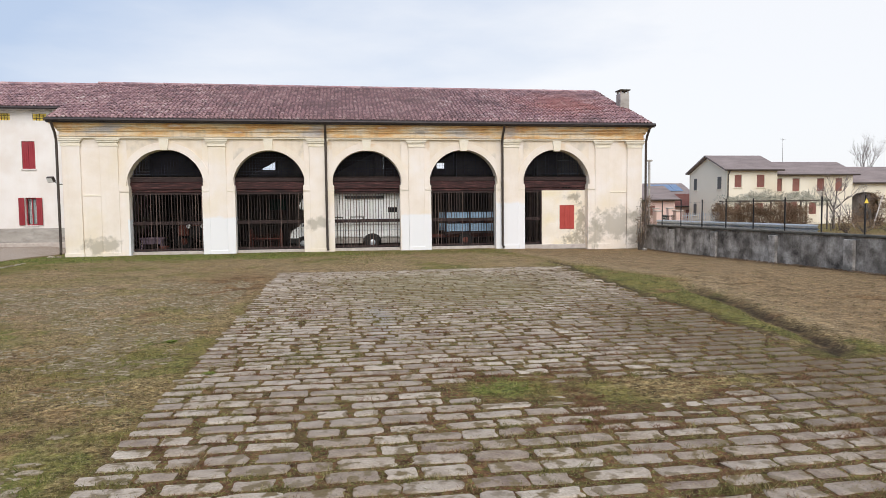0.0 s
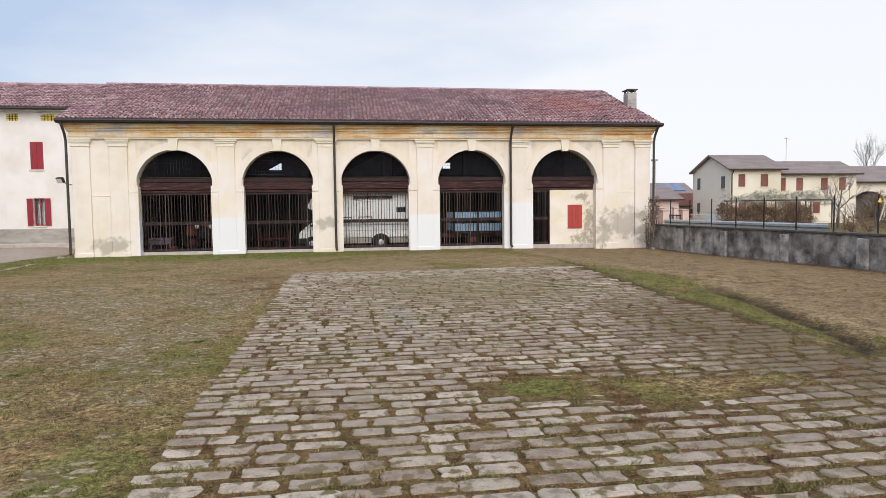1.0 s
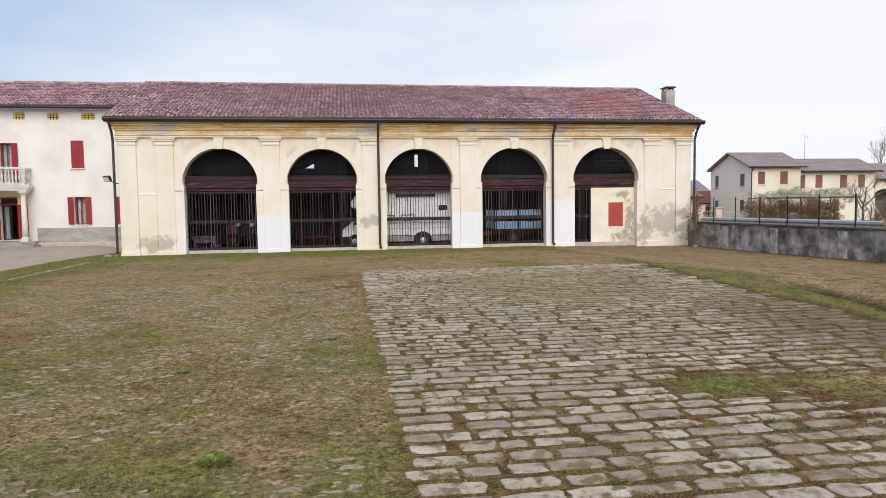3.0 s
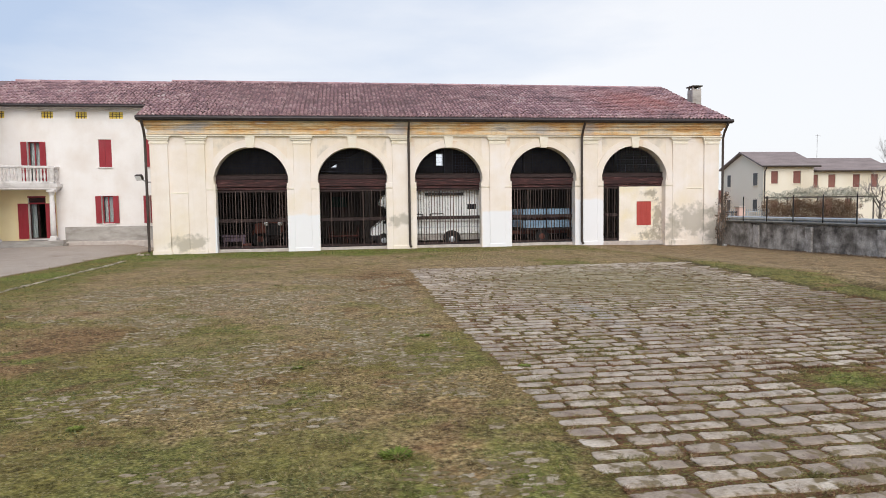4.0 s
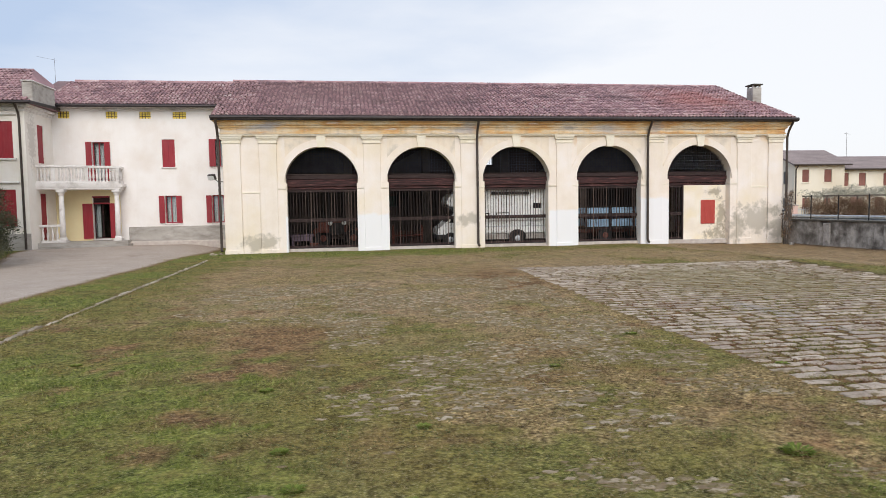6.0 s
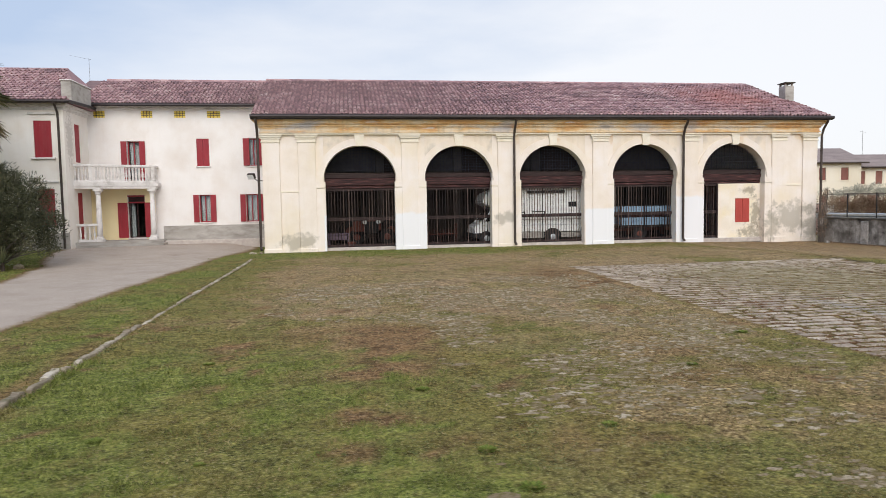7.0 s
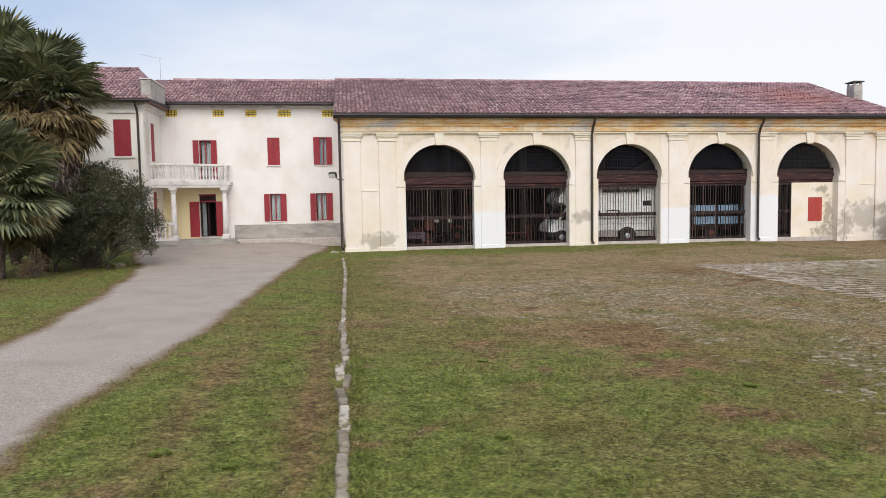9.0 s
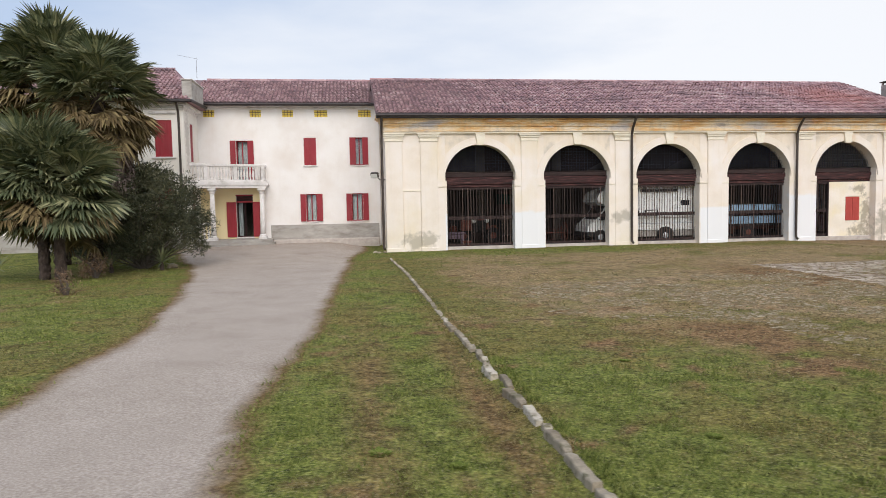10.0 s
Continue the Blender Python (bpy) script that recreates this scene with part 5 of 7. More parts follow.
def balustrade(pa, pb, z, n, posts, tall=0.62):
    va, vb = Vector(pa), Vector(pb)
    dd = (vb - va)
    ln, an = dd.length, math.atan2(dd.y, dd.x)
    m = Matrix.Translation((va.x, va.y, z)) @ Matrix.Rotation(an, 4, "Z")
    rail = hpart("handrail", turned(box(-0.05, ln + 0.05, -0.09, 0.09, 0.1 + tall, 0.22 + tall, 0.02), m), WHITETRIM)
    hpart("bottom_rail", turned(box(0, ln, -0.08, 0.08, 0.0, 0.10, 0.012), m), WHITETRIM, rail)
    for u in posts:
        hpart("pedestal", turned(box(u * ln - 0.08, u * ln + 0.08, -0.085, 0.085, 0.1, 0.1 + tall, 0.01), m), WHITETRIM, rail)
    for i in range(n):
        u = (i + 0.5) / n
        if min([abs(u - p) * ln for p in posts] or [9]) > 0.11:
            hpart("baluster", turned(lathe([(r, 0.1 + h * tall / 0.6) for r, h in BAL], (u * ln, 0, 0), 8), m), WHITETRIM, rail)


a, b = along(0.0, 0.1), along(0.985, 0.1)
balustrade((a.x, a.y), (b.x, b.y), 3.26, 24, (0.2, 0.6, 0.985))
balustrade((b.x, b.y + 0.1), (b.x, HY), 3.26, 3, (), 0.62)
a, b = along(0.02, 0.12), along(0.24, 0.12)
balustrade((a.x, a.y), (b.x, b.y), 0.52, 4, (), 0.62)

# ---- boundary wall along the road ----
wall = thing("boundary_wall", (14.6, 20, 0), "low weathered concrete boundary wall streaked dark with damp", "wall")


def wpart(name, bm, mat, label=""):
    return part(name, bm, mat, wall, label)


wpart("wall_body", box(14.46, 14.76, -14, 30.2, -0.5, 0.98, 0.01), CONCRETE)
for i in range(21):
    y = 29.6 - i * 2.13
    wpart("wall_coping", box(14.40, 14.82, y - 2.11, y, 0.98, 1.05, 0.012), COPING)
for y in (27.2, 23.87, 20.3, 16.9, 13.5, 10.1, 6.7, 3.3, -0.1):
    wpart("buttress", box(14.36, 14.47, y - 0.19, y + 0.19, -0.4, 0.9, 0.02), BUTTRESS)
FENCE_Y = tuple(16.6 - 8.5 + 1.7 * i for i in range(13))
fence = thing("wire_fence", (14.62, 20, 1.05), "black steel posts with thin green wire on a wall", "fence")
for y in FENCE_Y:
    part("post", tube([(14.62, y, 0.9), (14.62, y, 2.16)], 0.024, 8), BLACKMETAL, fence)
for z in (1.35, 2.05):
    part("wire", tube([(14.62, 28.5, z), (14.62, 8.1, z)], 0.0025, 4), BLACKMETAL, fence)


# ---- kerb line beside the drive ----
def make_kerb():
    rng = random.Random(5)
    line = thing("stone_kerb", (KERB_X, 15, 0), "line of narrow lichened kerb stones sunk in turf", "kerb")
    y = -6.0
    while y < 26.9:
        far = y > 12.5
        ln = rng.uniform(0.5, 0.95) if far else rng.choice((0.2, 0.3, 0.42, 0.5, 0.6))
        w = 0.042 if far else rng.uniform(0.04, 0.054)
        x = KERB_X + 0.06 * float(ramp01(np.array(y), 13, 9)) - 0.12 * float(ramp01(np.array(y), 20, 27)) + (0 if far else rng.uniform(-0.025, 0.025)) - (0.05 if 9.3 < y < 10.0 else 0)
        top = float(ground_z(x + 0.3, y)) + (0.025 if far else rng.uniform(0.02, 0.045)) - 0.02 * (12.5 < y < 15)
        n = 6
        bm = bmesh.new()
        rings = []
        for i in range(n + 1):
            yy = y + ln * i / n - (0.012 if i == n else 0)
            k = rng.uniform(0.62, 0.9) if i in (0, n) else rng.uniform(0.92, 1.06)
            dx, dz = rng.uniform(-0.008, 0.008), rng.uniform(-0.016, 0.008) - (0.014 if i in (0, n) else 0)
            rings.append([bm.verts.new((x + px * w * k + dx, yy, pz + dz)) for px, pz in ((-1, -0.2), (-1, top - 0.012), (-0.84, top), (0.84, top), (1, top - 0.012), (1, -0.2))])
        for a, b in zip(rings, rings[1:]):
            for j in range(5):
                bm.faces.new((a[j], a[j + 1], b[j + 1], b[j]))
        bm.faces.new(rings[0])
        bm.faces.new(rings[-1][::-1])
        bmesh.ops.rotate(bm, cent=(x, y, 0), matrix=Matrix.Rotation(rng.uniform(-0.012, 0.012) if far else rng.uniform(-0.09, 0.09), 3, "Z"), verts=bm.verts)
        part("kerb_stone", bm, KERB, line)
        y += ln + rng.uniform(0.005, 0.05)


make_kerb()

# floodlight on the corner of the arcade
lamp = thing("floodlight", (-12.15, 30.5, 3.3), "small grey floodlight on a wall bracket", "lamp")
part("bracket", tube([(-11.72, 30.5, 3.12), (-11.95, 30.5, 3.12), (-12.08, 30.45, 3.25)], 0.02, 8), PIPE, lamp)
part("housing", turned(box(-0.17, 0.17, -0.07, 0.07, -0.12, 0.12, 0.02), pose(-12.18, 30.4, 3.32, 28, 0, -25)), PIPE, lamp)
part("lens", turned(box(-0.14, 0.14, -0.082, -0.071, -0.09, 0.09), pose(-12.18, 30.4, 3.32, 28, 0, -25)), LAMPGLASS, lamp)

# rubble at the corners of the arcade
def rubble(cx, cy, n, seed, spread=0.35, size=0.12):
    rng = random.Random(seed)
    for i in range(n):
        x, y, s = cx + rng.uniform(-spread, spread), cy + rng.uniform(-0.2, 0.2), rng.uniform(0.4, 1) * size
        bm = bmesh.new()
        bmesh.ops.create_icosphere(bm, subdivisions=1, radius=s)
        for v in bm.verts:
            v.co *= rng.uniform(0.7, 1.15)
            v.co.z *= 0.6
        ob = part("loose_stone", turned(bm, Matrix.Translation((x, y, float(ground_z(x, y)) + s * 0.28))), KERB)
        tagged(ob, "small pale loose stone on the turf", "stone", "loose stones")


rubble(-12.0, 30.05, 6, 3)
rubble(14.3, 29.9, 3, 4, 0.2, 0.14)
rubble(-19.4, 25.4, 1, 6, 0.05, 0.32)


# ---- plants ----
def leaf_cloud(centres, radii, per, size, rng, aspect=0.35, droop=0.0):
    """Many small folded leaves round the given centres: vertices and faces."""
    verts, faces = [], []
    for c, r in zip(centres, radii):
        k = per
        dirs = rng.normal(size=(k, 3))
        dirs /= np.linalg.norm(dirs, axis=1)[:, None]
        pos = np.asarray(c) + dirs * (r * rng.random((k, 1)) ** 0.45) * np.array([1, 1, 0.85])
        ax = dirs + rng.normal(0, 0.6, (k, 3)) + np.array([0, 0, 0.35 - droop])
        ax /= np.linalg.norm(ax, axis=1)[:, None]
        sd = np.cross(ax, rng.normal(size=(k, 3)))
        sd /= np.linalg.norm(sd, axis=1)[:, None] + 1e-9
        ln = size * rng.uniform(0.6, 1.3, (k, 1))
        a, b = pos, pos + ax * ln
        m1, m2 = pos + ax * ln * 0.5 + sd * ln * aspect * 0.5, pos + ax * ln * 0.5 - sd * ln * aspect * 0.5
        base = len(verts)
        verts += np.stack([a, m1, b, m2], 1).reshape(-1, 3).tolist()
        faces += [(base + 4 * i, base + 4 * i + 1, base + 4 * i + 2, base + 4 * i + 3) for i in range(k)]
    return verts, faces


def stems(base, tips, r, bm=None, n=6, bend=0.15, rng=random):
    bm = bm or bmesh.new()
    for tip in tips:
        a, b = Vector(base), Vector(tip)
        mid = a.lerp(b, 0.5) + Vector((rng.uniform(-bend, bend), rng.uniform(-bend, bend), rng.uniform(0, bend)))
        tube([a, mid, b], r, n, bm, 0.35)
    return bm


def shrub(name, at, rx, ry, h, label, mat, clumps, per, leaf, seed, stem_mat=BARK, low=0.15, aspect=0.22):
    rng, rr = np.random.default_rng(seed), random.Random(seed)
    s = thing(name, at, label, "shrub")
    z0 = at[2]
    cs, rs, tips = [], [], []
    for i in range(clumps):
        a, u = rr.uniform(0, 2 * math.pi), math.sqrt(rr.random())
        v = rr.uniform(low, 1.0)
        prof = math.sqrt(max(0.05, 1 - ((v - 0.42) / 0.62) ** 2))
        cs.append((at[0] + rx * u * prof * math.cos(a), at[1] + ry * u * prof * math.sin(a), z0 + h * v + rr.uniform(-0.1, 0.16)))
        rs.append(rr.uniform(0.2, 0.46) * min(1.0, rx / 1.6 + 0.25))
        if i % 3 == 0:
            tips.append(cs[-1])
    for tip in tips[:12]:
        part("stem", stems((at[0], at[1], z0 - 0.05), [tip], 0.035, rng=rr), stem_mat, s)
    if tips[12:]:
        tagged(part("branch", stems((at[0], at[1], z0 - 0.05), tips[12:], 0.03, rng=rr), stem_mat, s), kind="stuff")
    v, f = leaf_cloud(cs, rs, per, leaf, rng, aspect)
    tagged(soup("foliage", v, f, mat, s), kind="stuff")
    return s


GZ = lambda x, y: float(ground_z(x, y))
shrub("oleander", (-20.34, 25.7, GZ(-20.5, 25.7)), 2.2, 1.7, 3.35, "large dark evergreen oleander bush on the lawn", LEAF, 380, 190, 0.115, 31)
shrub("oleander", (-22.9, 28.0, GZ(-22.9, 28)), 1.5, 1.3, 2.6, "dark evergreen oleander bush beside the house wing", LEAF, 110, 160, 0.12, 32)
shrub("dry_shrub", (-20.9, 22.9, GZ(-20.9, 22.9)), 0.34, 0.34, 0.62, "small dry brown shrub on the lawn", DRYLEAF, 26, 60, 0.08, 33)
shrub("dry_shrub", (-20.1, 18.8, GZ(-20.1, 18.8)), 0.30, 0.30, 0.42, "small withered shrub on the lawn", DRYLEAF, 18, 50, 0.07, 34)


def fan_mesh(name, rng, radius, petiole, droop, mat, n=24, spread=2.7):
    """A palm frond along +x: a stalk and a fan of narrow folded blades."""
    verts, faces = [], []

    def strip(p0, p1, p2, w):
        p0, p1, p2 = Vector(p0), Vector(p1), Vector(p2)
        side = (p2 - p0).cross(Vector((0, 0, 1)))
        side = side.normalized() if side.length > 1e-6 else Vector((0, 1, 0))
        b = len(verts)
        for p, k in ((p0, 0.35), (p1, 1.0)):
            verts.extend([tuple(p - side * w * k), tuple(p + Vector((0, 0, -w * 0.7 * k))), tuple(p + side * w * k)])
        verts.append(tuple(p2))
        faces.extend([(b, b + 3, b + 4, b + 1), (b + 1, b + 4, b + 5, b + 2), (b + 3, b + 6, b + 4), (b + 4, b + 6, b + 5)])

    c = Vector((petiole, 0, -droop * 0.25 * petiole))
    strip((0, 0, 0), c * 0.5 + Vector((0, 0, 0.04)), c + Vector((0.05, 0, 0)), 0.018)
    for i in range(n):
        a = -spread / 2 + spread * i / (n - 1) + rng.uniform(-0.05, 0.05)
        ln = radius * (0.72 + 0.28 * math.cos(a * 0.7)) * rng.uniform(0.86, 1.06)
        d = Vector((math.cos(a), math.sin(a), 0.0))
        mid = c + d * ln * 0.6 + Vector((0, 0, 0.05 - droop * 0.12 * ln))
        tip = c + d * ln * 0.96 + Vector((0, 0, -droop * rng.uniform(0.35, 0.75) * ln))
        strip(c, mid, tip, 0.036)
    me = bpy.data.meshes.new(name)
    me.from_pydata(verts, [], faces)
    me.materials.append(mat)
    return me


_pr = random.Random(77)
FANS = {"green": [fan_mesh("frond", _pr, 0.72, 0.75, 0.35, PALMLEAF) for i in range(5)],
        "dry": [fan_mesh("frond", _pr, 0.68, 0.7, 0.6, PALMDRY) for i in range(4)],
        "dead": [fan_mesh("frond", _pr, 0.62, 0.55, 0.9, PALMDEAD, spread=1.7) for i in range(4)]}


def palm(at, height, scale, seed, label, greens=52, drys=22, deads=34, lean=(0, 0), trunk_r=0.16):
    rr = random.Random(seed)
    p = thing("fan_palm", at, label, "palm tree")
    top = Vector((at[0] + lean[0], at[1] + lean[1], at[2] + height))
    base = Vector(at)
    bm = bmesh.new()
    rings = []
    n, m = 12, int(height / 0.11)
    for i in range(m + 1):
        t = i / m
        c = base.lerp(top, t)
        r = trunk_r * (1.15 - 0.15 * t + 0.55 * max(0, t - 0.5)) * (1.0 + (0.14 if i % 2 else -0.04))
        rings.append([bm.verts.new(c + Vector((math.cos(2 * math.pi * k / n), math.sin(2 * math.pi * k / n), 0)) * r * rr.uniform(0.88, 1.14)) for k in range(n)])
    for a, b in zip(rings, rings[1:]):
        for k in range(n):
            bm.faces.new((a[k], a[(k + 1) % n], b[(k + 1) % n], b[k]))
    bm.faces.new(rings[-1])
    part("trunk", bm, PALMBARK, p)
    inv = Matrix.Translation(-Vector(at))

    def frond(kind, elev, drop):
        ob = new("frond", rr.choice(FANS[kind]))
        ob.parent = p
        ob.matrix_parent_inverse = inv
        az = rr.uniform(0, 360)
        s = scale * rr.uniform(0.85, 1.15)
        m = Matrix.Translation(top - Vector((0, 0, drop))) @ Matrix.Rotation(radians(az), 4, "Z") @ Matrix.Rotation(radians(-elev), 4, "Y") @ Matrix.Rotation(radians(rr.uniform(-28, 28)), 4, "X") @ Matrix.Diagonal((s, s, s, 1))
        ob.matrix_basis = m

    for i in range(greens):
        frond("green", rr.uniform(2, 82) if deads else rr.uniform(-38, 82), rr.uniform(-0.15, 0.35) * scale)
    for i in range(drys):
        frond("dry", rr.uniform(-48, 2), rr.uniform(0.1, 0.7) * scale)
    for i in range(deads):
        frond("dead", rr.uniform(-80, -32), rr.uniform(0.4, 1.45) * scale)
    return p


palm((-21.65, 25.0, GZ(-21.65, 25.0)), 5.85, 1.36, 1, "tall fan palm with a skirt of dead fronds", lean=(0.35, 0.0), greens=110, drys=80, deads=250)
palm((-23.75, 27.9, GZ(-23.75, 27.9)), 6.75, 1.6, 2, "tall fan palm with yellowing lower fronds", greens=100, drys=60, deads=120)
palm((-21.75, 22.6, GZ(-21.75, 22.6)), 2.75, 1.36, 3, "low fan palm with twin trunks on the lawn", greens=96, drys=14, deads=0, trunk_r=0.13)
palm((-22.25, 22.75, GZ(-22.25, 22.75)), 3.05, 1.34, 4, "low fan palm with drooping yellowed fronds", greens=84, drys=12, deads=0, trunk_r=0.13)


def yucca(at, n, ln, seed):
    rr = random.Random(seed)
    y = thing("yucca", at, "spiky blue-green yucca rosette at the foot of a bush", "plant", "yuccas")
    for i in range(n):
        az, el = rr.uniform(0, 2 * math.pi), radians(rr.uniform(-5, 80))
        d = Vector((math.cos(az) * math.cos(el), math.sin(az) * math.cos(el), math.sin(el)))
        side = d.cross(Vector((0, 0, 1))).normalized() * 0.022
        b, l2 = Vector(at) + Vector((0, 0, 0.25)), ln * rr.uniform(0.7, 1.1)
        bm = bmesh.new()
        v = [bm.verts.new(p) for p in (b - side * 0.5, b + side * 0.5, b + d * l2 * 0.5 + side, b + d * l2 * 0.5 - side, b + d * l2 + Vector((0, 0, -0.1 * ln)))]
        bm.faces.new((v[0], v[1], v[2], v[3]))
        bm.faces.new((v[3], v[2], v[4]))
        part("leaf", bm, PALMLEAF, y)
    part("crown_base", lathe([(0.06, -0.05), (0.07, 0.15), (0.03, 0.3)], at, 8), PALMBARK, y)


yucca((-19.5, 24.75, GZ(-19.5, 24.75)), 34, 0.75, 1)
yucca((-21.0, 24.5, GZ(-21.0, 24.5)), 40, 0.95, 2)
yucca((-24.2, 24.0, GZ(-24.2, 24.0)), 30, 0.8, 3)

# dead creeper at the corner by the boundary wall
shrub("dead_creeper", (14.66, 30.0, -0.12), 0.26, 0.16, 2.5, "withered brown creeper climbing a wall corner", DRYLEAF, 60, 30, 0.07, 44)

# ---- road side: guard rail, hedge, gardens and far houses ----
rail = thing("guard_rail", (16.9, 26, 0), "galvanised corrugated roadside guard rail", "guard rail")
bm = bmesh.new()
prof = [(0.0, 0.86), (-0.05, 0.90), (-0.05, 0.98), (0.03, 1.02), (-0.05, 1.06), (-0.05, 1.14), (0.0, 1.19)]
ra = [[bm.verts.new((16.9 + dx, y, z)) for dx, z in prof] for y in (21.3, 33.5)]
rb = [[bm.verts.new((16.915 + dx, y, z)) for dx, z in prof] for y in (21.3, 33.5)]
for i in range(len(prof) - 1):
    bm.faces.new((ra[0][i], ra[0][i + 1], ra[1][i + 1], ra[1][i]))
    bm.faces.new((rb[0][i], rb[1][i], rb[1][i + 1], rb[0][i + 1]))
part("beam", bm, GALV, rail)
for i in range(7):
    part("post", box(16.92, 17.02, 21.5 + 1.9 * i, 21.6 + 1.9 * i, -0.2, 1.12, 0.005), GALV, rail)

hedge_rng = np.random.default_rng(8)
hedge = thing("beech_hedge", (31.5, 46, 0), "clipped hedge with dry brown winter leaves", "hedge")
cs = [(x, y, z) for x in np.arange(27.9, 35.2, 0.36) for y in (45.7, 46.2) for z in (0.35, 0.8, 1.25, 1.62)]
cs = [(x + hedge_rng.normal(0, 0.1), y + hedge_rng.normal(0, 0.1), z * (1 + 0.08 * math.sin(x * 2.1)) + hedge_rng.normal(0, 0.12)) for x, y, z in cs]
v, f = leaf_cloud(cs, [0.38] * len(cs), 260, 0.075, hedge_rng, 0.6)
tagged(soup("foliage", v, f, DRYLEAF, hedge), kind="stuff")
part("stem", stems((31.5, 46, -0.1), [(28.5 + i, 46, 1.2) for i in range(7)], 0.03, rng=random.Random(2)), BARK, hedge)
pergola = thing("vine_pergola", (35.5, 50, 0), "timber pergola roofed with a pale bare vine tangle", "pergola")
for x in (31.8, 34.5, 37.2, 39.6):
    for y in (49.0, 51.5):
        part("post", tube([(x, y, -0.1), (x, y, 2.25)], 0.06, 8), BARK, pergola)
part("beam", box(31.5, 40.0, 48.95, 49.05, 2.2, 2.32), BARK, pergola)
part("beam", box(31.5, 40.0, 51.45, 51.55, 2.2, 2.32), BARK, pergola)
cs = [(x + hedge_rng.normal(0, 0.15), y + hedge_rng.normal(0, 0.2), 2.45 + 0.22 * math.sin(x * 1.7) + hedge_rng.normal(0, 0.1)) for x in np.arange(31.6, 40.0, 0.38) for y in (49.0, 49.8, 50.6, 51.4)]
v, f = leaf_cloud(cs, [0.40] * len(cs), 52, 0.24, hedge_rng, 0.14)
tagged(soup("vine", v, f, GREYLEAF, pergola), kind="stuff")


def bare_tree(at, h, spread, seed, label, levels=4, r=0.16):
    rr = random.Random(seed)
    t = thing("bare_tree", at, label, "tree")
    trunk_bm, twig_bm = bmesh.new(), bmesh.new()

    def grow(p, d, ln, rad, lev):
        q = p + d * ln
        tube([p, p.lerp(q, 0.5) + Vector((rr.uniform(-1, 1), rr.uniform(-1, 1), 0)) * ln * 0.06, q], rad, 6 if lev > 1 else 3, trunk_bm if lev >= levels - 1 else twig_bm, 0.6)
        if lev == 0:
            return
        for i in range(rr.choice((3, 4)) if lev > 1 else 4):
            nd = (d + Vector((rr.uniform(-1, 1), rr.uniform(-1, 1), rr.uniform(-0.2, 0.7))) * spread).normalized()
            grow(p.lerp(q, rr.uniform(0.5, 1.0)), nd, ln * rr.uniform(0.55, 0.8), rad * 0.5, lev - 1)

    grow(Vector(at), Vector((0, 0, 1)), h * 0.38, r, levels)
    part("trunk", trunk_bm, BARK, t)
    tagged(part("twig", twig_bm, TWIG, t), kind="stuff")
    return t


bare_tree((75.5, 86, -0.1), 13.0, 0.36, 3, "tall leafless tree behind the far houses", 5, 0.13)
bare_tree((40.2, 49, -0.1), 5.2, 0.85, 6, "small leafless orchard tree with spreading limbs", 4, 0.12)
bare_tree((44.5, 50, -0.1), 4.2, 0.8, 9, "small leafless orchard tree in a garden", 4, 0.1)
bare_tree((27.5, 60, -0.1), 4.4, 0.8, 12, "small leafless tree beside a pink house", 4, 0.08)
bare_tree((38.3, 46, -0.1), 3.0, 0.8, 14, "leafless garden shrub tree near a hedge", 4, 0.07)
for i, (x, y, h) in enumerate(((36.9, 45.2, 2.1), (39.3, 46.3, 2.6), (42.6, 44.6, 2.2), (45.6, 45.8, 2.8), (48.4, 44.2, 2.4), (52.0, 47.0, 3.2), (49.5, 48.5, 3.4), (41.2, 43.0, 1.8), (44.0, 42.4, 2.0), (46.8, 42.8, 2.2), (50.6, 43.4, 2.4))):
    bare_tree((x, y, -0.1), h, 1.0, 60 + i, "leafless grey garden bush behind the road", 4, 0.05)
pick = thing("picket_fence", (26.4, 46, 0), "low grey metal picket fence in front of a house", "fence")
for i in range(24):
    part("picket", box(24.6 + 0.15 * i, 24.63 + 0.15 * i, 45.98, 46.01, 0.1, 1.38 + 0.04 * (i % 2)), GALV, pick)
for z in (0.35, 1.2):
    part("rail", box(24.5, 28.2, 46.01, 46.04, z, z + 0.05), GALV, pick)
shrub("evergreen_shrub", (29.2, 62, 0), 1.3, 1.2, 2.6, "round dark green garden shrub", LEAF, 40, 60, 0.2, 46)
for i, (x, y) in enumerate(((35.2, 41.6), (37.4, 42.6), (39.9, 43.0), (42.6, 43.6))):
    shrub("bramble", (x, y, -0.1), 1.2, 0.6, 0.95, "low tangle of brown winter bramble behind a road", DRYLEAF, 34, 46, 0.12, 80 + i)
shrub("bramble", (47.0, 52, 0), 2.2, 1.2, 2.6, "tangle of brown winter bramble", DRYLEAF, 70, 60, 0.2, 47)
for i, (x, y, tx) in enumerate(((41.0, 47.5, 39.7), (42.5, 47.5, 43.9))):
    pr = thing("prop_pole", (x, y, 0), "pale wooden pole propping an orchard tree", "pole", "orchard props")
    part("shaft", tube([(x, y, -0.1), (tx, y + 0.6, 2.6)], 0.05, 8), SILL, pr)
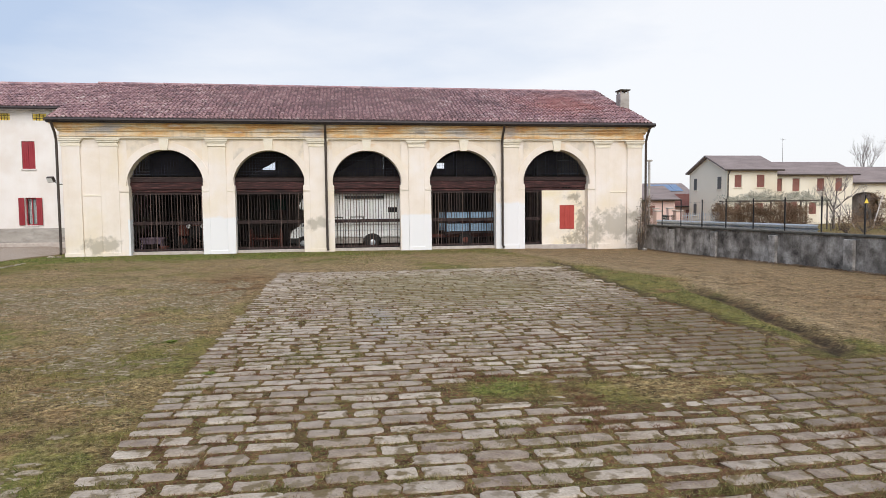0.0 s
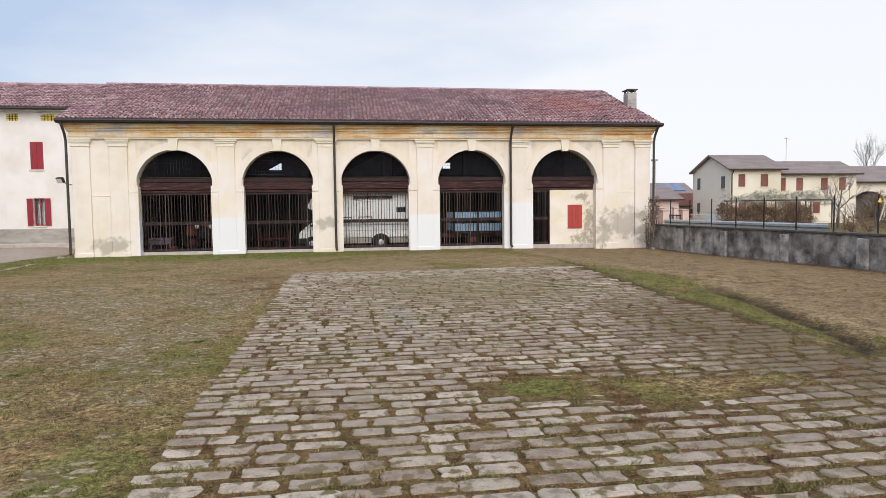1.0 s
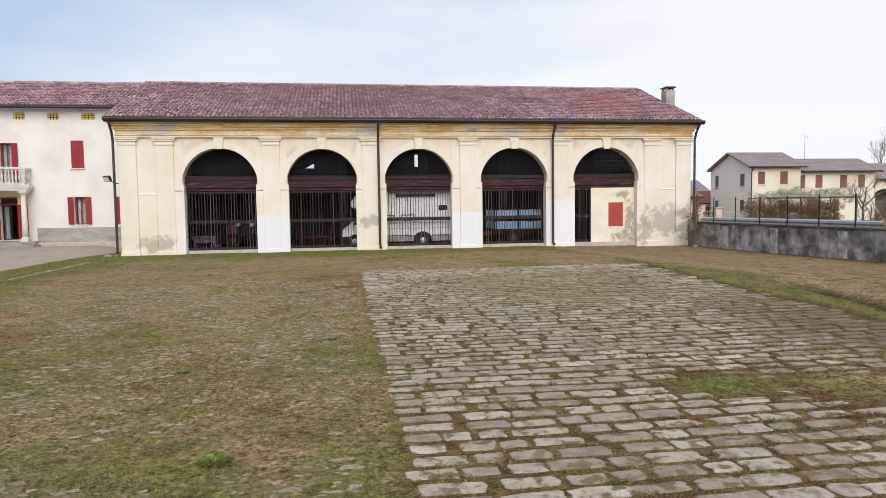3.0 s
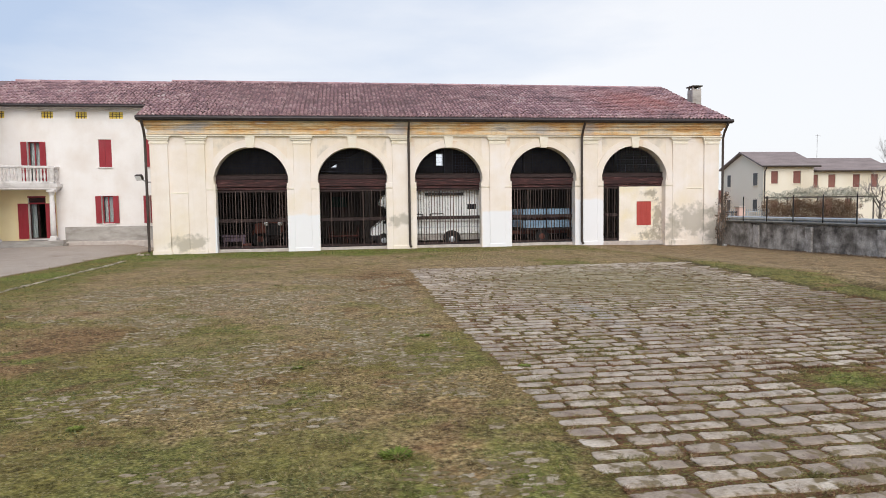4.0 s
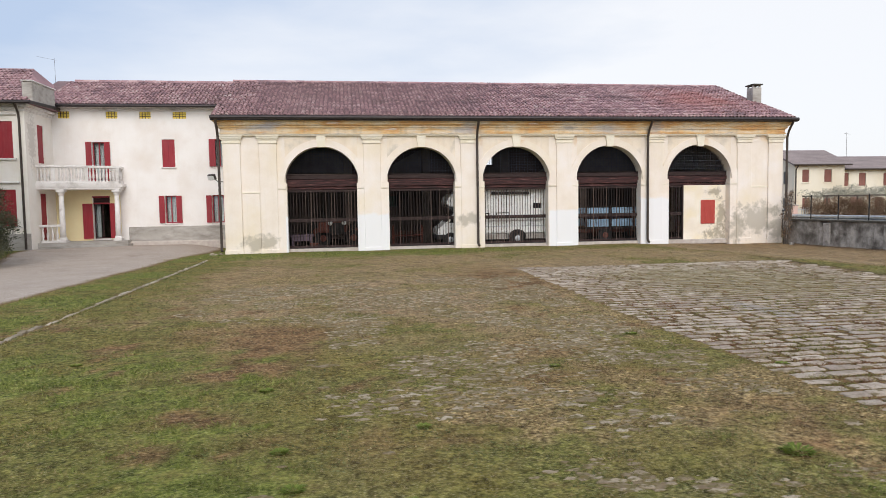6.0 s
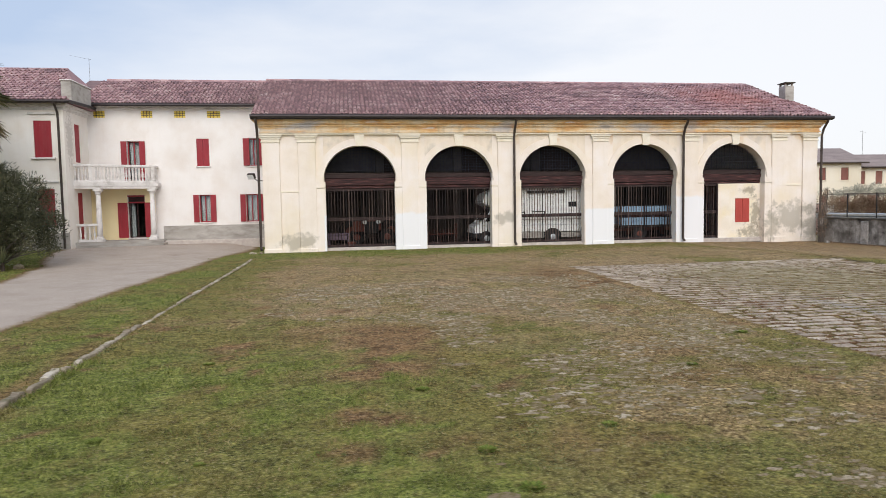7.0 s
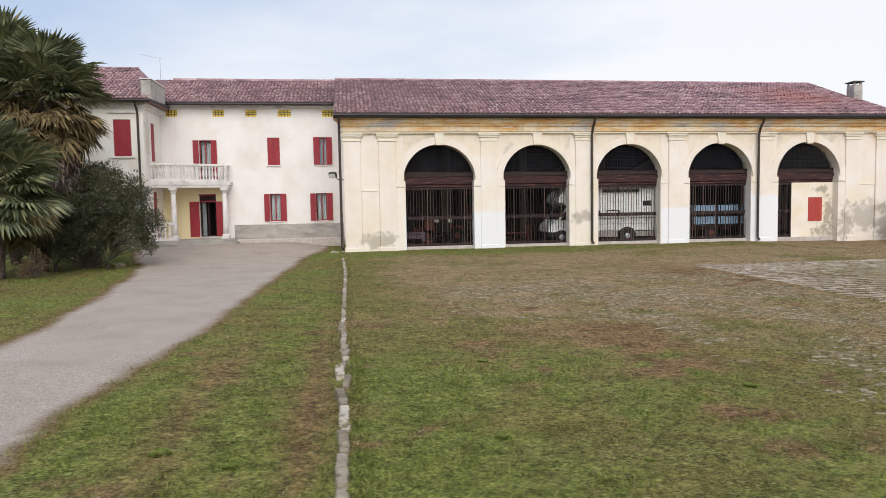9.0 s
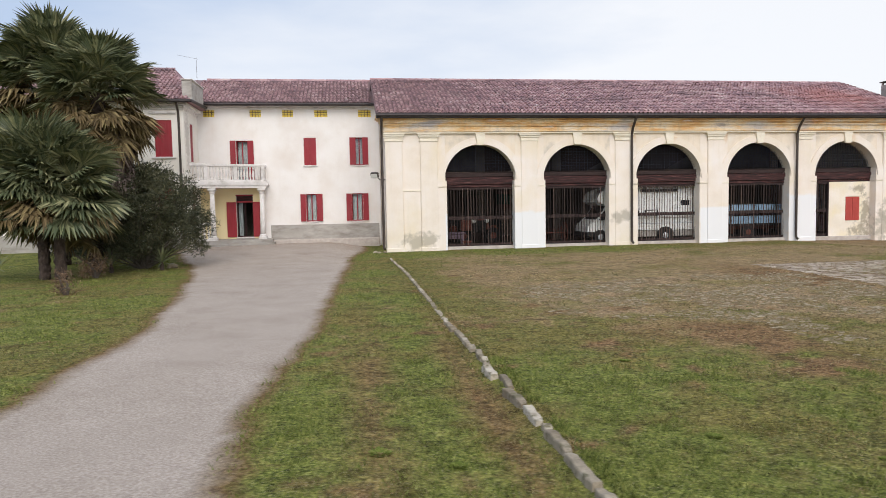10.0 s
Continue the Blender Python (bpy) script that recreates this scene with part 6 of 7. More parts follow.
def dry_climber():
    """Dead stems and curled leaves up the corner of the barn behind the wall's end."""
    rr, rng = random.Random(31), np.random.default_rng(31)
    vine = thing("dry_climber", (14.05, 29.35, 0), "dead brown climber on a plastered corner above rubble", "climber")
    tips = []
    for i in range(9):
        x, y, z = 13.95 + rr.uniform(-0.1, 0.2), 29.3 + rr.uniform(-0.12, 0.12), GZ(13.95, 29.3) - 0.05
        path, top = [(x, y, z)], rr.uniform(0.8, 2.3)
        while path[-1][2] < top:
            x, y = x + rr.uniform(-0.06, 0.06), y + rr.uniform(-0.05, 0.05)
            path.append((min(max(x, 13.85), 14.25), min(max(y, 29.15), 29.5), path[-1][2] + 0.2))
        part("stem", tube(path, rr.uniform(0.012, 0.03), 6, None, 0.6), BARK, vine)
        tips += [p for p in path[2:] if rr.random() < 0.7]
    v, f = leaf_cloud(tips, [0.12] * len(tips), 14, 0.07, rng, 0.5)
    tagged(soup("foliage", v, f, DRYLEAF, vine), kind="stuff")
    rub = thing("rubble_stone", (13.95, 28.95, 0), "pale broken stone at the foot of a wall", "stone")
    part("lump", turned(box(-0.1, 0.1, -0.08, 0.08, -0.06, 0.1, 0.03), pose(13.98, 28.95, GZ(13.98, 28.95), 6, 4, 20)), BUTTRESS, rub)


dry_climber()
for x in (23.05, 24.15):
    gp = thing("gate_pillar", (x, 46, 0), "pink rendered gate pillar with a pale cap", "pillar", "pillars of a garden gate")
    part("shaft", box(x - 0.17, x + 0.17, 45.83, 46.17, -0.2, 1.72, 0.02), PINK, gp)
    part("cap", box(x - 0.22, x + 0.22, 45.78, 46.22, 1.72, 1.82, 0.03), SILL, gp)
gg = thing("garden_gate", (23.6, 46, 0), "green metal garden gate between pink pillars", "gate")
for i in range(7):
    part("bar", box(23.25 + 0.11 * i, 23.28 + 0.11 * i, 45.99, 46.02, 0.05, 1.3), GREENPAINT, gg)
for z in (0.2, 1.15):
    part("rail", box(23.22, 23.98, 46.02, 46.05, z, z + 0.06), GREENPAINT, gg)
mast = thing("concrete_pole", (23.0, 47, 0), "plain grey concrete utility pole", "pole")
part("shaft", tube([(23.0, 47, -0.2), (23.0, 47, 5.35)], 0.11, 10, None, 0.75), PLINTH, mast)
part("cap", box(22.78, 23.22, 46.9, 47.1, 5.3, 5.42), PLINTH, mast)
sign = thing("warning_plate", (14.5, 16.6, 2.0), "small yellow warning plate on a fence post", "sign")
part("plate", turned(prism([(-0.07, 1.93), (0.07, 1.93), (0.0, 2.07)], 0, 0.012), pose(14.62, 16.556, 0)), YELLOWPANE, sign)


def far_house(name, x0, x1, y0, y1, eave, ridge_z, label, wall_mat, side_mat, wins, side_wins=(), arch=None, over=0.45, roof_mat=None, shut=None):
    h = thing(name, ((x0 + x1) / 2, y0, 0), label, "house")
    hs = [w for w in wins] + ([arch] if arch else [])
    part("front_wall", holed_wall(x0, x1, -0.3, eave, y0, y0 + 0.3, hs), wall_mat, h)
    ym = (y0 + y1) / 2
    for k, xa in enumerate((x0, x1 - 0.3)):
        bm = prism([(y0 + 0.3, -0.3), (y1, -0.3), (y1, eave), (ym, ridge_z - 0.2), (y0 + 0.3, eave)], 0, 0.3)
        part("end_wall", turned(bm, Matrix(((0, 1, 0, xa), (1, 0, 0, 0), (0, 0, 1, 0), (0, 0, 0, 1)))), side_mat, h)
    part("back_wall", box(x0, x1, y1, y1 + 0.3, -0.3, eave), wall_mat, h)
    for sgn, ya in ((1, y0 - over), (-1, y1 + over)):
        za = eave - 0.02
        bm = bmesh.new()
        v = [bm.verts.new(p) for p in ((x0 - over, ya, za), (x1 + over, ya, za), (x1 + over, ym, ridge_z), (x0 - over, ym, ridge_z), (x0 - over, ya, za - 0.16), (x1 + over, ya, za - 0.16), (x1 + over, ym, ridge_z - 0.16), (x0 - over, ym, ridge_z - 0.16))]
        for fi in ((0, 1, 2, 3), (7, 6, 5, 4), (0, 4, 5, 1), (1, 5, 6, 2), (3, 7, 4, 0)):
            bm.faces.new([v[i] for i in fi])
        part("roof_slope", bm, roof_mat or FARROOF, h)
    part("gutter", tube([(x0 - over, y0 - over - 0.06, eave - 0.1), (x1 + over, y0 - over - 0.06, eave - 0.1)], 0.09, 8), PIPE, h)
    part("downpipe", tube([(x0 + 0.1, y0 - over, eave - 0.15), (x0 + 0.1, y0 - 0.1, eave - 0.6), (x0 + 0.1, y0 - 0.1, 0)], 0.06, 8), PIPE, h)
    for a, b, c, d in wins:
        s = part("shutter", box(a + 0.02, b - 0.02, y0 + 0.06, y0 + 0.12, c + 0.02, d - 0.02), shut or FARSHUT, h)
        part("window_sill", box(a - 0.12, b + 0.12, y0 - 0.08, y0 + 0.05, c - 0.1, c - 0.01), FARWALL, s)
    for ya, yb, c, d in side_wins:
        s = part("side_window", box(x0 - 0.03, x0 - 0.005, ya, yb, c, d), FARGREYSHUT, h)
        part("window_sill", box(x0 - 0.12, x0 - 0.004, ya - 0.1, yb + 0.1, c - 0.1, c - 0.01), FARWALL, s)
    if arch:
        mid, half = (arch[0] + arch[1]) / 2, (arch[1] - arch[0]) / 2
        part("arch_head", arched_front(bmesh.new(), (mid,), half, half, arch[3] - half * 0.55, arch[0], arch[1], arch[3], y0 + 0.004, y0 + 0.296, squash=0.55), wall_mat, h)
        # dark-coloured sheet that stands in for the shade inside the archway
        part("arch_inner_wall", box(arch[0] - 0.3, arch[1] + 0.3, y0 + 1.5, y0 + 1.6, -0.2, arch[3] + 0.2), SHADEIN, h)
    return h


far_house("far_house", 39.95, 45.75, 64.0, 71.2, 5.72, 7.45, "cream two-storey house with brown shutters and tiled roof", FARWALL, FARSIDE,
          [(40.84, 41.64, 3.83, 5.15), (43.39, 44.27, 3.83, 5.15), (40.9, 41.7, 0.9, 2.2), (43.4, 44.2, 0.9, 2.2)],
          [(65.0, 65.7, 3.7, 5.0), (69.9, 70.5, 3.7, 5.0), (65.0, 65.7, 0.9, 2.2), (69.9, 70.5, 0.9, 2.2)])
fb = far_house("far_house", 45.76, 55.2, 64.6, 70.6, 5.25, 6.75, "lower cream house range with brown closed shutters", FARWALL, FARWALL,
               [(45.95, 46.75, 3.38, 4.78), (47.98, 48.82, 3.38, 4.78), (50.92, 51.77, 3.38, 4.78), (53.12, 53.95, 3.38, 4.78), (47.0, 48.6, 0.3, 2.3), (50.0, 50.9, 0.9, 2.2)])
part("aerial", tube([(48.9, 67.6, 6.6), (48.9, 67.6, 9.4)], 0.018, 6), PIPE, fb)
part("aerial_arm", tube([(48.6, 67.6, 9.3), (49.3, 67.6, 9.2)], 0.012, 6), PIPE, fb)
far_house("far_barn", 55.6, 76, 66.5, 73.5, 4.4, 6.35, "long low cream farm building with a dark archway", FARWALL, FARWALL, [], arch=(56.6, 60.4, -0.3, 3.3))
far_house("pink_house", 38.2, 45.0, 76, 82, 2.0, 3.5, "low pink house with a dull red tiled roof", PINK, PINK, [(39.2, 40.0, 0.4, 1.5), (42, 43, 0.4, 1.5)], roof_mat=RUSTRED)
far_house("pink_house", 28.4, 36.3, 68, 75, 2.7, 4.3, "single-storey pink house with a low brown roof", PINK, PINK, [(30.2, 31.0, 0.9, 2.0), (33.2, 34.0, 0.9, 2.0)])
solar = far_house("white_house", 45.5, 53.5, 95, 103, 3.6, 5.6, "far white house with blue solar panels on its roof", FARWALL, FARWALL, [(47.5, 48.6, 1.4, 2.8), (50.5, 51.6, 1.4, 2.8)])
for i in range(4):
    a = 47.2 + 1.35 * i
    part("solar_panel", turned(box(0, 1.3, 0, 2.6, 0.0, 0.06), Matrix.Translation((a, 95.9, 4.28)) @ Matrix.Rotation(math.atan2(2.0, 4.45), 4, "X")), SOLAR, solar, "blue solar panel")
for x in (18.7, 19.95):
    gp = thing("gate_pillar", (x, 37.0, 0), "pink brick gate pillar with a flat cap", "pillar", "gate pillars")
    part("shaft", box(x - 0.2, x + 0.2, 36.8, 37.2, -0.1, 1.6, 0.02), PINK, gp)
    part("cap", box(x - 0.25, x + 0.25, 36.75, 37.25, 1.6, 1.68, 0.02), SILL, gp)
gw = thing("garden_railing", (19.3, 37, 0), "dark metal garden gate between pink pillars", "gate")
for i in range(10):
    part("bar", tube([(18.95 + 0.085 * i, 37.0, 0.0), (18.95 + 0.085 * i, 37.0, 1.4)], 0.014, 6), BLACKMETAL, gw)
part("rail", box(18.9, 19.75, 36.98, 37.02, 1.3, 1.35), BLACKMETAL, gw)
part("rail", box(18.9, 19.75, 36.98, 37.02, 0.1, 0.15), BLACKMETAL, gw)


# ---- what stands under the arches ----
for x in (-6.4, -2.25, 2.08, 6.55, 11.1):
    pil = thing("brick_pier", (x, 36.3, 0), "dark rough pier under the ridge", "pier", "ridge piers")
    # pier colour carries the shade under the roof
    part("shaft", box(x - 0.22, x + 0.22, 36.1, 36.5, 0.0, 8.1, 0.02), SHADEIN, pil)
    if -3 < x < 7:
        part("loft_boarding", prism([(x - 4.15, 2.88), (x - 0.15, 5.04), (x - 0.15, 5.7), (x - 4.15, 5.7)], 36.24, 36.34), DARKWOOD, pil)
for y, z in ((33.3, 7.05), (39.2, 7.0)):
    pur = thing("roof_purlin", (1.5, y, z), "dark old timber roof purlin", "beam", "roof purlins")
    part("timber", box(-11.3, 14.1, y - 0.1, y + 0.1, z - 0.3, z - 0.08, 0.01), BEAM, pur)


def wheel(x, y, z, r, w, parent, hub_mat=GALV):
    t = part("wheel", lathe([(r * 0.55, -w / 2), (r * 0.94, -w / 2), (r, -w * 0.3), (r, w * 0.3), (r * 0.94, w / 2), (r * 0.55, w / 2)], (x, y, z), 24, "y"), RUBBER, parent)
    part("hub", lathe([(0.02, -w / 2 - 0.02), (r * 0.3, -w / 2 - 0.015), (r * 0.56, -w / 2 + 0.02), (r * 0.56, w / 2)], (x, y, z), 20, "y"), hub_mat, t)
    return t


# motor home, side on
van = thing("camper_van", (0.6, 32.45, 0.03), "white motor home parked side on behind the bars", "camper van")
bm = prism([(-1.55, 0.62), (3.55, 0.55), (3.62, 2.55), (3.45, 2.72), (-1.0, 2.72), (-1.75, 2.45), (-1.93, 2.05), (-1.8, 1.92), (-1.45, 1.85), (-1.3, 1.2)], 31.6, 33.6)
bmesh.ops.bevel(bm, geom=[e for e in bm.edges], offset=0.05, segments=2, affect="EDGES")
part("body", bm, VANWHITE, van)
bm = prism([(-2.35, 0.5), (-1.2, 0.45), (-1.2, 1.9), (-1.4, 1.85), (-1.85, 1.15), (-2.3, 0.92)], 31.7, 33.5)
bmesh.ops.bevel(bm, geom=[e for e in bm.edges], offset=0.06, segments=2, affect="EDGES")
part("cab", bm, VANWHITE, van)
part("windscreen", prism([(-1.88, 1.18), (-1.85, 1.16), (-1.4, 1.83), (-1.43, 1.85)], 31.83, 33.35), DARKGLASS, van)
part("side_window", box(2.2, 2.62, 31.585, 31.6, 1.76, 2.0, 0.005), DARKGLASS, van)
part("window_frame", holed_wall(1.78, 2.9, 1.66, 2.12, 31.58, 31.602, [(2.2, 2.62, 1.76, 2.0)]), VANWHITE, van)
part("locker_frame", holed_wall(0.42, 1.06, 1.3, 1.58, 31.582, 31.602, [(0.46, 1.02, 1.34, 1.54)]), RUBBER, van)
part("locker_frame", holed_wall(-0.4, 0.1, 1.3, 1.56, 31.582, 31.602, [(-0.36, 0.06, 1.34, 1.52)]), RUBBER, van)
part("stripe", box(-1.2, 3.5, 31.588, 31.602, 1.18, 1.21), PLINTH, van)
part("stripe", box(-1.2, 3.5, 31.588, 31.602, 0.92, 0.95), GALV, van)
for a, b in ((-1.2, 1.02), (1.86, 3.5)):
    part("skirt", box(a, b, 31.65, 31.69, 0.32, 0.62, 0.01), PLINTH, van)
part("wheel_arch", prism([(1.44 + 0.42 * math.cos(math.pi * i / 12), 0.42 + 0.36 * math.sin(math.pi * i / 12)) for i in range(13)], 31.588, 31.602), RUBBER, van)
part("awning_case", box(0.2, 2.0, 31.47, 31.61, 2.42, 2.54, 0.02), RUBBER, van)
part("cab_window", prism([(-1.8, 1.14), (-1.22, 1.14), (-1.22, 1.78), (-1.4, 1.78)], 31.685, 31.7), DARKGLASS, van)
part("front_bumper", box(-2.4, -1.95, 31.66, 33.5, 0.36, 0.6, 0.04), RUBBER, van)
part("headlight", lathe([(0.02, -0.02), (0.1, -0.01), (0.11, 0.05)], (-2.31, 31.95, 0.76), 14, "x"), LAMPGLASS, van)
for x in (-1.75, 1.45):
    for y in (31.68, 33.35):
        wheel(x, y, 0.36, 0.33, 0.2, van)

van.location.y -= 0.42

# farm trailer with two blue side boards
tr = thing("farm_trailer", (6.4, 32.4, 0.03), "farm trailer with light blue side boards under an arch", "trailer")
for z0, z1 in ((0.80, 1.17), (1.30, 1.72)):
    part("side_board", box(4.95, 8.6, 31.9, 31.95, z0, z1, 0.008), BLUEPAINT, tr)
    part("side_board", box(4.95, 8.6, 33.6, 33.65, z0, z1, 0.008), BLUEPAINT, tr)
for x in (5.0, 6.2, 7.4, 8.5):
    part("stake", box(x - 0.03, x + 0.03, 31.84, 31.9, 0.6, 1.76), DARKWOOD, tr)
part("bed", box(4.95, 8.6, 31.95, 33.6, 0.68, 0.78, 0.01), DARKWOOD, tr)
part("chassis", box(4.2, 8.5, 32.5, 32.7, 0.5, 0.66, 0.01), RUSTRED, tr)
for x in (6.0, 7.9):
    for y in (32.05, 33.45):
        wheel(x, y, 0.38, 0.35, 0.18, tr, RUSTRED)
rngp = random.Random(4)
for i in range(5):
    x = 5.6 + 0.6 * i
    sk = thing("filled_sack", (x, 32.6, 0.78), "lumpy dusty sack lying on a trailer", "sack", "sacks on the trailer")
    bm = bmesh.new()
    bmesh.ops.create_icosphere(bm, subdivisions=2, radius=0.4)
    for v in bm.verts:
        v.co = Vector((v.co.x * 0.85, v.co.y * 1.2, v.co.z * 1.15)) * rngp.uniform(0.94, 1.06)
    part("bag", turned(bm, Matrix.Translation((x, 32.6, 1.22))), RUSTRED if i % 2 else PURPLE, sk)

tr.location.y -= 0.3

# old tractor and clutter under the first arch
tra = thing("old_tractor", (-7.0, 34.0, 0.03), "dusty old tractor with two round headlamps", "tractor")
bm = prism([(-7.9, 0.7), (-6.5, 0.75), (-6.5, 1.25), (-7.9, 1.22)], 33.7, 34.3)
bmesh.ops.bevel(bm, geom=[e for e in bm.edges], offset=0.05, segments=2, affect="EDGES")
part("bonnet", bm, RUSTRED, tra)
part("grille", box(-7.35, -6.65, 33.62, 33.7, 0.6, 1.2, 0.02), RUBBER, tra)
for x in (-7.32, -6.66):
    part("headlamp", lathe([(0.02, -0.1), (0.1, -0.09), (0.12, 0.0), (0.04, 0.09)], (x, 33.5, 1.18), 16, "y"), LAMPGLASS, tra)
for x in (-7.7, -6.2):
    wheel(x, 34.2, 0.42, 0.4, 0.2, tra, RUSTRED)
for x in (-8.0, -5.9):
    wheel(x, 35.6, 0.65, 0.63, 0.3, tra, RUSTRED)
part("steering_column", tube([(-7.0, 34.7, 1.1), (-7.0, 35.0, 1.6)], 0.03, 8), RUBBER, tra)
part("seat", box(-7.25, -6.75, 35.4, 35.8, 1.1, 1.2, 0.04), RUBBER, tra)
bench = thing("work_bench", (-8.6, 32.1, 0.03), "low dusty mauve bench behind the bars", "bench")
part("top", box(-9.1, -8.05, 31.7, 32.3, 0.62, 0.72, 0.012), PURPLE, bench)
part("front_panel", box(-9.05, -8.1, 31.74, 31.78, 0.42, 0.62, 0.005), PURPLE, bench)
for x in (-9.0, -8.15):
    for y in (31.75, 32.2):
        part("leg", box(x - 0.04, x + 0.04, y - 0.04, y + 0.04, 0.03, 0.62), PURPLE, bench)
pot = thing("clay_pot", (-8.0, 31.6, 0.03), "small red clay pot on the earth floor", "pot")
part("vessel", lathe([(0.14, 0.03), (0.2, 0.28), (0.22, 0.28), (0.22, 0.33), (0.18, 0.33), (0.15, 0.1)], (-8.0, 31.6, 0), 14), RUSTRED, pot)
part("back_shutter", box(-4.35, -3.4, YBACK - 0.06, YBACK - 0.005, 1.95, 2.6, 0.01), GREENPAINT, barn, "dull green closed shutter")
hr = thing("hay_rake", (-3.4, 33.0, 0.03), "rusty hay rake with thin wheels and tines", "rake")
for x in (-4.3, -2.9):
    bm = bmesh.new()
    for k in range(20):
        a0, a1 = 2 * math.pi * k / 20, 2 * math.pi * (k + 1) / 20
        tube([(x, 33.0 + 0.5 * math.cos(a0), 0.53 + 0.5 * math.sin(a0)), (x, 33.0 + 0.5 * math.cos(a1), 0.53 + 0.5 * math.sin(a1))], 0.02, 5, bm)
    w = part("rim", bm, RUSTRED, hr)
    for k in range(8):
        a0 = math.pi * k / 4
        part("spoke", tube([(x, 33.0, 0.53), (x, 33.0 + 0.5 * math.cos(a0), 0.53 + 0.5 * math.sin(a0))], 0.01, 5), RUSTRED, w)
part("axle", tube([(-4.35, 33.0, 0.53), (-2.85, 33.0, 0.53)], 0.03, 8), RUSTRED, hr)
for i in range(12):
    x = -4.2 + 0.11 * i
    part("tine", tube([(x, 33.0, 0.55), (x, 33.3, 0.75), (x, 33.55, 0.5), (x, 33.5, 0.08)], 0.008, 5), RUSTRED, hr)


# ---- turf ----
def blades(name, x, y, h, w, mat, seed, z_off=0.0, lean=0.7):
    rng = np.random.default_rng(seed)
    n = len(x)
    z = ground_z(x, y) - 0.004 + z_off
    az, tip = rng.uniform(0, 2 * math.pi, n), rng.uniform(0, 2 * math.pi, n)
    sx, sy = np.cos(az) * w / 2, np.sin(az) * w / 2
    lx, ly = np.cos(tip) * h * lean * rng.uniform(0.3, 1.3, n), np.sin(tip) * h * lean * rng.uniform(0.3, 1.3, n)
    v = np.empty((n, 3, 3))
    v[:, 0] = np.stack([x - sx, y - sy, z], -1)
    v[:, 1] = np.stack([x + sx, y + sy, z], -1)
    v[:, 2] = np.stack([x + lx, y + ly, z + h], -1)
    me = bpy.data.meshes.new(name)
    me.vertices.add(3 * n)
    me.vertices.foreach_set("co", v.reshape(-1))
    me.loops.add(3 * n)
    me.loops.foreach_set("vertex_index", np.arange(3 * n))
    me.polygons.add(n)
    me.polygons.foreach_set("loop_start", np.arange(0, 3 * n, 3))
    me.polygons.foreach_set("loop_total", np.full(n, 3))
    me.update()
    me.validate()
    me.materials.append(mat)
    return new(name, me)


BLADE_G = surface("fresh_grass_blade", [(0.15, (0.055, 0.053, 0.017)), (0.5, (0.165, 0.150, 0.048)), (0.85, (0.34, 0.30, 0.13))], 4.5, rough=0.75, bump=0, island=0.6, fine=0, spec=0.15)
BLADE_B = surface("dry_grass_blade", [(0.15, (0.10, 0.060, 0.027)), (0.5, (0.255, 0.175, 0.080)), (0.85, (0.48, 0.38, 0.21))], 4.5, rough=0.85, bump=0, island=0.6, fine=0, spec=0.15)
BLADE_F = surface("lush_grass_blade", [(0.15, (0.060, 0.080, 0.017)), (0.5, (0.150, 0.178, 0.040)), (0.85, (0.30, 0.315, 0.10))], 4.5, rough=0.7, bump=0, island=0.6, fine=0, spec=0.15)
BLADE_S = surface("pale_straw_blade", [(0.2, (0.22, 0.14, 0.085)), (0.5, (0.36, 0.26, 0.17)), (0.8, (0.52, 0.42, 0.30))], 5, rough=0.85, bump=0, island=0.4, fine=0, spec=0.15)
CLOVER = surface("dark_clover_leaf", [(0.2, (0.044, 0.060, 0.022)), (0.5, (0.110, 0.128, 0.050)), (0.8, (0.22, 0.23, 0.10))], 2, rough=0.7, bump=0, island=0.6, fine=0, spec=0.15)
WEED = surface("bright_weed_leaf", [(0.2, (0.09, 0.13, 0.022)), (0.6, (0.17, 0.21, 0.042)), (0.9, (0.27, 0.30, 0.09))], 3, rough=0.6, bump=0, island=0.5, fine=0, spec=0.15)


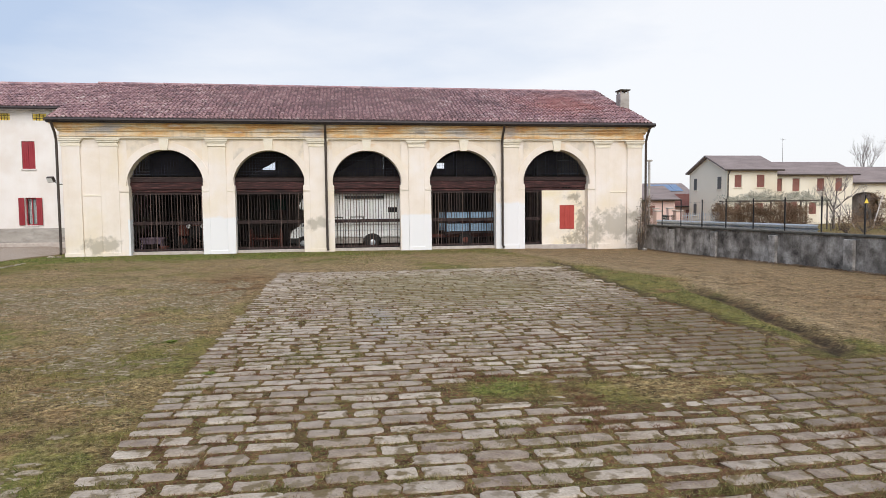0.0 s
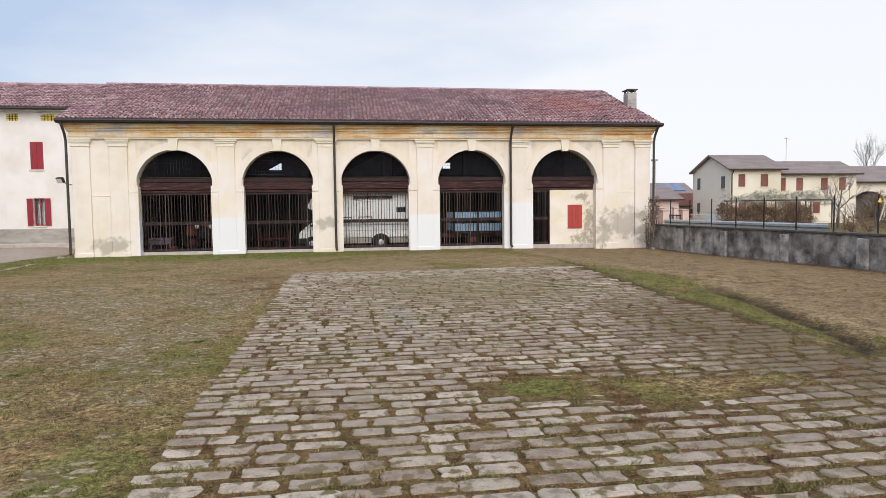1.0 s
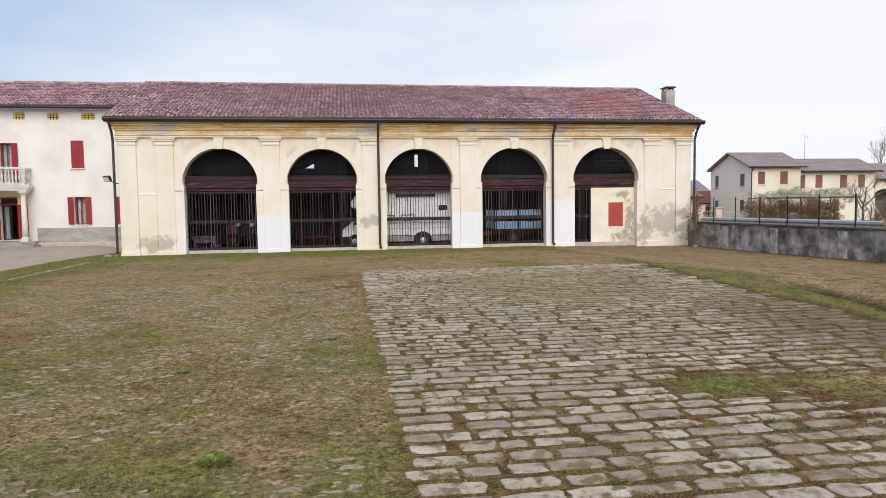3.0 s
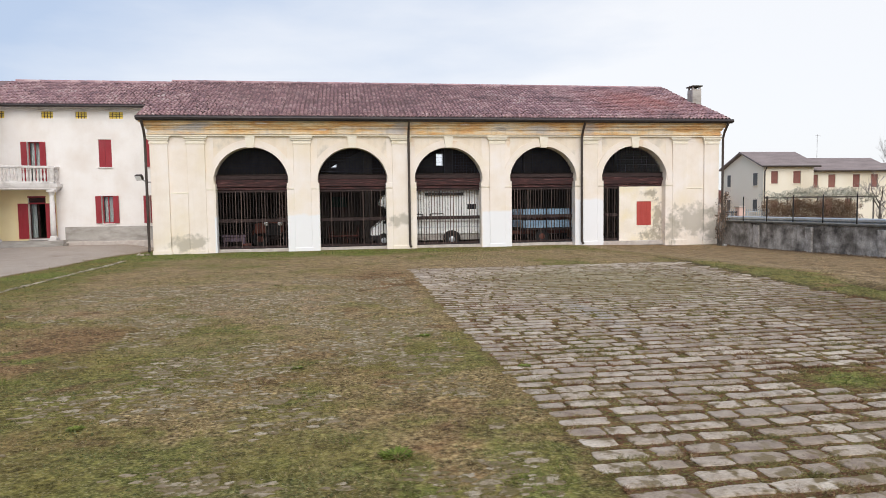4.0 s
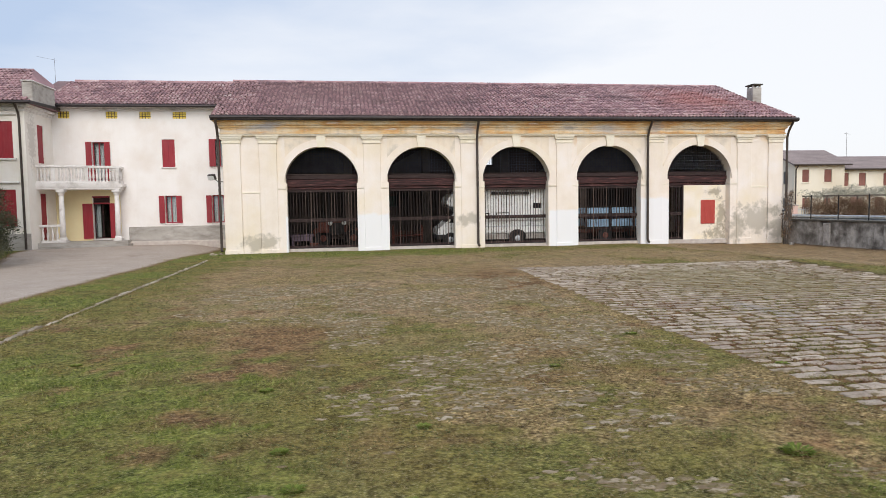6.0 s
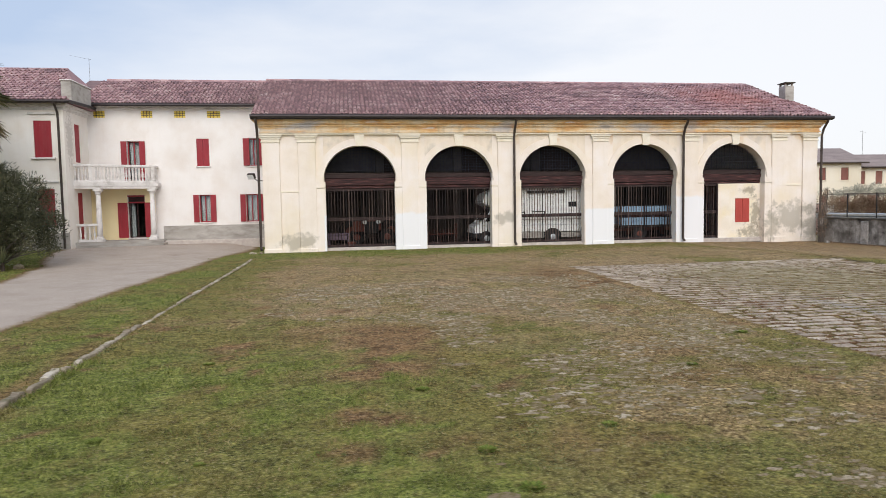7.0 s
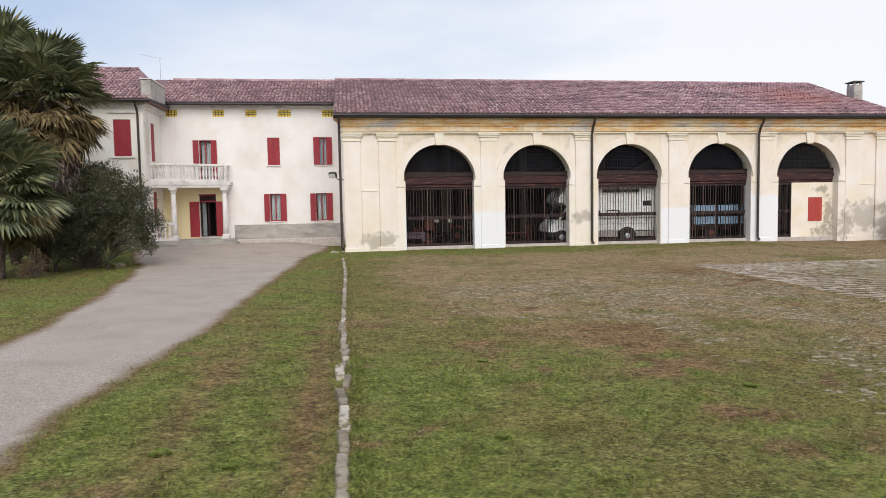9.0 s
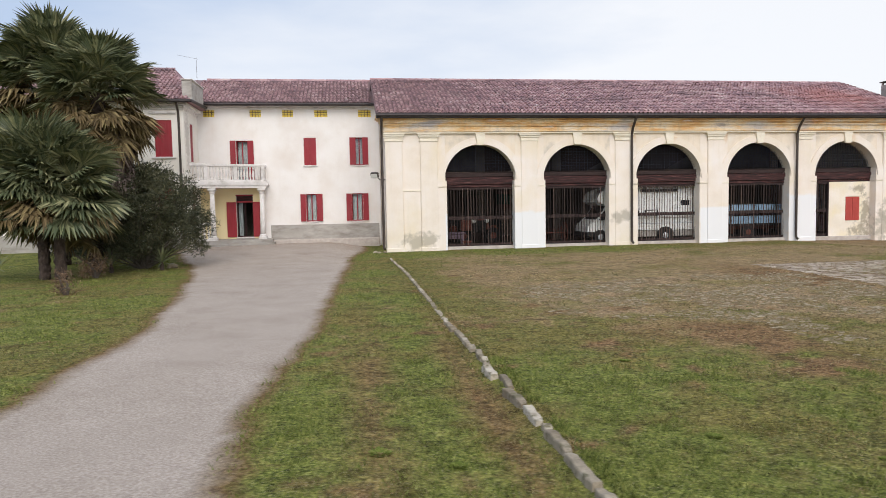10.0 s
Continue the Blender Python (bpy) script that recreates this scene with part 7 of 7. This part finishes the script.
def sow():
    rng = np.random.default_rng(99)
    bands = ((3.4, 6.0, 3000, 0.030, 0.006), (6.0, 9.0, 1700, 0.032, 0.0085), (9.0, 14.0, 700, 0.036, 0.012), (14.0, 22.0, 220, 0.042, 0.018), (22.0, 30.2, 90, 0.045, 0.026))
    xs, ys, hs, ws = [], [], [], []
    for y0, y1, dens, h, w in bands:
        xa, xb = -15 - 0.6 * y0 ** 0.9, min(14.3, 3 + 0.75 * y1)
        n = int((xb - xa) * (y1 - y0) * dens)
        x, y = rng.uniform(xa, xb, n), rng.uniform(y0, y1, n)
        thin = value_noise(x, y, 0.35, 61, 3)
        keep = (drive_mask(x, y) < rng.random(n) * 0.6) & (thin > rng.uniform(0.25, 0.6, n)) & (rng.random(n) > 0.7 * bare_mask(x, y)) & ((x < rut_x(y)) | (rng.random(n) > 0.55 * straw_mask(x, y)))
        pav = (x > PAVE_X0) & (x < pave_edge(y)) & (y < PAVE_Y1)
        tuft = ramp01(value_noise(x, y, 0.22, 64, 3), 0.45, 0.58)
        keep &= ~pav | (rng.random(n) < 0.25 + 0.75 * tuft)
        keep &= ~((x < -20.5) & (y > 23)) & (rng.random(n) > 1.6 * damp_shade_mask(x, y))
        x, y = x[keep], y[keep]
        pav = (x > PAVE_X0) & (x < pave_edge(y)) & (y < PAVE_Y1)
        hh = h * rng.uniform(0.4, 1.25, len(x)) * (0.25 + 1.5 * value_noise(x, y, 0.16, 62, 2))
        moss = np.exp(-((x - 1.75) / 0.42) ** 2 - ((y - 6.85) / 0.4) ** 2) + np.exp(-((x - 3.1) / 0.8) ** 2 - ((y - 6.55) / 0.55) ** 2) + 0.8 * np.exp(-((x - 4.5) / 0.5) ** 2 - ((y - 6.65) / 0.25) ** 2)
        tuft = ramp01(value_noise(x, y, 0.22, 64, 3), 0.45, 0.58)
        hh = np.where(pav & (moss < 0.35), np.minimum(hh, 0.015 + 0.034 * tuft), hh)
        xs.append(x), ys.append(y), hs.append(hh), ws.append(w * rng.uniform(0.6, 1.4, len(x)))
    ky = rng.uniform(3.6, 26.0, 9000)
    ky = 3.6 + (ky - 3.6) * rng.random(9000)
    kx = KERB_X + 0.06 * ramp01(ky, 13, 9) + np.where(rng.random(9000) < 0.55, -1, 1) * rng.uniform(0.075, 0.2, 9000)
    xs.append(kx), ys.append(ky), hs.append(rng.uniform(0.015, 0.05, 9000)), ws.append(np.full(9000, 0.008) + 0.0006 * ky)
    x, y, h, w = map(np.concatenate, (xs, ys, hs, ws))
    g = np.clip(green_mask(x, y) * (1 - 0.8 * straw_mask(x, y)) + 0.05, 0, 1)
    g = np.where((x > PAVE_X0) & (x < pave_edge(y)) & (y < PAVE_Y1), g * 0.75, g)
    g = g * (1 - 0.85 * bare_mask(x, y))
    gr = rng.random(len(x)) < np.clip(0.12 + 0.85 * g, 0, 1)
    lush = (rng.random(len(x)) < fresh_mask(x, y) * (1 - bare_mask(x, y)))
    gr &= ~lush
    fo = blades("lush_grass", x[lush], y[lush], h[lush] * 1.25, w[lush] * 1.2, BLADE_F, 4)
    tagged(fo, "fresh bright green grass tufts in the turf", "grass", kind="stuff")
    cl = gr & (value_noise(x, y, 0.45, 65, 3) > 0.53) & (rng.random(len(x)) < 0.75)
    gr &= ~cl
    c = blades("clover", x[cl], y[cl], h[cl] * 0.55, w[cl] * 1.9, CLOVER, 3, lean=1.1)
    tagged(c, "low dark green clover and weeds between the grass", "clover", kind="stuff")
    br = ~gr & ~cl & ~lush
    pale = br & (rng.random(len(x)) < straw_mask(x, y))
    br &= ~pale
    st = blades("straw", x[pale], y[pale], h[pale] * 0.6, w[pale], BLADE_S, 5, lean=1.5)
    tagged(st, "pale dry straw lying in the worn turf", "straw", kind="stuff")
    a = blades("grass", x[gr], y[gr], h[gr], w[gr], BLADE_G, 1)
    b = blades("dry_grass", x[br], y[br], h[br] * 0.75, w[br], BLADE_B, 2, lean=1.2)
    tagged(a, "short fresh green winter grass", "grass", kind="stuff")
    tagged(b, "short dry brown grass and moss", "grass", kind="stuff")


sow()


def joint_moss():
    """Short moss and grass that fill the joints between the setts and lap over their edges."""
    rng = np.random.default_rng(17)
    n = 330000
    y = 3.4 + 9.6 * rng.random(n) ** 1.5
    x = rng.uniform(PAVE_X0, PAVE_X1 - 0.5, n)
    row = (y - PAVE_Y0) / 0.25
    off = np.abs(row - np.round(row)) * 0.25
    lap = value_noise(x, y, 0.3, 18, 3)
    keep = (off > 0.094 - 0.05 * ramp01(lap, 0.52, 0.72)) & (x < pave_edge(y)) & (rng.random(n) < 0.25 + 0.75 * ramp01(value_noise(x, y, 0.12, 19, 2), 0.3, 0.6))
    x, y, lap = x[keep], y[keep], lap[keep]
    h = rng.uniform(0.010, 0.026, len(x)) + 0.016 * ramp01(lap, 0.5, 0.7)
    w = rng.uniform(0.004, 0.008, len(x)) + 0.0005 * y
    rust = value_noise(x, y, 0.5, 20, 3) + rng.normal(0, 0.05, len(x))
    for name, pick, mat, label in (("joint_moss", rust > 0.51, MOSS_R, "rust-brown moss in the joints of the paving"), ("joint_grass", rust <= 0.45, BLADE_G, "short olive grass in the joints of the paving"), ("joint_straw", (rust > 0.45) & (rust <= 0.51), BLADE_B, "dry grass in the joints of the paving")):
        tagged(blades(name, x[pick], y[pick], h[pick], w[pick], mat, 7, lean=1.3), label, "moss" if name == "joint_moss" else "grass", kind="stuff")


MOSS_R = surface("rust_brown_moss", [(0.2, (0.085, 0.040, 0.024)), (0.5, (0.17, 0.085, 0.048)), (0.8, (0.28, 0.17, 0.10))], 4.5, rough=0.85, bump=0, island=0.4, fine=0, spec=0.15)
joint_moss()


def weed(x, y, r, seed):
    rr = random.Random(seed)
    z = GZ(x, y)
    verts, faces = [], []
    for i in range(150):
        az, d = rr.uniform(0, 2 * math.pi), r * math.sqrt(rr.random())
        bx, by = x + d * 0.5 * math.cos(az), y + d * 0.5 * math.sin(az)
        ln, el = rr.uniform(0.25, 0.6) * r, rr.uniform(0.3, 1.1)
        dx, dy, dz = math.cos(az) * math.cos(el) * ln, math.sin(az) * math.cos(el) * ln, math.sin(el) * ln * 0.55
        wx, wy = -math.sin(az) * ln * 0.10, math.cos(az) * ln * 0.10
        b = len(verts)
        verts += [(bx, by, z), (bx + dx * 0.5 + wx, by + dy * 0.5 + wy, z + dz * 0.7), (bx + dx, by + dy, z + dz), (bx + dx * 0.5 - wx, by + dy * 0.5 - wy, z + dz * 0.7)]
        faces.append((b, b + 1, b + 2, b + 3))
    ob = soup("weed_tuft", verts, faces, WEED)
    tagged(ob, "low bright green weed tuft in the turf", "weed", "weed tufts")


_wr = random.Random(21)
for x, y, r in ((-3.2, 5.42, 0.17), (-1.49, 7.98, 0.11), (-7.4, 8.0, 0.11), (-10.3, 7.0, 0.10), (-5.9, 6.6, 0.10), (-13.1, 7.2, 0.13), (-12.5, 6.9, 0.11), (2.2, 5.6, 0.08), (4.2, 5.7, 0.08)):
    weed(x, y, r, int(1000 * (x + 30)))
for i in range(9):
    x, y = _wr.uniform(-11.4, -2.4), _wr.uniform(4.6, 12.0)
    if float(green_mask(np.array([x]), np.array([y]))[0]) > 0.4:
        weed(x, y, _wr.uniform(0.06, 0.12), i)


def sunken_setts():
    """Old setts that show here and there through the turf, in rows like those of the paving."""
    rng = np.random.default_rng(63)
    gx, gy = [a.reshape(-1) for a in np.meshgrid(np.arange(-11.2, -2.1, 0.11), np.arange(3.8, 18.5, 0.075))]
    gx, gy = gx + rng.uniform(-0.035, 0.035, len(gx)), gy + rng.uniform(-0.02, 0.02, len(gx))
    m = 0.6 * stony_mask(gx, gy)
    for cx, cy, rx, ry, a in ((-4.8, 15.0, 2.8, 1.7, 0.6), (-5.0, 4.6, 3.0, 1.0, 0.8), (-2.9, 5.6, 0.9, 2.2, 0.3)):
        m += a * np.exp(-((gx - cx) / rx) ** 2 - ((gy - cy) / ry) ** 2)
    m *= ramp01(gx, -8.0 - 3 * ramp01(gy, 9, 13), -6.8 - 3 * ramp01(gy, 9, 13))
    m *= 1 - 0.45 * ramp01(gy, 9.5, 6.0)
    cluster = value_noise(gx, gy, 0.8, 66, 3)
    keep = rng.random(len(gx)) < m * np.clip((cluster - 0.44) * 14, 0, 1.6)
    gx, gy = gx[keep], gy[keep]
    gz = ground_z(gx, gy) + rng.uniform(0.001, 0.008, len(gx))
    verts, faces, n = [], [], 9
    bed = thing("sunken_paving", (-5, 8, 0), "worn old setts lying flush in thin turf", "paving", kind="structure")
    shapes, singles = [], 0
    for i in range(10):
        k = rng.uniform(0.62, 1.15, n)
        rim = [(math.cos(2 * math.pi * j / n) * 0.5 * k[j], math.sin(2 * math.pi * j / n) * 0.5 * k[j]) for j in range(n)]
        me = bpy.data.meshes.new("stone")
        me.from_pydata([(x, y, -0.05) for x, y in rim] + [(x, y, -0.004) for x, y in rim] + [(x * 0.8, y * 0.8, 0.0) for x, y in rim], [],
                       [(r + j, r + (j + 1) % n, r + n + (j + 1) % n, r + n + j) for r in (0, n) for j in range(n)] + [tuple(range(2 * n, 3 * n))])
        me.materials.append(PEBBLES)
        shapes.append(me)
    for cx, cy, z in zip(gx.tolist(), gy.tolist(), gz.tolist()):
        if cy < 9.5 and singles < 290 and rng.random() < 0.3:
            w = rng.uniform(0.07, 0.18)
            ob = new("stone", shapes[int(rng.integers(10))])
            ob.parent = bed
            ob.matrix_parent_inverse = Matrix.Translation(-bed.location)
            ob.matrix_basis = Matrix.Translation((cx, cy, z + 0.004)) @ Matrix.Rotation(rng.uniform(-0.25, 0.25), 4, "Z") @ Matrix.Diagonal((w, min(0.14, w * rng.uniform(0.5, 0.75)), 1, 1))
            singles += 1
            continue
        w = rng.uniform(0.03, 0.16) if rng.random() < 0.8 else rng.uniform(0.14, 0.26)
        dep = min(0.13, w * rng.uniform(0.4, 0.7))
        k = rng.uniform(0.55, 1.2, n)
        b = len(verts)
        for i in range(n):
            a = 2 * math.pi * i / n
            verts.append((cx + math.cos(a) * w / 2 * k[i], cy + math.sin(a) * dep / 2 * k[i], z))
        for i in range(n):
            verts.append((verts[b + i][0], verts[b + i][1], z - 0.05))
        faces.append(tuple(range(b, b + n)))
        faces += [(b + i, b + n + i, b + n + (i + 1) % n, b + (i + 1) % n) for i in range(n)]
    tagged(soup("small_stones", verts, faces, PEBBLE, bed), kind="stuff")


sunken_setts()


def leaf_litter():
    """Dead leaves blown against the foot of the boundary wall."""
    rng = np.random.default_rng(5)
    verts, faces = [], []
    for i in range(2600):
        y = rng.uniform(9.0, 30.0)
        x = 14.42 - abs(rng.normal(0, 0.14))
        z = GZ(x, y) + rng.uniform(0.004, 0.035)
        a, s = rng.uniform(0, 6.28), rng.uniform(0.02, 0.045)
        c, d, b = math.cos(a) * s, math.sin(a) * s, len(verts)
        verts += [(x + c, y + d, z + rng.uniform(0, 0.02)), (x - d * 0.6, y + c * 0.6, z), (x - c, y - d, z + rng.uniform(0, 0.02)), (x + d * 0.6, y - c * 0.6, z)]
        faces.append((b, b + 1, b + 2, b + 3))
    tagged(soup("dead_leaves", verts, faces, DRYLEAF), "brown dead leaves blown against a wall foot", "leaves", kind="stuff")


leaf_litter()


# ---- many small pieces: roof tiles and paving ----
tile_roof(barn_roof, (RX0 + 0.02, RX1 - 0.1), (EAVE_Y - 0.06, EAVE_Z + 0.0), (RIDGE_Y, RIDGE_Z), singles=290, seed=3, clip=lambda x, y: x < RX1 + (RX1T - RX1) * (y - EAVE_Y) / (RIDGE_Y - EAVE_Y) - 0.08)
tile_roof(wing_roof, (-27.0, WX1 + E0), (WY - E0 - 0.05, EZ + 0.0), (AY, AZ), seed=5, clip=lambda x, y: x < WX1 + E0 - (WX1 + E0 - AX - 0.35) * (y - WY + E0) / (AY - WY + E0) - 0.1)
tile_roof(house_roof, (-20.8, -12.1), (HY - 0.46, HEAVE + 0.02), (HR_Y, HR_Z), singles=0, seed=4)


def ridge_caps(parent, x0, x1, y, z, seed):
    rng = np.random.default_rng(seed)
    verts, faces, x = [], [], x0
    while x < x1:
        vv, ff = half_pipe(0, 0, 0, 0.26, 0.44, 0.0, 0, r1=0.47, twist=rng.normal(0, 0.02), lift=0.004)
        b = len(verts)
        verts += [(x + py, y + px, z + pz + rng.normal(0, 0.002)) for px, py, pz in vv]
        faces += [tuple(i + b for i in f) for f in ff]
        x += 0.39
    tagged(soup("ridge_tiles", verts, faces, TILES, parent), kind="stuff")


ridge_caps(barn_roof, RX0, RX1T - 0.3, RIDGE_Y, RIDGE_Z - 0.03, 7)
ridge_caps(house_roof, -20.6, -12.3, HR_Y, HR_Z - 0.03, 8)


def sett_mesh(name, w, dep, rng, mat):
    """A worn slab: a rounded, slightly uneven top over sides that go into the soil."""
    hw, hd = w / 2, dep / 2
    c = [rng.uniform(0.008, 0.034) for _ in range(4)]
    j = lambda s=0.010: rng.uniform(-s, s)
    ring = [(-hw + c[0], -hd + j()), (j(0.08), -hd + j(0.016)), (hw - c[1], -hd + j()), (hw + j(), -hd + c[1] * 0.8), (hw + j(0.022), j(0.03)), (hw + j(), hd - c[2] * 0.8),
            (hw - c[2], hd + j()), (j(0.08), hd + j(0.016)), (-hw + c[3], hd + j()), (-hw + j(), hd - c[3] * 0.8), (-hw + j(0.022), j(0.03)), (-hw + j(), -hd + c[0] * 0.8)]
    n = len(ring)
    low = [(x, y, -0.09) for x, y in ring]
    mid = [(x * 0.998, y * 0.995, -0.007 + rng.uniform(-0.003, 0.003)) for x, y in ring]
    top = [(x - math.copysign(0.008, x), y - math.copysign(0.008, y), rng.uniform(-0.003, 0.003)) for x, y in ring]
    verts = low + mid + top + [(0, 0, 0.005)]
    faces = []
    for r in (0, n):
        for i in range(n):
            j = (i + 1) % n
            faces.append((r + i, r + j, r + n + j, r + n + i))
    for i in range(n):
        faces.append((2 * n + i, 2 * n + (i + 1) % n, 3 * n))
    return verts, faces


def make_paving():
    rng = random.Random(11)
    pav = thing("stone_paving", (2.5, 11, 0), "worn grey stone setts in rows with mossy joints", "paving", kind="structure")
    pitch = 0.25
    shapes = []
    for i in range(40):
        w = rng.choice((rng.uniform(0.2, 0.3), rng.uniform(0.3, 0.5), rng.uniform(0.34, 0.5)))
        vv, ff = sett_mesh("sett", w, rng.uniform(0.15, 0.185), rng, STONE)
        me = bpy.data.meshes.new("sett")
        me.from_pydata(vv, [], ff)
        me.materials.append(STONE)
        shapes.append((w, me))
    verts, faces, singles = [], [], 0
    y = PAVE_Y0
    row = 0
    while y < PAVE_Y1:
        x = PAVE_X0 + rng.uniform(-0.06, 0.05)
        bend = rng.uniform(-0.006, 0.006)
        while x < PAVE_X1 - 0.1:
            near = 4.2 < y < 8.4 and x < 4.3
            w, me = rng.choice(shapes)
            gap = rng.choice((0.02, 0.03, 0.05, 0.07, 0.12)) if y < 12 else rng.choice((0.01, 0.02, 0.03, 0.06))
            if x + w > float(pave_edge(y)) + 0.1 * math.sin(y * 3):
                break
            cx = x + w / 2
            sunk = 0.012 * max(0.0, float(value_noise(np.array([cx]), np.array([y]), 2.4, 51, 3)[0]) - 0.52) / 0.2
            overgrown = 0.055 * (math.exp(-((cx - 1.75) / 0.42) ** 2 - ((y - 6.85) / 0.4) ** 2) + 0.8 * math.exp(-((cx - 3.1) / 0.8) ** 2 - ((y - 6.55) / 0.5) ** 2) + 0.5 * math.exp(-((cx - 4.5) / 0.5) ** 2 - ((y - 6.65) / 0.2) ** 2))
            cz = float(ground_z(cx, y)) + 0.009 - 0.5 * min(sunk, 0.014) - overgrown + rng.uniform(-0.004, 0.005)
            cy = y + bend * cx + rng.uniform(-0.006, 0.006)
            rz = rng.uniform(-0.02, 0.02)
            if near and singles < 300:
                ob = new("sett", me)
                ob.parent = pav
                ob.matrix_parent_inverse = Matrix.Translation(-pav.location)
                ob.location = (cx, cy, cz)
                ob.rotation_euler = (rng.uniform(-0.03, 0.03), rng.uniform(-0.02, 0.02), rz)
                singles += 1
            else:
                vv, ff = sett_mesh("sett", w, rng.uniform(0.15, 0.18), rng, STONES)
                base, cr, sr = len(verts), math.cos(rz), math.sin(rz)
                verts += [(cx + px * cr - py * sr, cy + px * sr + py * cr, cz + pz) for px, py, pz in vv]
                faces += [tuple(i + base for i in f) for f in ff]
            x += w + gap
        y += pitch
        row += 1
    tagged(soup("setts", verts, faces, STONES, pav), kind="stuff")


make_paving()
